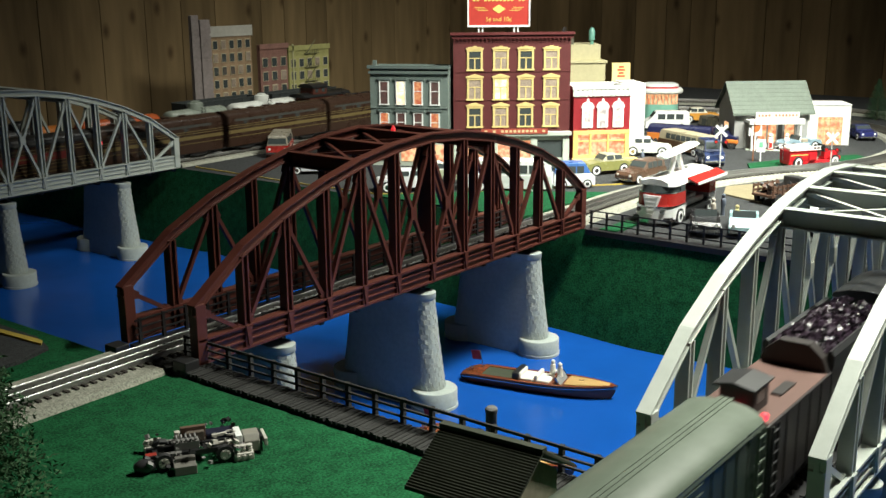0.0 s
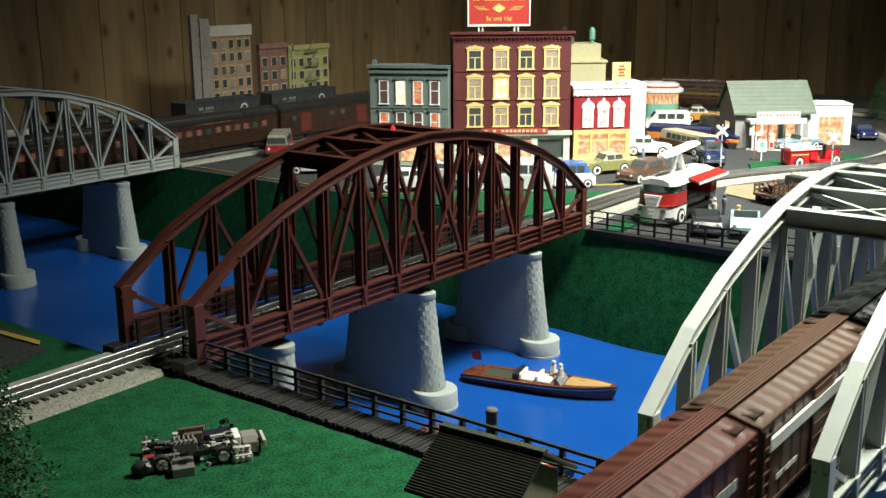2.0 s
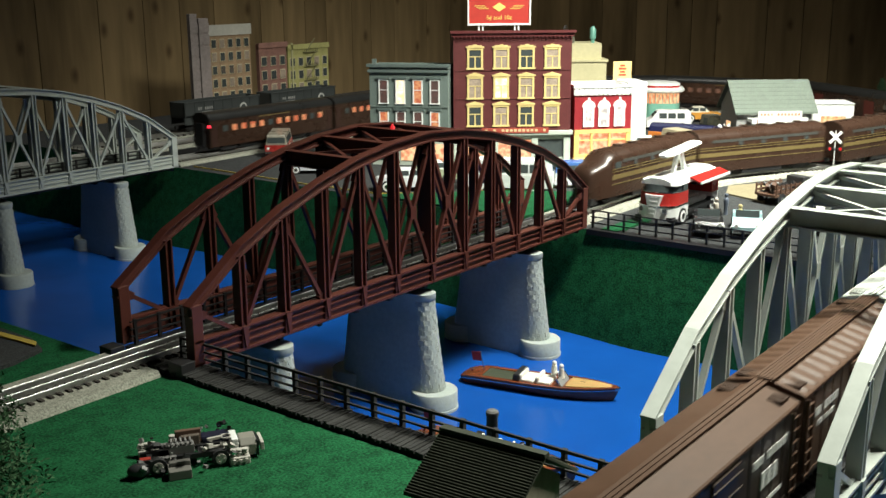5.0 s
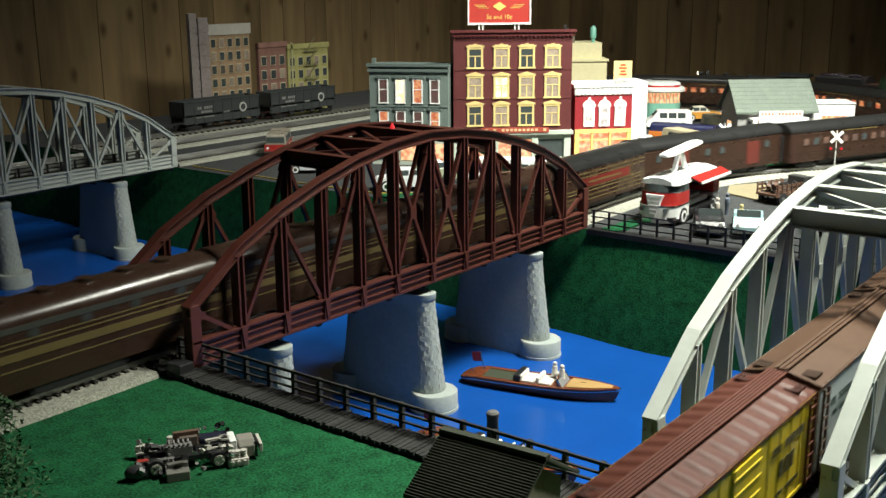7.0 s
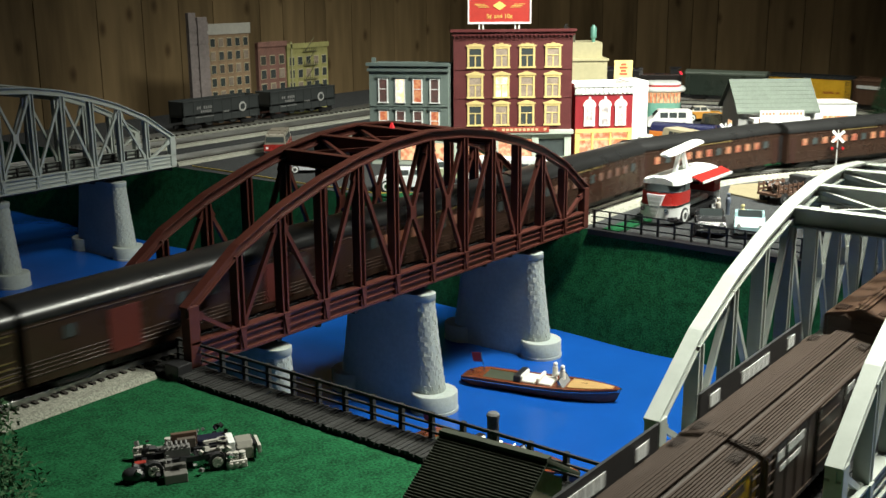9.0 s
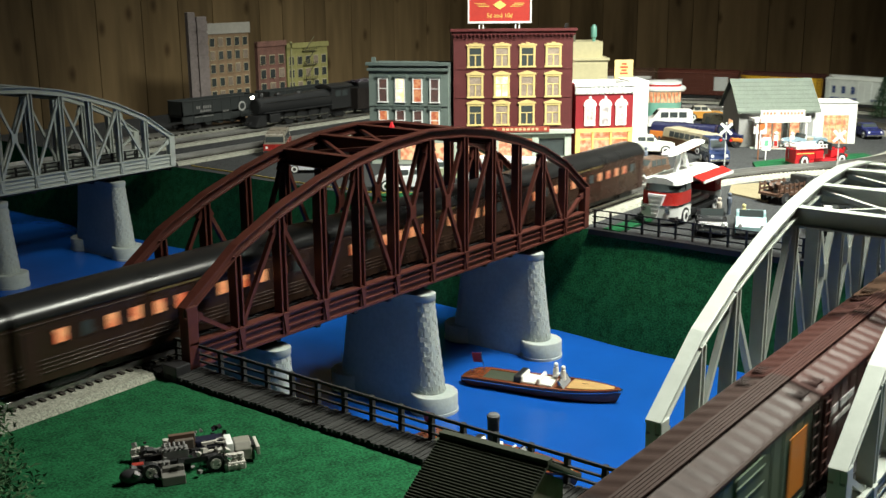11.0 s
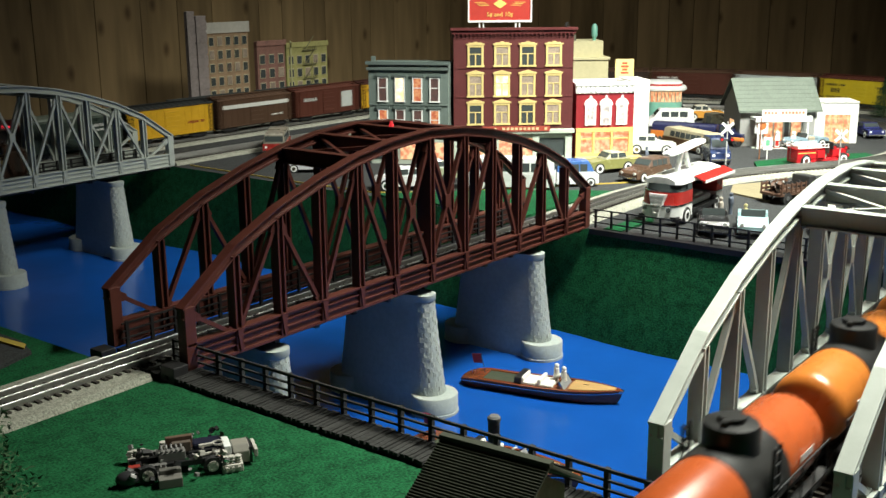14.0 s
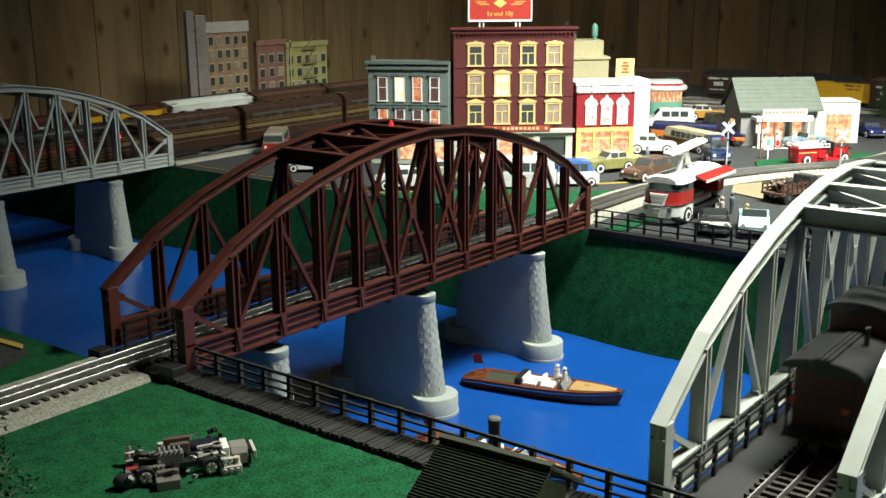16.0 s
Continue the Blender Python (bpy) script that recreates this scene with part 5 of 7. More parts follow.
# seated boat dummies, plain shapes
for x, y in ((0.520, -0.098), (0.5155, -0.112)):
    fig = B()
    tube(fig, (0, 0, 0), (0, 0, 0.013), 0.0045, 0.0035, n=10)
    bmesh.ops.create_uvsphere(fig, u_segments=10, v_segments=8, radius=0.0032, matrix=Matrix.Translation((0, 0, 0.0165)))
    f = part("boat_figurine", fig, CREAM, smooth=True)
    tagged(f, "plain cream toy figurine seated in the boat", "figurine")
    f.matrix_basis = pose(x, y, WZ + 0.0205)


def scrap_heap():
    """A half-built old truck chassis lying on the lawn."""
    root = thing("truck_wreck", "dismantled black toy truck chassis with loose engine parts", "wreck", pose(-0.142, -0.160, GZ, 0, 0, -33) @ Matrix.Scale(0.68, 4))
    grey, pale = paint((0.16, 0.155, 0.15), 0.5), paint((0.42, 0.40, 0.36), 0.6)
    for y in (-0.011, 0.011):
        boxpart("frame_rail", BLACK, root, (-0.06, 0.055, y - 0.0025, y + 0.0025, 0.010, 0.016))
    for x in (-0.05, -0.02, 0.01, 0.04):
        boxpart("cross_member", BLACK, root, (x - 0.003, x + 0.003, -0.011, 0.011, 0.010, 0.0145))
    for x, y in ((-0.042, -0.022), (-0.042, 0.022), (0.030, -0.022), (0.012, 0.024)):
        bm = B()
        tube(bm, (x, y - 0.004, 0.0105), (x, y + 0.004, 0.0105), 0.0105, n=18)
        wh = part("wheel", bm, RUBBER, root)
        bm = B()
        for s in (-1, 1):
            tube(bm, (x, y + s * 0.004, 0.0105), (x, y + s * 0.0048, 0.0105), 0.0065, n=14)
            for k in range(6):
                a = k * math.tau / 6
                tube(bm, (x + 0.0045 * math.cos(a), y + s * 0.0045, 0.0105 + 0.0045 * math.sin(a)), (x + 0.0045 * math.cos(a), y + s * 0.0056, 0.0105 + 0.0045 * math.sin(a)), 0.0012, n=6)
        part("rim", bm, pale, wh)
    bm = B()
    box(bm, -0.028, 0.002, -0.008, 0.008, 0.014, 0.026)
    for k in range(5):
        for s in (-1, 1):
            tube(bm, (-0.024 + k * 0.0055, s * 0.004, 0.026), (-0.024 + k * 0.0055, s * 0.008, 0.030), 0.0018, n=8)
    part("engine_block", bm, grey, root, bevel=0.0008)
    boxpart("seat", paint((0.09, 0.07, 0.055), 0.7), root, (-0.012, 0.010, 0.006, 0.014, 0.019, 0.031), bevel=0.001)
    boxpart("white_panel", WHITE, root, (0.045, 0.053, -0.014, 0.016, 0.015, 0.027), "white loose body panel", 0.0006)
    bm = B()
    extrude(bm, [(-0.014, 0.004), (0.014, 0.004), (0.015, 0.018), (0.009, 0.025), (-0.009, 0.025), (-0.015, 0.018)], 0.055, 0.074, "x")
    part("hood", bm, paint((0.22, 0.21, 0.18), 0.45), root, bevel=0.001)
    boxpart("grille", BLACK, root, (0.074, 0.077, -0.014, 0.014, 0.003, 0.022))
    boxpart("bumper", pale, root, (0.079, 0.083, -0.017, 0.015, 0.010, 0.020), bevel=0.0006)
    boxpart("toolbox", paint((0.14, 0.135, 0.12), 0.6), root, (-0.032, -0.006, -0.044, -0.030, 0.0, 0.011), bevel=0.0008)
    boxpart("toolbox_tray", paint((0.10, 0.095, 0.085), 0.6), root, (-0.030, -0.006, -0.030, -0.022, 0.004, 0.016), bevel=0.0008)
    bm = B()
    bmesh.ops.create_uvsphere(bm, u_segments=14, v_segments=8, radius=0.011, matrix=Matrix.Diagonal((1.25, 0.8, 0.8, 1)))
    t = part("fuel_drum", bm, paint((0.03, 0.03, 0.032), 0.3), root, smooth=True)
    t.matrix_basis = pose(-0.064, -0.022, 0.009)
    boxpart("red_can", paint((0.30, 0.03, 0.02), 0.5), root, (-0.062, -0.049, -0.012, -0.004, 0.010, 0.017), bevel=0.0008)
    bm = B()
    tube(bm, (0.018, -0.004, 0.017), (0.038, -0.006, 0.018), 0.0022, n=8)
    tube(bm, (0.038, -0.006, 0.0155), (0.038, -0.006, 0.0205), 0.006, n=14)
    part("wrench", bm, pale, root)
    for x, y, mat, size in ((-0.050, 0.036, pale, 0.011), (-0.012, 0.046, pale, 0.012), (0.052, -0.022, pale, 0.012), (-0.034, 0.030, grey, 0.010), (-0.030, -0.012, grey, 0.011)):
        # a small engine: crankcase, finned cylinders and bolts
        bm = B()
        box(bm, x - size, x + size, y - size * 0.55, y + size * 0.55, 0.0, size * 0.8)
        case = part("spare_engine", bm, mat, root, "grey spare engine", bevel=0.0008)
        for q in (-0.6, 0.0, 0.6):
            bm = B()
            loft(bm, [[(x + q * size + r * size * math.cos(a * math.tau / 10), y + r * size * math.sin(a * math.tau / 10), z * size) for a in range(10)] for r, z in ((0.34, 0.81), (0.34, 0.95), (0.22, 0.97), (0.22, 1.08), (0.34, 1.10), (0.34, 1.22), (0.22, 1.24), (0.22, 1.34), (0.34, 1.36), (0.34, 1.5))])
            part("engine_cylinder", bm, mat, case)
            bm = B()
            tube(bm, (x + q * size, y - size * 0.56, size * 0.5), (x + q * size, y - size * 0.8, size * 0.5), size * 0.18, n=8)
            part("exhaust_stub", bm, mat, case)
    boxpart("loose_plank", paint((0.10, 0.055, 0.035), 0.7), root, (-0.018, 0.012, 0.012, 0.018, 0.020, 0.036), "brown loose board", 0.0006)
    boxpart("dark_hood", paint((0.012, 0.014, 0.03), 0.35), root, (0.012, 0.050, 0.018, 0.036, 0.004, 0.022), "dark blue loose hood", 0.003)
    bm = B()
    for q in range(16):
        a, b = q * math.tau / 16, (q + 1) * math.tau / 16
        beam(bm, (0.040 + 0.006 * math.cos(a), 0.002 + 0.006 * math.sin(a), 0.026), (0.040 + 0.006 * math.cos(b), 0.002 + 0.006 * math.sin(b), 0.026), 0.0016, 0.0022)
    beam(bm, (0.034, 0.002, 0.026), (0.018, 0.000, 0.026), 0.004, 0.003)
    part("ring_wrench", bm, pale, root)
    for k in range(70):
        bm = B()
        s = random.uniform(0.0014, 0.0042)
        box(bm, -s, s, -s * 0.7, s * 0.7, -s * 0.6, s * 0.6)
        q = part("loose_part", bm, random.choice((grey, pale, BLACK, CHROME)), root)
        q.matrix_basis = pose(random.uniform(-0.062, 0.050), random.uniform(-0.034, 0.048), random.uniform(0.006, 0.026), random.uniform(0, 90), random.uniform(0, 40), random.uniform(0, 90))
    return root


scrap_heap()


def conifer(x, y, high, spread, seed, label):
    root = thing("conifer", label, "tree", pose(x, y, GZ))
    r = random.Random(seed)
    bm = B()
    tube(bm, (0, 0, 0), (0, 0, high * 0.95), spread * 0.09, spread * 0.015, n=8)
    part("trunk", bm, paint((0.06, 0.04, 0.025), 0.9), root)
    bm = B()
    for k in range(130):
        u = (k + 0.5) / 130
        z = high * (0.08 + 0.92 * u)
        reach = spread * (1 - u) ** 0.85 * r.uniform(0.7, 1.12) + 0.003
        a = k * 2.39996
        for j in range(46):
            q = r.uniform(0.25, 1.0)
            c = Vector((math.cos(a) * reach * q, math.sin(a) * reach * q, z - reach * q * 0.25))
            c += Vector((r.uniform(-1, 1), r.uniform(-1, 1), r.uniform(-1, 1))) * reach * 0.14
            d = Vector((r.uniform(-1, 1), r.uniform(-1, 1), r.uniform(-0.3, 0.8))).normalized() * spread * 0.10
            e = d.cross(Vector((r.uniform(-1, 1), r.uniform(-1, 1), r.uniform(-1, 1)))).normalized() * spread * 0.020
            bm.faces.new([bm.verts.new(c - e), bm.verts.new(c + e), bm.verts.new(c + d)])
    crown = part("crown", bm, material("needles", (0.035, 0.075, 0.035), 0.9, 0, 0.5, 300, 0.2, 0.2, 0.3), root)
    tagged(crown, "", "", "", "stuff")
    return root


conifer(-0.288, -0.098, 0.145, 0.052, 5, "dusty green toy conifer on the lawn")
conifer(2.42, 0.03, 0.112, 0.036, 6, "small dark green conifer beside the back track")
conifer(2.36, -0.115, 0.12, 0.04, 7, "dark green conifer beyond the garage")

# ---------------------------------------------------------------- town buildings (x along the front, y into the house)
def facing(a, b):
    """Pose of a house whose front runs from a to b on the ground."""
    return Matrix.Translation((*a, GZ)) @ Matrix.Rotation(math.atan2(b[1] - a[1], b[0] - a[0]), 4, "Z")


BRICKRED = material("painted_brick_red", (0.085, 0.013, 0.013), 0.6, 0, 0.2, 300, 0.25)
BLUEGREY = material("painted_blue_grey", (0.13, 0.165, 0.150), 0.65, 0, 0.12, 200, 0.15)
CREAMTRIM = material("cream_trim", (0.60, 0.47, 0.19), 0.55, 0, 0.12, 150, 0.1)
PALEGREEN = material("pale_green_stone", (0.42, 0.47, 0.40), 0.7, 0, 0.1, 150, 0.1)
CURTAIN_RED = glowing("red_curtain_glow", (0.42, 0.09, 0.07), 0.18, (0.20, 0.045, 0.045))
CURTAIN_DIM = material("lace_curtain", (0.28, 0.22, 0.17), 0.8, 0, 0.4, 400, 0.1)
SHOPGLOW = glowing("lit_shop_display", (1.0, 0.66, 0.34), 1.15, (0.75, 0.24, 0.10), 95)
WARMGLOW = glowing("lit_room", (1.0, 0.86, 0.55), 1.9, (1.0, 0.62, 0.25), 60)
ROOFGREY = material("grey_green_shingle", (0.12, 0.145, 0.12), 0.8, 0, 0.2, 250, 0.3)


def walls(name, root, w, h, d, mat, roofmat, t=0.004):
    """Four walls with thickness and a flat roof below the parapet."""
    bm = B()
    box(bm, 0, w, 0, t, 0, h)
    part("front_wall", bm, mat, root)
    boxpart("back_wall", mat, root, (0, w, d - t, d, 0, h))
    boxpart("side_wall", mat, root, (0, t, t, d - t, 0, h))
    boxpart("side_wall", mat, root, (w - t, w, t, d - t, 0, h))
    boxpart("roof", roofmat, root, (t, w - t, t, d - t, h - 0.012, h - 0.008))


def sash(root, x, z0, z1, w, frame, glass, pediment=None, mull=True):
    """A window standing proud of the front wall."""
    f = B()
    t = w * 0.13
    box(f, x - w / 2, x - w / 2 + t, -0.0026, -0.0002, z0, z1)
    box(f, x + w / 2 - t, x + w / 2, -0.0026, -0.0002, z0, z1)
    box(f, x - w / 2 + t, x + w / 2 - t, -0.0024, -0.0002, z1 - t, z1)
    box(f, x - w / 2 - t * 0.4, x + w / 2 + t * 0.4, -0.0034, -0.0002, z0 - t * 0.8, z0)
    zm = (z0 + z1) / 2
    box(f, x - w / 2 + t, x + w / 2 - t, -0.0022, -0.0004, zm + 0.0015, zm + 0.0032)
    if mull:
        box(f, x - t * 0.3, x + t * 0.3, -0.0021, -0.0004, z0, zm + 0.0015)
    if pediment:
        box(f, x - w * 0.58, x + w * 0.58, -0.0036, -0.0002, z1, z1 + 0.003)
        if pediment == "peak":
            extrude(f, [(x - w * 0.56, z1 + 0.003), (x + w * 0.56, z1 + 0.003), (x, z1 + 0.0085)], -0.0034, -0.0002, "y")
        else:
            box(f, x - w * 0.42, x + w * 0.42, -0.0034, -0.0002, z1 + 0.003, z1 + 0.0052)
            box(f, x - w * 0.12, x + w * 0.12, -0.0038, -0.0002, z1 + 0.0052, z1 + 0.0072)
    win = part("window", f, frame, root, bevel=0.0002)
    boxpart("pane", glass, win, (x - w / 2 + t, x + w / 2 - t, -0.0012, -0.0003, z0, z1 - t))


def department_store():
    root = thing("department_store", "four-storey dark red store with cream windows and rooftop sign", "building", facing((1.148, 0.543), (1.308, 0.354)))
    w, h = 0.248, 0.272
    bm = B()
    box(bm, 0, w, 0, 0.005, 0.070, h)
    part("front_wall", bm, BRICKRED, root)
    boxpart("back_wall", BRICKRED, root, (0, w, 0.125, 0.13, 0, h))
    for x in (0, w - 0.005):
        boxpart("side_wall", BRICKRED, root, (x, x + 0.005, 0.005, 0.125, 0, h))
    boxpart("roof", paint((0.05, 0.03, 0.03), 0.8), root, (0.005, w - 0.005, 0.005, 0.125, h - 0.014, h - 0.010))
    bm = B()
    box(bm, -0.004, w + 0.004, -0.005, 0.006, h - 0.006, h + 0.001)
    box(bm, -0.007, w + 0.007, -0.009, 0.006, h + 0.001, h + 0.006)
    for k in range(30):
        x = 0.002 + k * (w - 0.004) / 29
        box(bm, x - 0.0012, x + 0.0012, -0.007, 0.0, h - 0.010, h - 0.006)
    part("cornice", bm, paint((0.10, 0.018, 0.018), 0.5), root)
    for z in (0.197, 0.138):
        boxpart("string_course", BRICKRED, root, (0, w, -0.0012, -0.0001, z - 0.0015, z + 0.0005))
    for r, (z0, z1) in enumerate(((0.082, 0.124), (0.140, 0.184), (0.202, 0.243))):
        for c, x in enumerate((0.045, 0.100, 0.153, 0.207)):
            glass = WARMGLOW if (r, c) == (1, 1) else (CURTAIN_DIM if r == 1 or (r + c) % 2 else GLASS)
            sash(root, x, z0, z1, 0.033, CREAMTRIM, glass, "cap" if r == 2 else "peak")
    boxpart("lintel", PALEGREEN, root, (-0.002, w + 0.004, -0.010, 0.004, 0.061, 0.0695), bevel=0.0006)
    sign = boxpart("sign_band", paint((0.32, 0.055, 0.035), 0.5), root, (0.058, 0.200, -0.0120, -0.0102, 0.066, 0.077), "red shop sign band")
    for k in range(15):
        if k in (1, 3, 13):
            continue
        x = 0.068 + k * 0.0088
        boxpart("sign_letter_bar", paint((0.60, 0.45, 0.25), 0.5), sign, (x - 0.0028, x + 0.0028, -0.0126, -0.0121, 0.0690, 0.0742))
    for x in (0.0, 0.080, 0.165, w - 0.014):
        boxpart("shop_pillar", PALEGREEN, root, (x, x + 0.014, -0.004, 0.004, 0, 0.061), bevel=0.0005)
    for x0, x1, g in ((0.014, 0.080, SHOPGLOW), (0.094, 0.165, SHOPGLOW), (0.179, w - 0.014, GLASS)):
        boxpart("shop_window", g, root, (x0, x1, 0.001, 0.0018, 0.012, 0.050))
        boxpart("stall_riser", PALEGREEN, root, (x0, x1, 0.0, 0.004, 0, 0.012))
        boxpart("transom", PALEGREEN, root, (x0, x1, 0.0, 0.004, 0.050, 0.061))
    boxpart("pavement_step", PALEGREEN, root, (-0.004, w + 0.004, -0.03, -0.0041, 0, 0.004))
    board = boxpart("billboard", paint((0.40, 0.035, 0.025), 0.45), root, (0.034, 0.160, 0.020, 0.0235, 0.292, 0.368), "red rooftop billboard with gold lettering")
    bm = B()
    for x0, x1, z0, z1 in ((0.031, 0.163, 0.288, 0.292), (0.031, 0.163, 0.368, 0.372), (0.031, 0.034, 0.292, 0.368), (0.160, 0.163, 0.292, 0.368)):
        box(bm, x0, x1, 0.018, 0.024, z0, z1)
    part("frame", bm, WHITE, board)
    gold = paint((0.75, 0.55, 0.14), 0.4)
    turn = Matrix.Rotation(radians(90), 4, "X")
    lettering("price_lettering", "5\u00a2 and 10\u00a2", gold, board, Matrix.Translation((0.097, 0.0194, 0.3035)) @ turn, 0.0125)
    bm = B()
    extrude(bm, [(0.083, 0.325), (0.097, 0.316), (0.111, 0.325), (0.097, 0.334)], 0.0188, 0.0199, "y")
    part("emblem", bm, gold, board)
    for s in (-1, 1):
        for k in range(3):
            x = 0.097 + s * (0.022 + 0.004 * k)
            boxpart("emblem_bar", gold, board, (min(x, x + s * 0.022), max(x, x + s * 0.022), 0.0192, 0.0199, 0.3215 + k * 0.003, 0.3225 + k * 0.003))
    for k in range(14):
        if k in (2, 11):
            continue
        x = 0.045 + k * 0.008
        boxpart("name_bar", gold, board, (x - 0.0026, x + 0.0026, 0.0190, 0.0199, 0.341, 0.3475))
    for x in (0.055, 0.063, 0.130, 0.138):
        boxpart("billboard_post", WHITE, root, (x - 0.0015, x + 0.0015, 0.0205, 0.0235, h - 0.010, 0.2875))
    bm = B()
    tube(bm, (w - 0.012, 0.03, h - 0.01), (w - 0.012, 0.03, h + 0.014), 0.0012, n=6)
    for k in range(3):
        beam(bm, (w - 0.018 + k * 0.002, 0.03, h + 0.004 + 0.004 * k), (w - 0.004 - k * 0.001, 0.03, h + 0.006 + 0.004 * k), 0.0012, 0.0012)
    part("roof_vent", bm, BLACK, root)
    return root


department_store()


def grey_house():
    root = thing("town_house", "blue-grey three-storey town house with red-curtained windows", "building", facing((1.046, 0.687), (1.123, 0.539)))
    w, h = 0.167, 0.208
    walls("house", root, w, h, 0.09, BLUEGREY, ROOFGREY)
    bm = B()
    box(bm, -0.003, w + 0.003, -0.0045, -0.0002, h - 0.014, h - 0.008)
    box(bm, -0.005, w + 0.005, -0.0065, -0.0002, h - 0.003, h + 0.004)
    part("cornice", bm, paint((0.10, 0.13, 0.12), 0.6), root, bevel=0.0004)
    for r, (z0, z1) in enumerate(((0.066, 0.114), (0.131, 0.180))):
        for c, x in enumerate((0.030, 0.066, 0.103, 0.139)):
            sash(root, x, z0, z1, 0.021, WHITE, WARMGLOW if (c == 1 and r == 1) else (CURTAIN_RED if (c + r) % 3 else GLOW_DIM), None, False)
            boxpart("hood_mould", paint((0.10, 0.13, 0.12), 0.6), root, (x - 0.014, x + 0.014, -0.004, -0.0002, z1 + 0.001, z1 + 0.006))
    for z in (0.056, 0.122):
        boxpart("string_course", BLUEGREY, root, (0, w, -0.002, -0.0002, z, z + 0.003))
    boxpart("shop_front", PALEGREEN, root, (0.004, w - 0.004, -0.003, -0.0003, 0, 0.054))
    for x in (0.03, 0.085, 0.14):
        boxpart("shop_window", SHOPGLOW if x > 0.03 else GLASS, root, (x - 0.019, x + 0.019, -0.004, -0.0031, 0.010, 0.046))
    bm = B()
    box(bm, 0.004, 0.012, 0.01, 0.018, h - 0.01, h + 0.013)
    part("chimney", bm, BLUEGREY, root)
    return root


grey_house()


def red_shop():
    root = thing("corner_shop", "red and white two-storey shop with lit yellow front", "building", facing((1.347, 0.367), (1.438, 0.279)))
    w, h, d = 0.127, 0.158, 0.115
    RED = material("bright_brick_red", (0.24, 0.014, 0.02), 0.5, 0, 0.15, 300, 0.2)
    WALLW = material("white_plaster", (0.70, 0.70, 0.68), 0.7, 0, 0.06, 120, 0.1)
    YELW = material("yellow_trim", (0.66, 0.50, 0.16), 0.5, 0, 0.08, 120, 0.1)
    boxpart("front_wall", RED, root, (0, w, 0, 0.005, 0.064, h - 0.02))
    boxpart("back_wall", WALLW, root, (0, w, d - 0.005, d, 0, h))
    boxpart("side_wall", RED, root, (0, 0.005, 0.005, d - 0.005, 0, h))
    boxpart("side_wall", WALLW, root, (w - 0.005, w, 0.005, d - 0.005, 0, h))
    boxpart("roof", WHITE, root, (0.005, w - 0.005, 0.005, d - 0.005, h - 0.012, h - 0.008))
    bm = B()
    box(bm, -0.002, w + 0.002, -0.003, 0.005, h - 0.02, h - 0.004)
    box(bm, -0.004, w + 0.004, -0.006, 0.005, h - 0.004, h + 0.002)
    for k in range(13):
        x = 0.003 + k * (w - 0.006) / 12
        box(bm, x - 0.0028, x + 0.0028, -0.005, -0.003, h - 0.017, h - 0.006)
    part("cornice", bm, WHITE, root)
    for x in (0.031, 0.065, 0.100):
        bm = B()
        arch = [(x - 0.012, 0.070), (x + 0.012, 0.070), (x + 0.012, 0.112)] + [(x + 0.0145 * math.cos(math.pi * k / 10), 0.113 + 0.0145 * math.sin(math.pi * k / 10)) for k in range(11)] + [(x - 0.012, 0.112)]
        extrude(bm, arch, -0.003, -0.0002, "y")
        extrude(bm, [(x - 0.003, 0.127), (x + 0.003, 0.127), (x + 0.002, 0.133), (x - 0.002, 0.133)], -0.0042, -0.0002, "y")
        win = part("arched_window", bm, WHITE, root)
        boxpart("pane", glowing("bright_pane", (1.0, 0.95, 0.85), 1.2), win, (x - 0.007, x + 0.007, -0.0036, -0.0031, 0.073, 0.112))
    boxpart("shop_fascia", YELW, root, (0, w, -0.004, 0.005, 0.056, 0.064))
    for x in (0.0, 0.037, 0.077, w - 0.010):
        boxpart("shop_pillar", YELW, root, (x, x + 0.010 if x in (0.0, w - 0.010) else x + 0.004, -0.003, 0.005, 0.0, 0.0559))
    boxpart("stall_riser", YELW, root, (0.0101, w - 0.0101, -0.0028, 0.004, 0, 0.010))
    boxpart("transom_bar", YELW, root, (0.0101, w - 0.0101, -0.002, 0.003, 0.040, 0.042))
    for x0, x1 in ((0.010, 0.037), (0.041, 0.077), (0.081, w - 0.010)):
        boxpart("shop_window", SHOPGLOW, root, (x0, x1, 0.002, 0.003, 0.010, 0.056))
    boxpart("side_window", SHOPGLOW, root, (w, w + 0.001, 0.018, 0.055, 0.075, 0.125))
    boxpart("side_annex", WALLW, root, (w + 0.0012, w + 0.044, 0.030, d, 0.0, h + 0.003))
    boxpart("pavement_step", YELW, root, (-0.004, w + 0.012, -0.03, -0.0041, 0, 0.004))
    return root


red_shop()


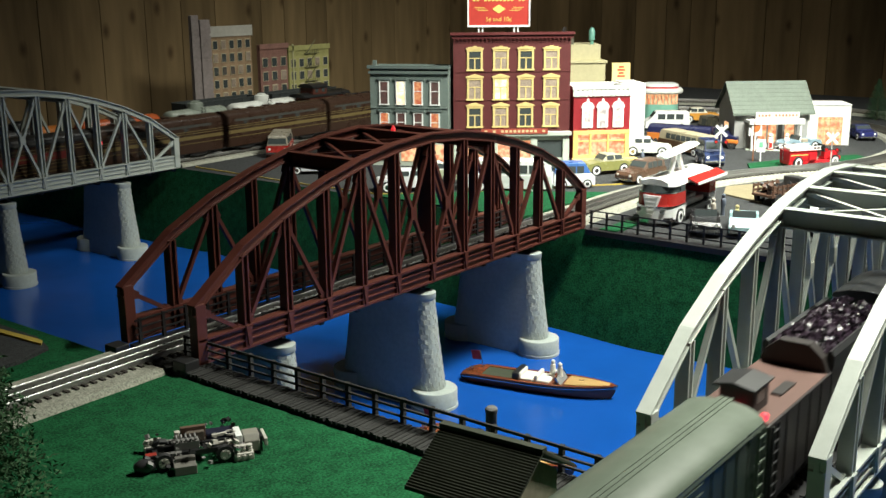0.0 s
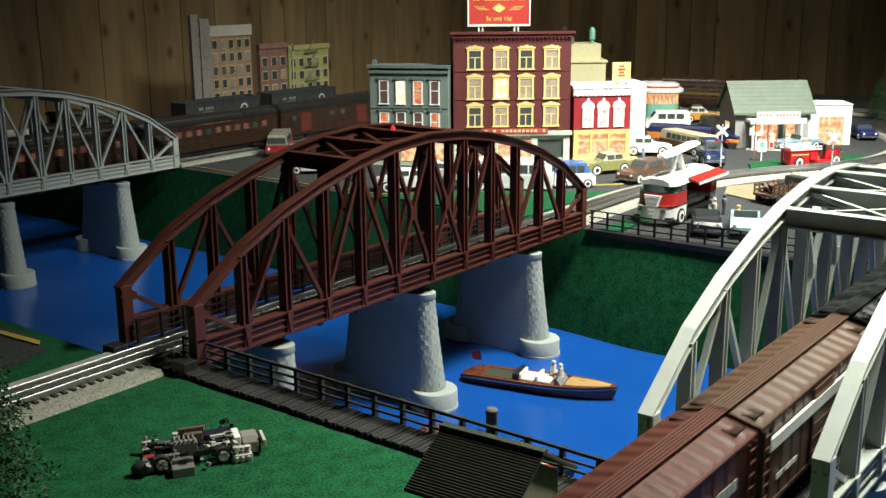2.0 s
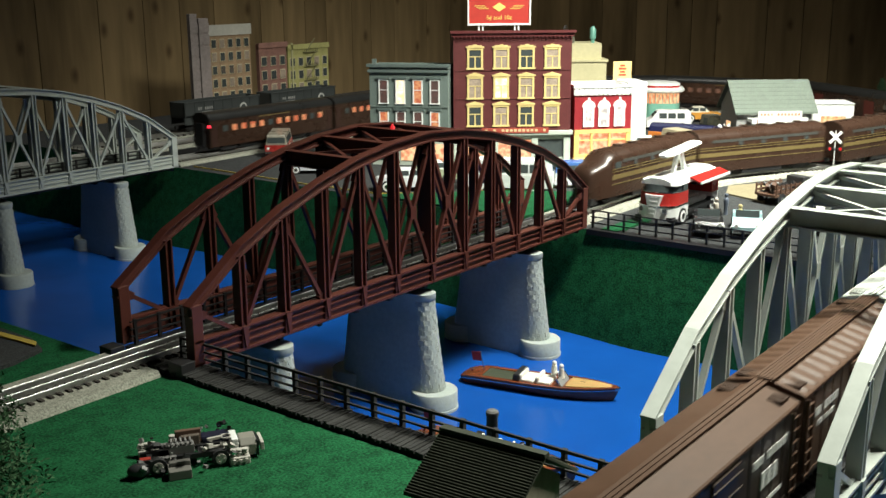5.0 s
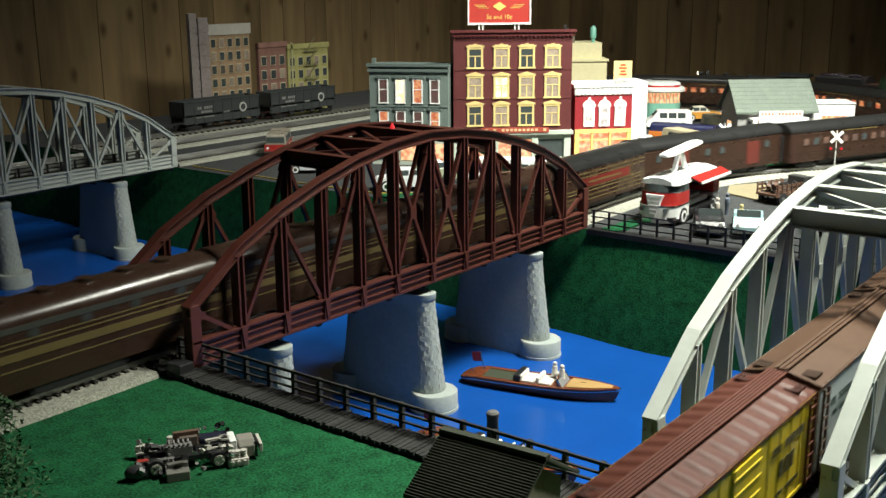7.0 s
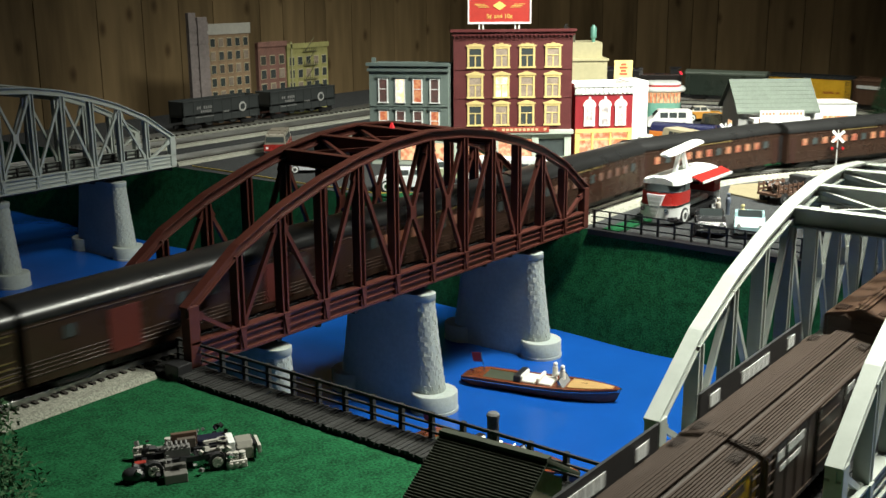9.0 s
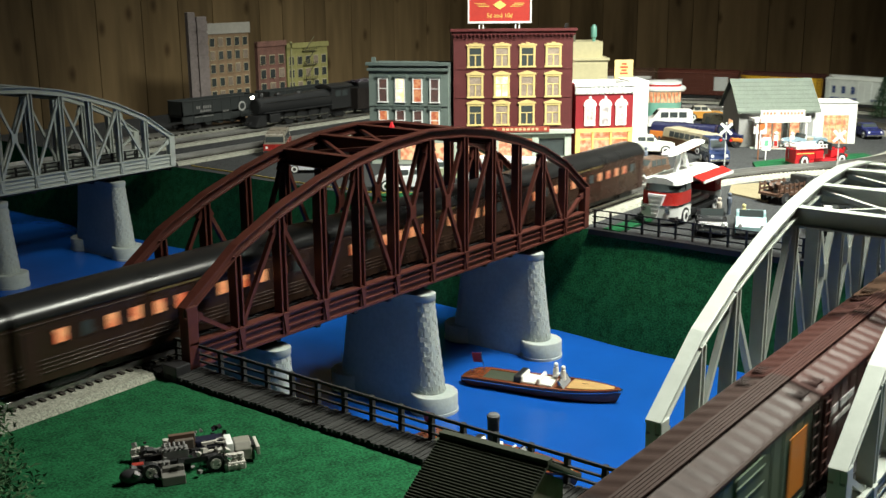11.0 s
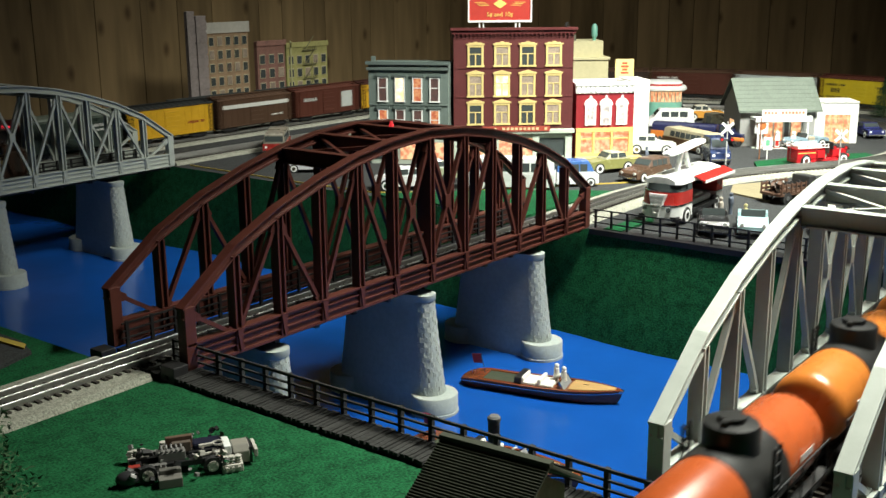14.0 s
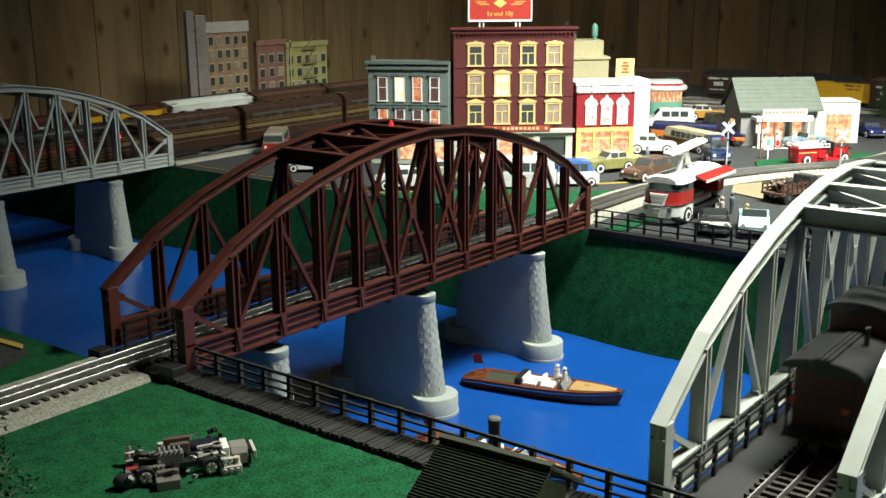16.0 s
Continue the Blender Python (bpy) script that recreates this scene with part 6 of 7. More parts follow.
def cream_block():
    root = thing("cream_building", "cream stepped building with a green rooftop tank", "building", facing((1.66, 0.69), (1.80, 0.52)))
    cm = material("cream_wall", (0.52, 0.47, 0.28), 0.65, 0, 0.1, 120, 0.1)
    walls("block", root, 0.20, 0.178, 0.12, cm, ROOFGREY)
    bm = B()
    box(bm, -0.004, 0.204, -0.004, 0.124, 0.176, 0.182)
    part("cornice", bm, cm, root, bevel=0.0005)
    bm = B()
    box(bm, 0.02, 0.188, 0.01, 0.11, 0.182, 0.222)
    part("upper_storey", bm, cm, root, bevel=0.0005)
    bm = B()
    box(bm, 0.04, 0.12, 0.02, 0.08, 0.222, 0.238)
    part("roof_hut", bm, paint((0.10, 0.10, 0.07), 0.8), root)
    bm = B()
    loft(bm, [[(0.168 + 0.008 * k * math.cos(a * math.tau / 14), 0.03 + 0.008 * k * math.sin(a * math.tau / 14), z) for a in range(14)] for k, z in ((0.6, 0.222), (0.6, 0.232), (1, 0.233), (1, 0.256), (0.4, 0.264))])
    part("roof_tank", bm, paint((0.14, 0.34, 0.27), 0.4), root, "pale green rooftop tank", smooth=True)
    return root


cream_block()


def drive_in_sign():
    root = thing("shop_sign", "cream upright sign with red lettering on a roof", "sign", facing((1.512, 0.366), (1.542, 0.333)))
    boxpart("board", CREAMTRIM, root, (0, 0.042, 0, 0.005, 0.158, 0.200), bevel=0.0006)
    for k, z in enumerate((0.191, 0.184, 0.177, 0.170)):
        boxpart("lettering_bar", paint((0.45, 0.05, 0.02), 0.5), root, (0.015 - 0.003 * (k % 2), 0.027 + 0.003 * (k % 2), -0.0006, -0.0001, z - 0.0022, z + 0.0022))
    boxpart("post", PALEGREEN, root, (0.018, 0.024, 0.001, 0.004, 0.0, 0.158))
    return root


drive_in_sign()


def diner():
    root = thing("diner", "round-ended white and mint diner with lit windows", "diner", pose(2.09, 0.528, GZ, 0, 0, -57) @ Matrix.Diagonal((0.60, 0.9, 1.36, 1)))
    mint = paint((0.20, 0.46, 0.36), 0.4)

    def ring(k, z):
        return stadium(0, -0.085 * 1 - 0.0 + (1 - k) * 0.04, 0.085 - (1 - k) * 0.04, 0.045 * k, z, 12)

    def turned(rs):
        return [[(y, -x, z) for x, y, z in r] for r in rs]
    for name, mat, rs in (("base", mint, ((1, 0), (1, 0.034))), ("glazing", SHOPGLOW, ((0.94, 0.0341), (0.94, 0.056))), ("canopy", WHITE, ((1.35, 0.0561), (1.5, 0.0585), (1.5, 0.0625), (1.3, 0.066))), ("red_trim", paint((0.5, 0.03, 0.03), 0.4), ((0.95, 0.0661), (0.95, 0.070))), ("roof", WHITE, ((1.0, 0.0701), (0.96, 0.0735), (0.6, 0.0760)))):
        bm = B()
        loft(bm, turned([ring(*r) for r in rs]))
        part(name, bm, mat, root, smooth=True)
    for k in range(9):
        x = -0.065 + k * 0.016
        boxpart("mullion", mint, root, (x - 0.001, x + 0.001, -0.0447, -0.0428, 0.0341, 0.056))
    return root


diner()


def filling_station():
    root = thing("filling_station", "white filling station with grey-green gabled roof and lit windows", "filling station", facing((1.704, 0.147), (1.817, 0.012)))
    w, d, h = 0.176, 0.125, 0.088
    wall = material("station_wall", (0.62, 0.62, 0.58), 0.7, 0, 0.08, 120, 0.1)
    greyw = material("station_side", (0.26, 0.26, 0.25), 0.8, 0, 0.12, 150, 0.1)
    bm = B()
    extrude(bm, [(0, 0), (d, 0), (d, h), (d * 0.5, 0.140), (0, h)], 0, 0.004, "x")
    part("gable_wall", bm, greyw, root)
    bm = B()
    extrude(bm, [(0, 0), (d, 0), (d, h), (d * 0.5, 0.140), (0, h)], w - 0.004, w, "x")
    part("gable_wall", bm, wall, root)
    boxpart("front_wall", greyw, root, (0.004, w - 0.004, 0, 0.004, 0, h - 0.002))
    boxpart("back_wall", wall, root, (0.004, w - 0.004, d - 0.004, d, 0, h - 0.002))
    for a, b in (((-0.012, h - 0.010), (d * 0.5, 0.146)), ((d * 0.5, 0.146), (d + 0.012, h - 0.010))):
        bm = B()
        extrude(bm, [a, b, (b[0], b[1] + 0.003), (a[0], a[1] + 0.003)], -0.008, w + 0.008, "x")
        slope = part("roof_slope", bm, ROOFGREY, root)
        n = 8
        for k in range(n):
            u, v = k / n, (k + 1) / n
            p = (a[0] + (b[0] - a[0]) * u, a[1] + (b[1] - a[1]) * u + 0.0033)
            q = (a[0] + (b[0] - a[0]) * v, a[1] + (b[1] - a[1]) * v + 0.0033)
            lo = p if a[1] < b[1] else q
            hi = q if a[1] < b[1] else p
            bm = B()
            extrude(bm, [lo, hi, (hi[0], hi[1] + 0.0004), (lo[0], lo[1] + 0.0012)], -0.008, w + 0.008, "x")
            part("shingle_course", bm, ROOFGREY, slope)
    boxpart("side_window", SHOPGLOW, root, (-0.001, -0.0001, 0.045, 0.075, 0.025, 0.055))
    boxpart("window", SHOPGLOW, root, (0.055, 0.098, -0.001, -0.0001, 0.012, 0.058))
    boxpart("window", SHOPGLOW, root, (0.118, 0.140, -0.001, -0.0001, 0.008, 0.058))
    for x in (0.052, 0.075, 0.0985, 0.112, 0.141):
        boxpart("window_bar", WHITE, root, (x, x + 0.003, -0.003, -0.0011, 0.0, 0.062))
    bm = B()
    box(bm, 0.022, 0.150, -0.040, -0.0002, 0.062, 0.069)
    box(bm, 0.022, 0.150, -0.0415, -0.040, 0.060, 0.073)
    part("canopy", bm, WHITE, root, bevel=0.0005)
    sign = boxpart("canopy_sign", CREAM, root, (0.036, 0.136, -0.040, -0.036, 0.0735, 0.0875), "white sign board with faint red lettering")
    for k in range(12):
        if k == 4:
            continue
        x = 0.043 + k * 0.0078
        boxpart("lettering_bar", paint((0.5, 0.2, 0.12), 0.5), sign, (x - 0.0024, x + 0.0024, -0.0406, -0.0401, 0.078, 0.0835))
    for x in (0.030, 0.142):
        boxpart("canopy_post", WHITE, root, (x - 0.002, x + 0.002, -0.039, -0.035, 0.0, 0.062))
    return root


filling_station()


def garage():
    root = thing("garage", "white flat-roofed garage with a lit glazed door", "garage", facing((1.845, 0.036), (1.905, -0.054)))
    w, h = 0.108, 0.094
    wall = material("garage_wall", (0.72, 0.72, 0.69), 0.6, 0, 0.06, 120, 0.1)
    bm = B()
    box(bm, 0, 0.034, 0, 0.004, 0, h)
    box(bm, 0.090, w, 0, 0.004, 0, h)
    box(bm, 0.034, 0.090, 0, 0.004, 0.066, h)
    part("front_wall", bm, wall, root)
    boxpart("back_wall", wall, root, (0, w, 0.08, 0.084, 0, h))
    boxpart("side_wall", wall, root, (0, 0.004, 0.004, 0.08, 0, h))
    boxpart("side_wall", wall, root, (w - 0.004, w, 0.004, 0.08, 0, h))
    boxpart("roof", wall, root, (-0.001, w + 0.001, -0.002, 0.085, h, h + 0.002))
    door = boxpart("glazed_door", SHOPGLOW, root, (0.034, 0.090, 0.0015, 0.0025, 0, 0.066), "glowing glazed folding door")
    for k in range(5):
        x = 0.034 + k * 0.014
        boxpart("door_bar", CREAMTRIM, door, (x - 0.0006, x + 0.0006, 0.0, 0.0014, 0, 0.066))
    for k in range(4):
        z = 0.006 + k * 0.018
        boxpart("door_bar", CREAMTRIM, door, (0.034, 0.090, 0.0002, 0.0013, z, z + 0.0012))
    return root


garage()


def flat_front(name, x0, x1, z1, mat, cols, rows, label, skip=()):
    """A shallow building front standing against the wall."""
    root = thing("flat_building", label, "building front", pose(x0, 1.42, GZ), "building fronts")
    w = x1 - x0
    boxpart("wall", mat, root, (0, w, 0, 0.012, 0, z1))
    boxpart("cornice", paint((0.45, 0.43, 0.38), 0.7) if cols == 5 and rows == 6 else mat, root, (-0.003, w + 0.003, -0.004, -0.0002, z1 - (0.026 if rows == 6 else 0.012), z1 + 0.002))
    for r in range(rows):
        for c in range(cols):
            x = w * (c + 0.5) / cols
            z = 0.030 + (z1 - 0.06) * (r + 0.5) / rows
            hh = (z1 - 0.06) / rows * 0.30
            ww = w / cols * 0.25
            win = boxpart("window", paint((0.50, 0.44, 0.30), 0.7), root, (x - ww - 0.0015, x + ww + 0.0015, -0.0016, -0.0002, z - hh - 0.0015, z + hh + 0.002))
            boxpart("pane", GLASS if (r * 3 + c * 5) % 4 else CURTAIN_DIM, win, (x - ww, x + ww, -0.0022, -0.0017, z - hh, z + hh))
    return root


BRICKTAN = material("tan_brick", (0.33, 0.22, 0.13), 0.8, 0, 0.35, 260, 0.3)
BRICKPINK = material("faded_red_brick", (0.24, 0.12, 0.095), 0.8, 0, 0.35, 260, 0.3)
OLIVE = material("olive_yellow_front", (0.34, 0.32, 0.12), 0.8, 0, 0.25, 200, 0.2)
LILAC = material("grey_lilac_column", (0.26, 0.22, 0.21), 0.8, 0, 0.25, 120, 0.3)
flat_front("tan", 1.243, 1.387, 0.268, BRICKTAN, 5, 6, "tan brick tenement front against the wall")
flat_front("pink", 1.418, 1.523, 0.213, BRICKPINK, 3, 4, "faded red brick house front against the wall")
olive = flat_front("olive", 1.529, 1.694, 0.203, OLIVE, 5, 4, "olive yellow house front with fire escape")
bm = B()
for z in (0.06, 0.10, 0.14, 0.18):
    box(bm, 0.06, 0.115, -0.008, -0.003, z, z + 0.0015)
    for k in range(8):
        box(bm, 0.0605 + k * 0.0075, 0.0615 + k * 0.0075, -0.008, -0.007, z, z + 0.012)
    beam(bm, (0.065, -0.006, z), (0.105, -0.006, z + 0.04), 0.002, 0.0015)
part("fire_escape", bm, paint((0.16, 0.15, 0.08), 0.6), olive)
boxpart("corner_pipe", paint((0.4, 0.38, 0.2), 0.6), olive, (0.012, 0.017, -0.004, -0.0005, 0, 0.21))
col = thing("flat_tower", "tall grey-lilac stone tower front against the wall", "building front", pose(1.183, 1.42, GZ))
for k, (x0, x1, z1) in enumerate(((0, 0.024, 0.300), (0.026, 0.058, 0.288))):
    boxpart("pilaster", LILAC, col, (x0, x1, -0.004 * k, 0.012, 0, z1), bevel=0.001)
    for j in range(9):
        boxpart("stone_course", LILAC, col, (x0 - 0.0008, x1 + 0.0008, -0.004 * k - 0.0012, -0.004 * k - 0.0001, 0.012 + j * 0.030, 0.036 + j * 0.030))

# ---------------------------------------------------------------- road vehicles (front towards +x)
PROFILES = {
    "sedan": ([(-0.5, 0.16), (-0.5, 0.34), (-0.47, 0.44), (-0.30, 0.50), (0.18, 0.50), (0.45, 0.45), (0.5, 0.36), (0.5, 0.16)], [(-0.34, 0.48), (-0.22, 0.74), (0.04, 0.76), (0.18, 0.50)]),
    "wagon": ([(-0.5, 0.16), (-0.5, 0.46), (-0.47, 0.52), (0.18, 0.52), (0.44, 0.46), (0.5, 0.36), (0.5, 0.16)], [(-0.48, 0.50), (-0.46, 0.82), (0.02, 0.84), (0.16, 0.52)]),
    "van": ([(-0.5, 0.12), (-0.5, 0.55), (0.40, 0.55), (0.5, 0.45), (0.5, 0.12)], [(-0.49, 0.54), (-0.48, 0.90), (-0.44, 0.94), (0.25, 0.94), (0.40, 0.55)]),
    "bus": ([(-0.5, 0.12), (-0.5, 0.50), (0.5, 0.50), (0.5, 0.12)], [(-0.498, 0.49), (-0.49, 0.84), (-0.46, 0.90), (0.44, 0.90), (0.48, 0.84), (0.498, 0.49)]),
    "pickup": ([(-0.5, 0.18), (-0.5, 0.50), (0.10, 0.50), (0.45, 0.50), (0.5, 0.36), (0.5, 0.18)], [(-0.12, 0.49), (-0.10, 0.82), (0.10, 0.82), (0.18, 0.50)]),
    "open": ([(-0.5, 0.16), (-0.5, 0.36), (-0.45, 0.46), (-0.18, 0.48), (-0.16, 0.36), (0.10, 0.36), (0.12, 0.48), (0.45, 0.44), (0.5, 0.34), (0.5, 0.16)], None),
}
bm = B()
tube(bm, (0, -0.5, 0), (0, 0.5, 0), 1.0, n=16)
TYRE = mesh_of("tyre", bm, RUBBER)
bm = B()
tube(bm, (0, -0.56, 0), (0, 0.56, 0), 0.72, n=14)
SIDEWALL = mesh_of("whitewall", bm, WHITE)
bm = B()
tube(bm, (0, -0.62, 0), (0, 0.62, 0), 0.42, n=10)
HUB = mesh_of("hub_cap", bm, CHROME)


def auto(label, x, y, turn, kind, color, roof=None, length=0.11, width=0.042, tall=None, category="car", whitewall=True):
    root = thing("toy_" + ("bus" if kind == "bus" else "van" if kind == "van" else "car"), label, category, pose(x, y, GZ, 0, 0, turn), "town vehicles")
    k = length
    hgt = tall or length * (0.52 if kind not in ("bus", "van") else 0.42)
    low, up = PROFILES[kind]
    cm = paint(color, 0.25)
    rm = paint(roof or color, 0.3)
    w = width / 2
    bm = B()
    pts = [(px * k, pz * hgt) for px, pz in low]
    loft(bm, [[(a, yy, b) for a, b in pts] for yy in (-w, -w * 0.985, w * 0.985, w)])
    part("body", bm, cm, root, bevel=0.0016)
    if up:
        pts = [(px * k, pz * hgt) for px, pz in up]
        bm = B()
        loft(bm, [[(a, yy * (1.0 if b < hgt * 0.6 else 0.86), b) for a, b in pts] for yy in (-w * 0.94, w * 0.94)])
        part("cabin", bm, rm, root, bevel=0.0015)
        x0, x1 = up[0][0] * k, up[-1][0] * k
        z0, z1 = hgt * (0.56 if kind != "bus" else 0.55), hgt * (0.72 if kind == "sedan" else 0.78 if kind != "van" else 0.82)
        n = {"sedan": 2, "wagon": 3, "van": 3, "bus": 6, "pickup": 1}[kind]
        for s in (-1, 1):
            for j in range(n):
                a = x0 + (x1 - x0) * (0.16 + 0.68 * j / n)
                b = x0 + (x1 - x0) * (0.16 + 0.68 * (j + 0.84) / n)
                bm = B()
                lo, hi = s * w * 0.945, s * w * 0.875
                v = [bm.verts.new(p) for p in ((a, lo, z0), (b, lo, z0), (b, hi, z1), (a, hi, z1), (a, lo * 0.9, z0), (b, lo * 0.9, z0), (b, hi * 0.9, z1), (a, hi * 0.9, z1))]
                for f in ((0, 1, 2, 3), (7, 6, 5, 4), (0, 4, 5, 1), (1, 5, 6, 2), (2, 6, 7, 3), (3, 7, 4, 0)):
                    bm.faces.new([v[i] for i in f])
                part("side_window", bm, GLASS, root)
        for (pa, pb), nm, e in (((up[-2], up[-1]), "windshield", 1), ((up[1], up[0]), "rear_window", -1)):
            a = Vector((pb[0] * k + (pa[0] - pb[0]) * k * 0.25, 0, pb[1] * hgt + (pa[1] - pb[1]) * hgt * 0.25))
            b = Vector((pb[0] * k + (pa[0] - pb[0]) * k * 0.85, 0, pb[1] * hgt + (pa[1] - pb[1]) * hgt * 0.85))
            off = Vector((e * 0.0007, 0, 0.0004))
            bm = B()
            v = [bm.verts.new(p + off + Vector((0, yy, 0))) for p in (a, b) for yy in (-w * 0.78, w * 0.78)] + [bm.verts.new(p - off + Vector((0, yy, 0))) for p in (a, b) for yy in (-w * 0.78, w * 0.78)]
            for f in ((0, 1, 3, 2), (6, 7, 5, 4), (0, 4, 5, 1), (2, 3, 7, 6), (0, 2, 6, 4), (1, 5, 7, 3)):
                bm.faces.new([v[i] for i in f])
            part(nm, bm, GLASS, root)
    else:
        boxpart("seat", paint((0.35, 0.30, 0.22), 0.7), root, (-0.14 * k, 0.02 * k, -w * 0.75, w * 0.75, hgt * 0.36, hgt * 0.50), bevel=0.001)
        bm = B()
        extrude(bm, [(0.12 * k, hgt * 0.48), (0.135 * k, hgt * 0.48), (0.09 * k, hgt * 0.66), (0.08 * k, hgt * 0.66)], -w * 0.8, w * 0.8, "y")
        part("windshield", bm, GLASS, root)
    rr = hgt * (0.2 if kind not in ("bus", "van") else 0.17)
    for px in (-0.30, 0.31):
        for s in (-1, 1):
            tm = pose(px * k, s * (w - 0.003), rr) @ Matrix.Diagonal((rr, 0.0075, rr, 1))
            ty = shared("tyre", TYRE, root, tm)
            if whitewall:
                shared("whitewall", SIDEWALL, ty, Matrix.Identity(4))
            shared("hub_cap", HUB, ty, Matrix.Identity(4))
    for e in (-1, 1):
        a = e * k * 0.5
        boxpart("bumper", CHROME, root, (min(a, a + e * 0.003), max(a, a + e * 0.003), -w * 0.95, w * 0.95, hgt * 0.17, hgt * 0.25), bevel=0.0006)
    for s in (-1, 1):
        bm = B()
        tube(bm, (k * 0.49, s * w * 0.7, hgt * 0.37), (k * 0.503, s * w * 0.7, hgt * 0.37), hgt * 0.055, n=10)
        part("headlight", bm, WHITE, root)
    return root


STREET = -50
auto("white tour coach with dark windows", 0.975, 0.285, 118, "bus", (0.70, 0.71, 0.70), None, 0.165, 0.048, 0.066, "bus")
auto("white camper van with a blue roof", 1.075, 0.205, -48, "van", (0.66, 0.69, 0.70), (0.05, 0.13, 0.36), 0.078, 0.04, 0.052, "van")
auto("white sedan parked on the road", 0.860, 0.445, 136, "sedan", (0.68, 0.69, 0.70), None, 0.105, 0.042)
auto("pale green sedan beside a white coach", 0.945, 0.45, 140, "sedan", (0.30, 0.34, 0.22), (0.65, 0.66, 0.6), 0.11, 0.042)
auto("white and chrome roadster on the road", 0.895, 0.722, 130, "open", (0.55, 0.57, 0.60), None, 0.085, 0.04)
auto("red bus with a weathered tan roof", 1.035, 0.955, -140, "bus", (0.30, 0.025, 0.02), (0.23, 0.21, 0.17), 0.125, 0.05, 0.056, "bus")
auto("brown wood-sided delivery wagon", 1.205, 0.128, 170, "wagon", (0.085, 0.048, 0.030), (0.11, 0.07, 0.05), 0.108, 0.043, 0.05)
auto("chartreuse green sedan before the shop", 1.242, 0.228, 150, "sedan", (0.20, 0.20, 0.07), (0.40, 0.38, 0.26), 0.105, 0.042)
auto("cream sedan parked beside the corner shop", 1.50, 0.265, -62, "sedan", (0.62, 0.64, 0.56), None, 0.105, 0.042)
auto("tan-roofed brown bus on the town street", 1.585, 0.205, -118, "bus", (0.11, 0.06, 0.03), (0.46, 0.40, 0.27), 0.165, 0.048, 0.052, "bus")
auto("dark blue van facing the crossing", 1.460, 0.098, -140, "van", (0.02, 0.035, 0.10), (0.022, 0.035, 0.09), 0.075, 0.042, 0.058, "van")
auto("white panel van beside the street", 1.915, 0.42, 124, "van", (0.72, 0.72, 0.70), None, 0.115, 0.046, 0.052, "van")
auto("orange and white car by the diner", 2.10, 0.41, -55, "sedan", (0.60, 0.28, 0.05), (0.66, 0.62, 0.5), 0.105, 0.042)
auto("black vintage car near the diner", 2.145, 0.55, 130, "wagon", (0.02, 0.025, 0.02), None, 0.10, 0.04)
auto("black delivery truck beside the filling station", 1.83, 0.245, -120, "van", (0.03, 0.03, 0.03), (0.08, 0.075, 0.06), 0.10, 0.042, 0.058, "truck")
auto("pale blue convertible at the filling station", 1.775, 0.02, 148, "open", (0.22, 0.32, 0.38), None, 0.098, 0.042)
auto("dark blue coupe beside the garage", 2.03, -0.045, -140, "sedan", (0.018, 0.022, 0.10), None, 0.088, 0.042)
auto("black convertible with cream trim by the fence", 0.878, -0.152, 206, "open", (0.02, 0.02, 0.022), None, 0.105, 0.042)
auto("pale turquoise convertible by the fence", 0.902, -0.205, 202, "open", (0.42, 0.62, 0.66), None, 0.105, 0.044)
auto("white car on the far bank", 0.985, -0.285, 20, "sedan", (0.68, 0.69, 0.68), None, 0.1, 0.042)
auto("navy blue sedan behind the white car", 1.075, -0.33, 30, "sedan", (0.03, 0.05, 0.12), None, 0.1, 0.042)


def tanker():
    root = thing("tanker_truck", "orange and dark blue toy tanker truck", "truck", pose(1.700, 0.245, GZ, 0, 0, -84), "town vehicles")
    org, blu = paint((0.52, 0.16, 0.03), 0.3), paint((0.012, 0.014, 0.05), 0.3)
    boxpart("chassis", BLACK, root, (-0.105, 0.10, -0.016, 0.016, 0.008, 0.014))
    bm = B()
    extrude(bm, [(-0.02, 0.014), (0.02, 0.014), (0.0215, 0.026), (0.018, 0.040), (0.009, 0.046), (-0.009, 0.046), (-0.018, 0.040), (-0.0215, 0.026)], -0.108, 0.045, "x")
    tank = part("tank", bm, blu, root, bevel=0.002)
    for s in (-1, 1):
        a, b = sorted((s * 0.0212, s * 0.0222))
        boxpart("brand_bar", WHITE, tank, (-0.055, -0.015, a, b, 0.030, 0.037))
    boxpart("skirt", org, root, (-0.109, 0.045, -0.0225, 0.0225, 0.010, 0.027), bevel=0.001)
    bm = B()
    extrude(bm, [(0.050, 0.012), (0.108, 0.012), (0.108, 0.028), (0.084, 0.032), (0.076, 0.048), (0.052, 0.048)], -0.019, 0.019, "y")
    cab = part("cab", bm, blu, root, bevel=0.002)
    boxpart("windshield", GLASS, cab, (0.0795, 0.0805, -0.015, 0.015, 0.035, 0.045))
    for s in (-1, 1):
        boxpart("side_window", GLASS, cab, (0.056, 0.072, *sorted((s * 0.019, s * 0.0196)), 0.034, 0.045))
        boxpart("fender", org, root, (0.082, 0.112, *sorted((s * 0.013, s * 0.0225)), 0.012, 0.022), bevel=0.003)
    for px in (-0.085, -0.06, 0.097):
        for s in (-1, 1):
            ty = shared("tyre", TYRE, root, pose(px, s * 0.018, 0.010) @ Matrix.Diagonal((0.010, 0.008, 0.010, 1)))
            shared("hub_cap", HUB, ty, Matrix.Identity(4))
    return root


tanker()


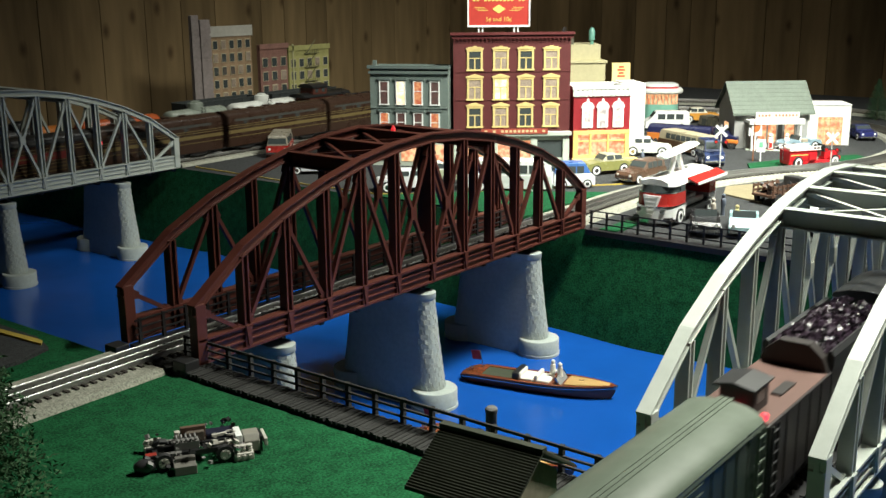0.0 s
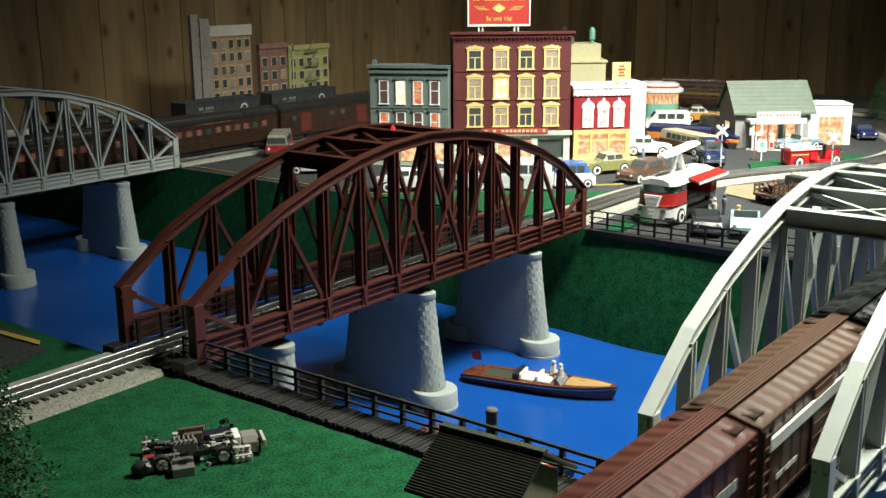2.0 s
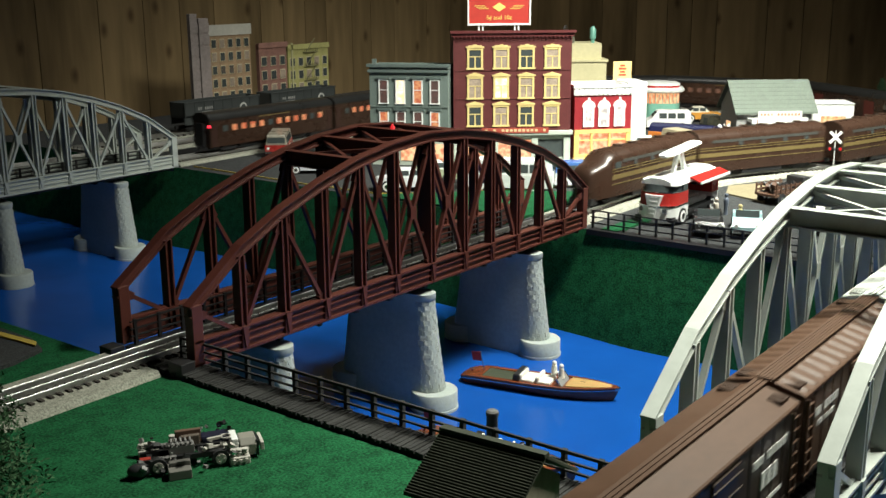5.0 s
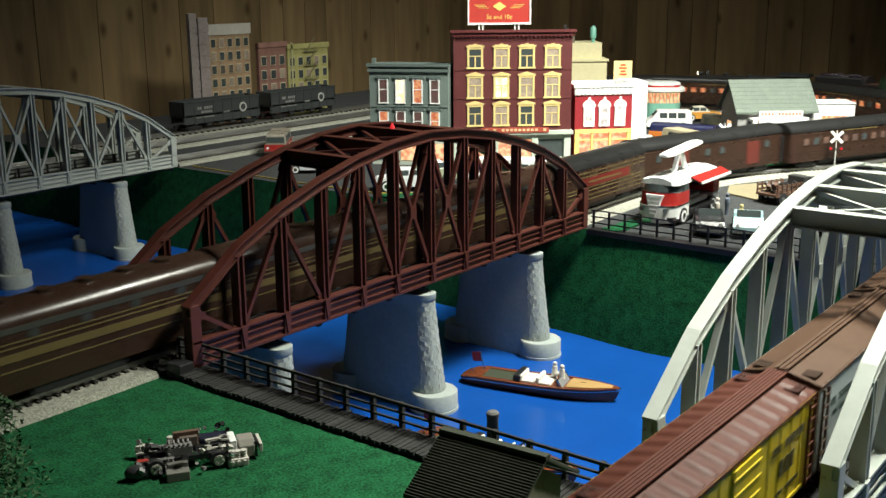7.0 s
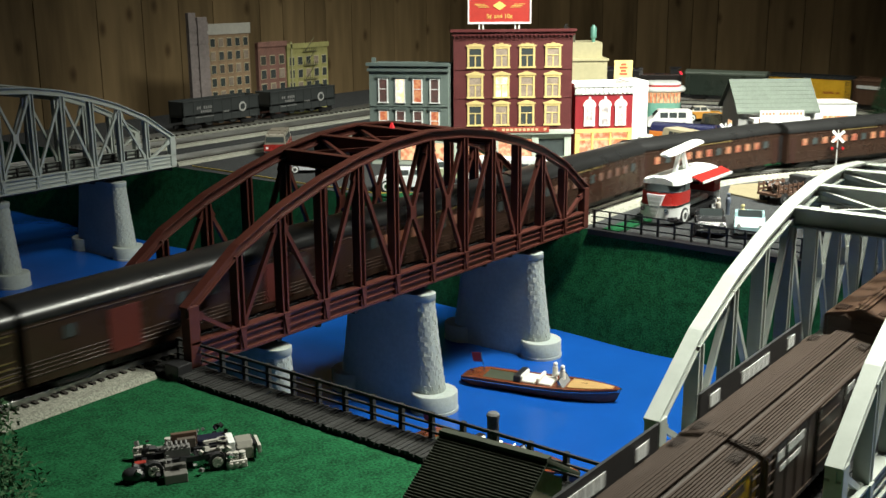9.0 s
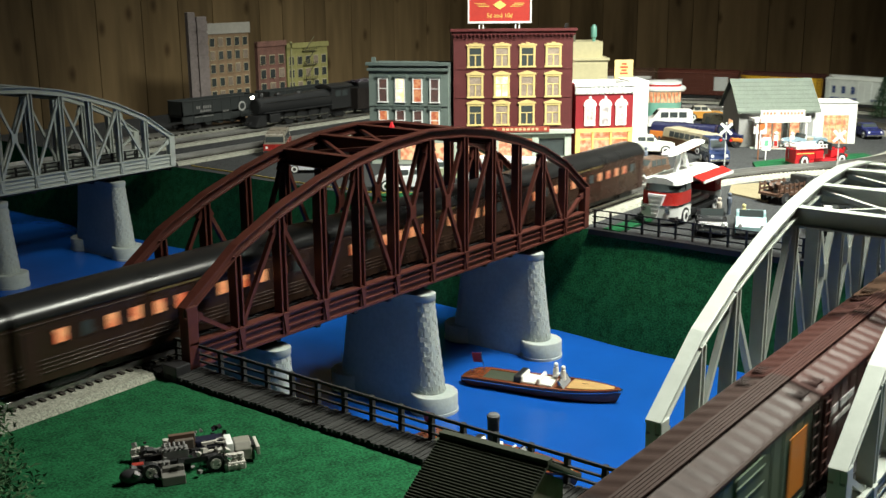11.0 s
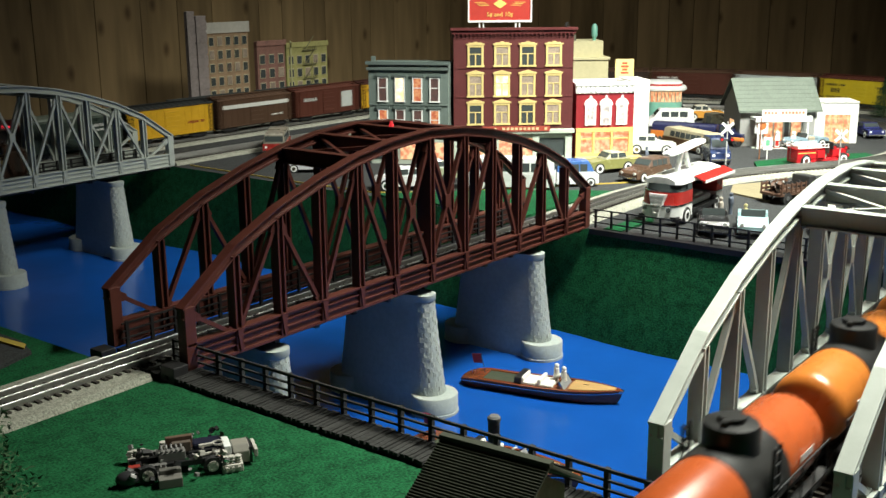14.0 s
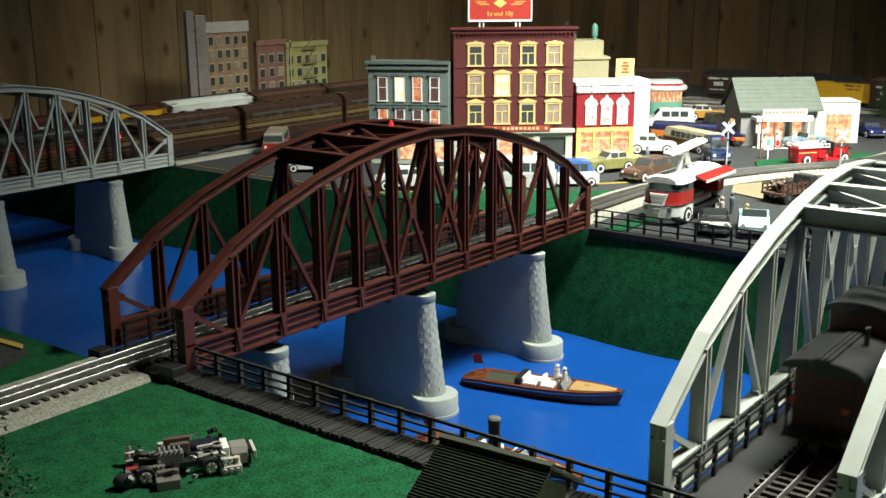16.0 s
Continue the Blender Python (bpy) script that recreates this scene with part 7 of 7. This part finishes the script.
def motorhome():
    root = thing("motor_coach", "red and white streamlined display coach with an open side", "coach", pose(0.948, -0.066, GZ, 0, 0, 181) @ Matrix.Scale(1.06, 4))
    red, blk = paint((0.38, 0.025, 0.02), 0.25), BLACK
    # front towards +x, open side at +y
    boxpart("floor_pan", blk, root, (-0.085, 0.082, -0.030, 0.030, 0.007, 0.014))
    def round_front(name, z0, z1, x1, half, deep, mat, label="", lean=0.0):
        bm = B()
        rings = []
        for z, s in ((z0, 0.0), (z1, 1.0)):
            arc = [(x1 - deep + deep * math.cos(k * math.pi / 16) - lean * s, half * math.sin(k * math.pi / 16), z) for k in range(-8, 9)]
            rings.append(arc + [(0.030, half, z), (0.030, -half, z)])
        loft(bm, rings)
        return part(name, bm, mat, root, label, smooth=True)

    round_front("nose_lower", 0.009, 0.0300, 0.088, 0.0315, 0.026, WHITE)
    round_front("nose_upper", 0.0302, 0.0505, 0.085, 0.0312, 0.026, red, "glossy red cab front", 0.002)
    round_front("chrome_band", 0.0288, 0.0312, 0.0886, 0.0319, 0.026, CHROME)
    round_front("upper_band", 0.0497, 0.0512, 0.0832, 0.0314, 0.026, CHROME)
    round_front("windshield", 0.0512, 0.0608, 0.079, 0.0295, 0.025, GLASS, "dark curved windscreen", 0.003)
    # chrome grille: its bright reflection is put into pale matt paint
    bm = B()
    loft(bm, [[(0.0855, -0.004, 0.013), (0.0895, -0.004, 0.013), (0.0895, 0.004, 0.013), (0.0855, 0.004, 0.013)], [(0.0780, -0.015, 0.047), (0.0862, -0.013, 0.047), (0.0862, 0.013, 0.047), (0.0780, 0.015, 0.047)]])
    grille = part("grille", bm, paint((0.62, 0.62, 0.60), 0.3), root, "V-shaped chrome grille, its shine painted pale", bevel=0.0006)
    for k in range(5):
        z = 0.018 + k * 0.006
        boxpart("grille_bar", WHITE, grille, (0.0868 - k * 0.0006, 0.0902 - k * 0.0008, -0.004 - k * 0.0018, 0.004 + k * 0.0018, z, z + 0.0018))
    round_front("bumper", 0.0055, 0.0110, 0.0905, 0.0325, 0.027, CHROME)
    for s in (-1, 1):
        bm = B()
        tube(bm, (0.080, s * 0.0185, 0.0245), (0.0868, s * 0.0190, 0.0245), 0.0036, n=14)
        part("headlight", bm, CHROME, root)
        boxpart("cab_window", GLASS, root, (0.034, 0.050, *sorted((s * 0.0300, s * 0.0318)), 0.0515, 0.0600))
    boxpart("far_side", red, root, (-0.086, 0.030, -0.031, -0.029, 0.012, 0.060))
    boxpart("rear_wall", red, root, (-0.086, -0.062, -0.029, 0.031, 0.0305, 0.060), bevel=0.001)
    boxpart("rear_skirt", WHITE, root, (-0.086, -0.062, -0.029, 0.031, 0.012, 0.030), bevel=0.001)
    boxpart("inner_wall", blk, root, (-0.062, 0.030, -0.029, -0.026, 0.014, 0.060))
    bm = B()
    rs = []
    for x, k in ((-0.090, 0.7), (-0.086, 0.95), (0.055, 1), (0.068, 0.93), (0.074, 0.72)):
        rs.append([(x, y * k, z) for y, z in ((-0.0315, 0.0602), (-0.029, 0.066), (-0.014, 0.070), (0.014, 0.070), (0.029, 0.066), (0.0315, 0.0602))])
    loft(bm, rs)
    part("roof", bm, WHITE, root, "rounded white roof", smooth=True)
    bm = B()
    extrude(bm, [(0.0300, 0.0655), (0.047, 0.0590), (0.047, 0.0615), (0.0300, 0.0680)], -0.088, 0.024, "x")
    aw = part("side_flap", bm, red, root, "raised red side flap")
    boxpart("flap_edge", WHITE, aw, (-0.088, 0.024, 0.0472, 0.0488, 0.0580, 0.0620))
    car = boxpart("display_car", WHITE, root, (-0.055, 0.022, 0.000, 0.026, 0.020, 0.030), "small white show car on its shelf", 0.004)
    boxpart("show_canopy", paint((0.5, 0.52, 0.53), 0.2), car, (-0.030, 0.004, 0.003, 0.023, 0.030, 0.036), bevel=0.003)
    boxpart("shelf", blk, root, (-0.062, 0.030, -0.026, 0.034, 0.014, 0.0198))
    for x in (-0.055, 0.02):
        bm = B()
        tube(bm, (x, 0.0, 0.046), (x, 0.012, 0.046), 0.005, n=12)
        part("display_post", bm, CHROME, root)
    for a, b in ((0.020, 0.004), (-0.022, -0.004)):
        bm = B()
        beam(bm, (a, 0.0, 0.069), (b, 0.0, 0.103), 0.006, 0.006)
        part("roof_strut", bm, WHITE, root)
    bm = B()
    rs = []
    for x, k in ((-0.066, 0.35), (-0.063, 0.8), (-0.056, 1), (-0.02, 1), (0.035, 1), (0.050, 0.9), (0.058, 0.5)):
        rs.append([(x, 0.012 * k * math.cos(q * math.pi / 6), 0.104 + 0.004 * k * math.sin(q * math.pi / 6) + x * -0.06) for q in range(12)])
    loft(bm, rs)
    part("roof_wing", bm, WHITE, root, "raised white roof wing", smooth=True)
    for px in (-0.060, 0.050):
        for s in (-1, 1):
            ty = shared("tyre", TYRE, root, pose(px, s * 0.029, 0.0125) @ Matrix.Diagonal((0.0125, 0.008, 0.0125, 1)))
            shared("whitewall", SIDEWALL, ty, Matrix.Identity(4))
            shared("hub_cap", HUB, ty, Matrix.Identity(4))
    return root


motorhome()


def fire_engine():
    root = thing("fire_engine", "vintage red fire engine with white ladders and hose", "fire engine", pose(1.556, -0.082, GZ, 0, 0, -38) @ Matrix.Diagonal((1.0, 1.0, 1.25, 1)), "town vehicles")
    red = paint((0.42, 0.015, 0.02), 0.22)
    boxpart("chassis", red, root, (-0.060, 0.058, -0.018, 0.018, 0.007, 0.013), bevel=0.001)
    boxpart("hose_bed", red, root, (-0.060, 0.004, -0.019, 0.019, 0.013, 0.030), bevel=0.001)
    boxpart("hood", red, root, (0.026, 0.058, -0.011, 0.011, 0.013, 0.027), bevel=0.002)
    boxpart("radiator", CHROME, root, (0.058, 0.061, -0.010, 0.010, 0.012, 0.027), bevel=0.0008)
    boxpart("seat", paint((0.05, 0.02, 0.015), 0.6), root, (0.006, 0.016, -0.015, 0.015, 0.020, 0.033), bevel=0.001)
    boxpart("windshield", GLASS, root, (0.0245, 0.0258, -0.014, 0.014, 0.026, 0.038))
    for s in (-1, 1):
        bm = B()
        for z in (0.031, 0.036):
            box(bm, -0.062, 0.010, s * 0.0212 - 0.0006, s * 0.0212 + 0.0006, z, z + 0.0012)
        for k in range(10):
            box(bm, -0.060 + k * 0.0075, -0.0588 + k * 0.0075, s * 0.0212 - 0.0005, s * 0.0212 + 0.0005, 0.031, 0.037)
        part("ladder", bm, WHITE, root, "white ladder")
        boxpart("fender", red, root, (0.034, 0.060, *sorted((s * 0.012, s * 0.021)), 0.013, 0.019), bevel=0.0025)
        bm = B()
        tube(bm, (0.056, s * 0.013, 0.026), (0.061, s * 0.013, 0.026), 0.0034, n=12)
        part("headlight", bm, CHROME, root)
    for e in (-1, 1):
        boxpart("running_board", CHROME, root, (-0.020, 0.034, *sorted((e * 0.0181, e * 0.0225)), 0.0075, 0.0095))
        boxpart("side_tank", red, root, (-0.016, 0.002, *sorted((e * 0.0192, e * 0.0222)), 0.014, 0.026), bevel=0.001)
        boxpart("gold_stripe", paint((0.6, 0.45, 0.12), 0.4), root, (-0.058, -0.018, *sorted((e * 0.0191, e * 0.0196)), 0.0225, 0.0240))
    for k in range(5):
        bm = B()
        tube(bm, (-0.052 + k * 0.011, -0.015, 0.033), (-0.052 + k * 0.011, 0.015, 0.033), 0.004, n=10)
        part("hose_roll", bm, CREAM, root)
    bm = B()
    tube(bm, (-0.064, 0, 0.013), (-0.064, 0, 0.040), 0.0012, n=6)
    beam(bm, (-0.064, -0.018, 0.040), (-0.064, 0.018, 0.040), 0.0014, 0.0014)
    part("grab_bar", bm, CHROME, root)
    bm = B()
    bmesh.ops.create_uvsphere(bm, u_segments=10, v_segments=8, radius=0.0038)
    b = part("bell", bm, CHROME, root, smooth=True)
    b.matrix_basis = pose(0.030, 0, 0.031)
    for px in (-0.040, 0.046):
        for s in (-1, 1):
            ty = shared("tyre", TYRE, root, pose(px, s * 0.0185, 0.0105) @ Matrix.Diagonal((0.0105, 0.006, 0.0105, 1)))
            shared("whitewall", SIDEWALL, ty, Matrix.Identity(4))
            shared("hub_cap", HUB, ty, Matrix.Identity(4))
    return root


fire_engine()


def log_truck():
    root = thing("stake_truck", "rusty brown stake truck loaded with scrap", "truck", pose(1.175, -0.168, GZ, 0, 0, -18), "town vehicles")
    rust = paint((0.10, 0.05, 0.03), 0.7)
    boxpart("bed", rust, root, (-0.060, 0.012, -0.022, 0.022, 0.015, 0.019))
    for s in (-1, 1):
        for k in range(6):
            boxpart("stake", rust, root, (-0.058 + k * 0.0125, -0.0555 + k * 0.0125, *sorted((s * 0.0205, s * 0.0225)), 0.019, 0.036))
        for z in (0.022, 0.030):
            boxpart("slat", rust, root, (-0.060, 0.010, *sorted((s * 0.0195, s * 0.0205)), z, z + 0.004))
    bm = B()
    extrude(bm, [(0.016, 0.012), (0.060, 0.012), (0.060, 0.026), (0.042, 0.029), (0.036, 0.042), (0.018, 0.042)], -0.018, 0.018, "y")
    part("cab", bm, paint((0.03, 0.03, 0.03), 0.5), root, bevel=0.002)
    for k in range(22):
        bm = B()
        s = random.uniform(0.003, 0.007)
        box(bm, -s, s, -s * 0.6, s * 0.6, -s * 0.5, s * 0.5)
        q = part("scrap_piece", bm, random.choice((BLACK, rust, paint((0.2, 0.2, 0.19), 0.5), CHROME)), root)
        q.matrix_basis = pose(random.uniform(-0.052, 0.004), random.uniform(-0.015, 0.015), random.uniform(0.022, 0.034), random.uniform(0, 90), random.uniform(0, 60), random.uniform(0, 90))
    for px in (-0.042, 0.044):
        for s in (-1, 1):
            ty = shared("tyre", TYRE, root, pose(px, s * 0.019, 0.0105) @ Matrix.Diagonal((0.0105, 0.007, 0.0105, 1)))
            shared("hub_cap", HUB, ty, Matrix.Identity(4))
    return root


log_truck()

# ---------------------------------------------------------------- signs, pumps, small street things
def crossing_sign(x, y, high, turn, label):
    root = thing("crossing_signal", label, "crossing signal", pose(x, y, GZ, 0, 0, turn), "crossing signals")
    bm = B()
    tube(bm, (0, 0, 0), (0, 0, high), 0.0013, n=8)
    part("post", bm, paint((0.5, 0.5, 0.48), 0.5), root)
    for s in (-1, 1):
        bm = B()
        beam(bm, (-0.0022, s * 0.011, high - 0.024), (-0.0022, -s * 0.011, high - 0.002), 0.0018, 0.0055)
        part("cross_board", bm, WHITE, root)
    bm = B()
    beam(bm, (-0.002, -0.012, high - 0.036), (-0.002, 0.012, high - 0.036), 0.0016, 0.0016)
    part("lamp_bar", bm, BLACK, root)
    for s in (-1, 1):
        bm = B()
        tube(bm, (0.001, s * 0.010, high - 0.036), (-0.003, s * 0.010, high - 0.036), 0.0042, n=12)
        tgt = part("lamp_hood", bm, BLACK, root)
        bm = B()
        tube(bm, (-0.003, s * 0.010, high - 0.036), (-0.0036, s * 0.010, high - 0.036), 0.0028, n=12)
        part("lamp_lens", bm, paint((0.45, 0.02, 0.02), 0.2), tgt)
    boxpart("base", BLACK, root, (-0.005, 0.005, -0.005, 0.005, 0, 0.004))
    return root


crossing_sign(1.492, -0.145, 0.086, 28, "white crossbuck railway crossing signal with red lamps")
crossing_sign(1.427, 0.061, 0.092, 28, "white crossbuck railway crossing signal on the street")


def station_sign():
    root = thing("station_sign", "white filling station sign with an orange disc", "sign", pose(1.700, 0.095, GZ, 0, 0, 28))
    boxpart("board", WHITE, root, (-0.001, 0.001, -0.0145, 0.0145, 0.034, 0.070), bevel=0.0006)
    bm = B()
    tube(bm, (-0.001, 0, 0.053), (-0.0018, 0, 0.053), 0.0105, n=20)
    part("disc", bm, paint((0.60, 0.17, 0.05), 0.4), root)
    boxpart("post", WHITE, root, (-0.0014, 0.0014, -0.002, 0.002, 0, 0.034))


station_sign()
pole = thing("street_pole", "brown wooden pole beside the street", "pole", pose(1.558, 0.042, GZ))
bm = B()
tube(bm, (0, 0, 0), (0, 0, 0.088), 0.0016, 0.0012, n=8)
part("pole", bm, paint((0.20, 0.08, 0.035), 0.7), pole)
notice = thing("road_sign", "white road sign with a green patch", "sign", pose(1.565, 0.028, GZ, 0, 0, 28))
boxpart("post", WHITE, notice, (-0.001, 0.001, -0.0012, 0.0012, 0, 0.022))
brd = boxpart("board", WHITE, notice, (-0.0022, -0.0011, -0.009, 0.009, 0.020, 0.048), bevel=0.0004)
boxpart("green_patch", paint((0.15, 0.40, 0.25), 0.5), brd, (-0.0028, -0.0023, -0.004, 0.004, 0.030, 0.042))


def pump(x, y):
    root = thing("fuel_pump", "white and red fuel pump with a globe", "fuel pump", pose(x, y, GZ, 0, 0, 25), "fuel pumps")
    boxpart("cabinet", WHITE, root, (-0.004, 0.004, -0.005, 0.005, 0.003, 0.030), bevel=0.0008)
    boxpart("base", paint((0.35, 0.03, 0.02), 0.4), root, (-0.006, 0.006, -0.007, 0.007, 0, 0.003))
    boxpart("panel", paint((0.40, 0.03, 0.02), 0.3), root, (-0.0048, -0.0041, -0.0035, 0.0035, 0.006, 0.018))
    bm = B()
    bmesh.ops.create_uvsphere(bm, u_segments=12, v_segments=8, radius=0.0048)
    g = part("globe", bm, WHITE, root, smooth=True)
    g.matrix_basis = pose(0, 0, 0.0345)
    return root


p0 = pump(1.712, 0.100)
copy_thing(p0, pose(1.728, 0.068, GZ, 0, 0, 25))
copy_thing(p0, pose(1.742, 0.036, GZ, 0, 0, 25))
isl = thing("pump_island", "pale concrete pump island kerb", "kerb", pose(1.727, 0.068, GZ, 0, 0, -64))
boxpart("kerb", PALEGREEN, isl, (-0.055, 0.055, -0.011, 0.011, -0.001, 0.0015), bevel=0.0005)
solid("concrete_apron", [(1.13, -0.145), (1.165, -0.06), (1.235, -0.035), (1.30, -0.075), (1.24, -0.11)], GZ, GZ + 0.003, material("tan_concrete", (0.20, 0.17, 0.10), 0.9, 0, 0.2, 160, 0.2), "tan concrete apron beside the track", "pavement")
# plain toy figurines standing by the display coach
for x, y, c in ((1.003, -0.128, (0.10, 0.12, 0.16)), (0.958, -0.130, (0.45, 0.40, 0.34)), (0.93, -0.182, (0.5, 0.42, 0.2)), (1.37, 0.21, (0.12, 0.14, 0.18))):
    fig = B()
    loft(fig, [[(r * math.cos(a * math.tau / 10), r * 0.8 * math.sin(a * math.tau / 10), z) for a in range(10)] for r, z in ((0.004, 0), (0.0035, 0.014), (0.0052, 0.018), (0.0052, 0.027), (0.002, 0.030))])
    bmesh.ops.create_uvsphere(fig, u_segments=10, v_segments=8, radius=0.0034, matrix=Matrix.Translation((0, 0, 0.033)))
    f = part("street_figurine", fig, paint(c, 0.7), smooth=True)
    tagged(f, "plain painted toy figurine standing on the asphalt", "figurine")
    f.matrix_basis = pose(x, y, GZ)

motions()
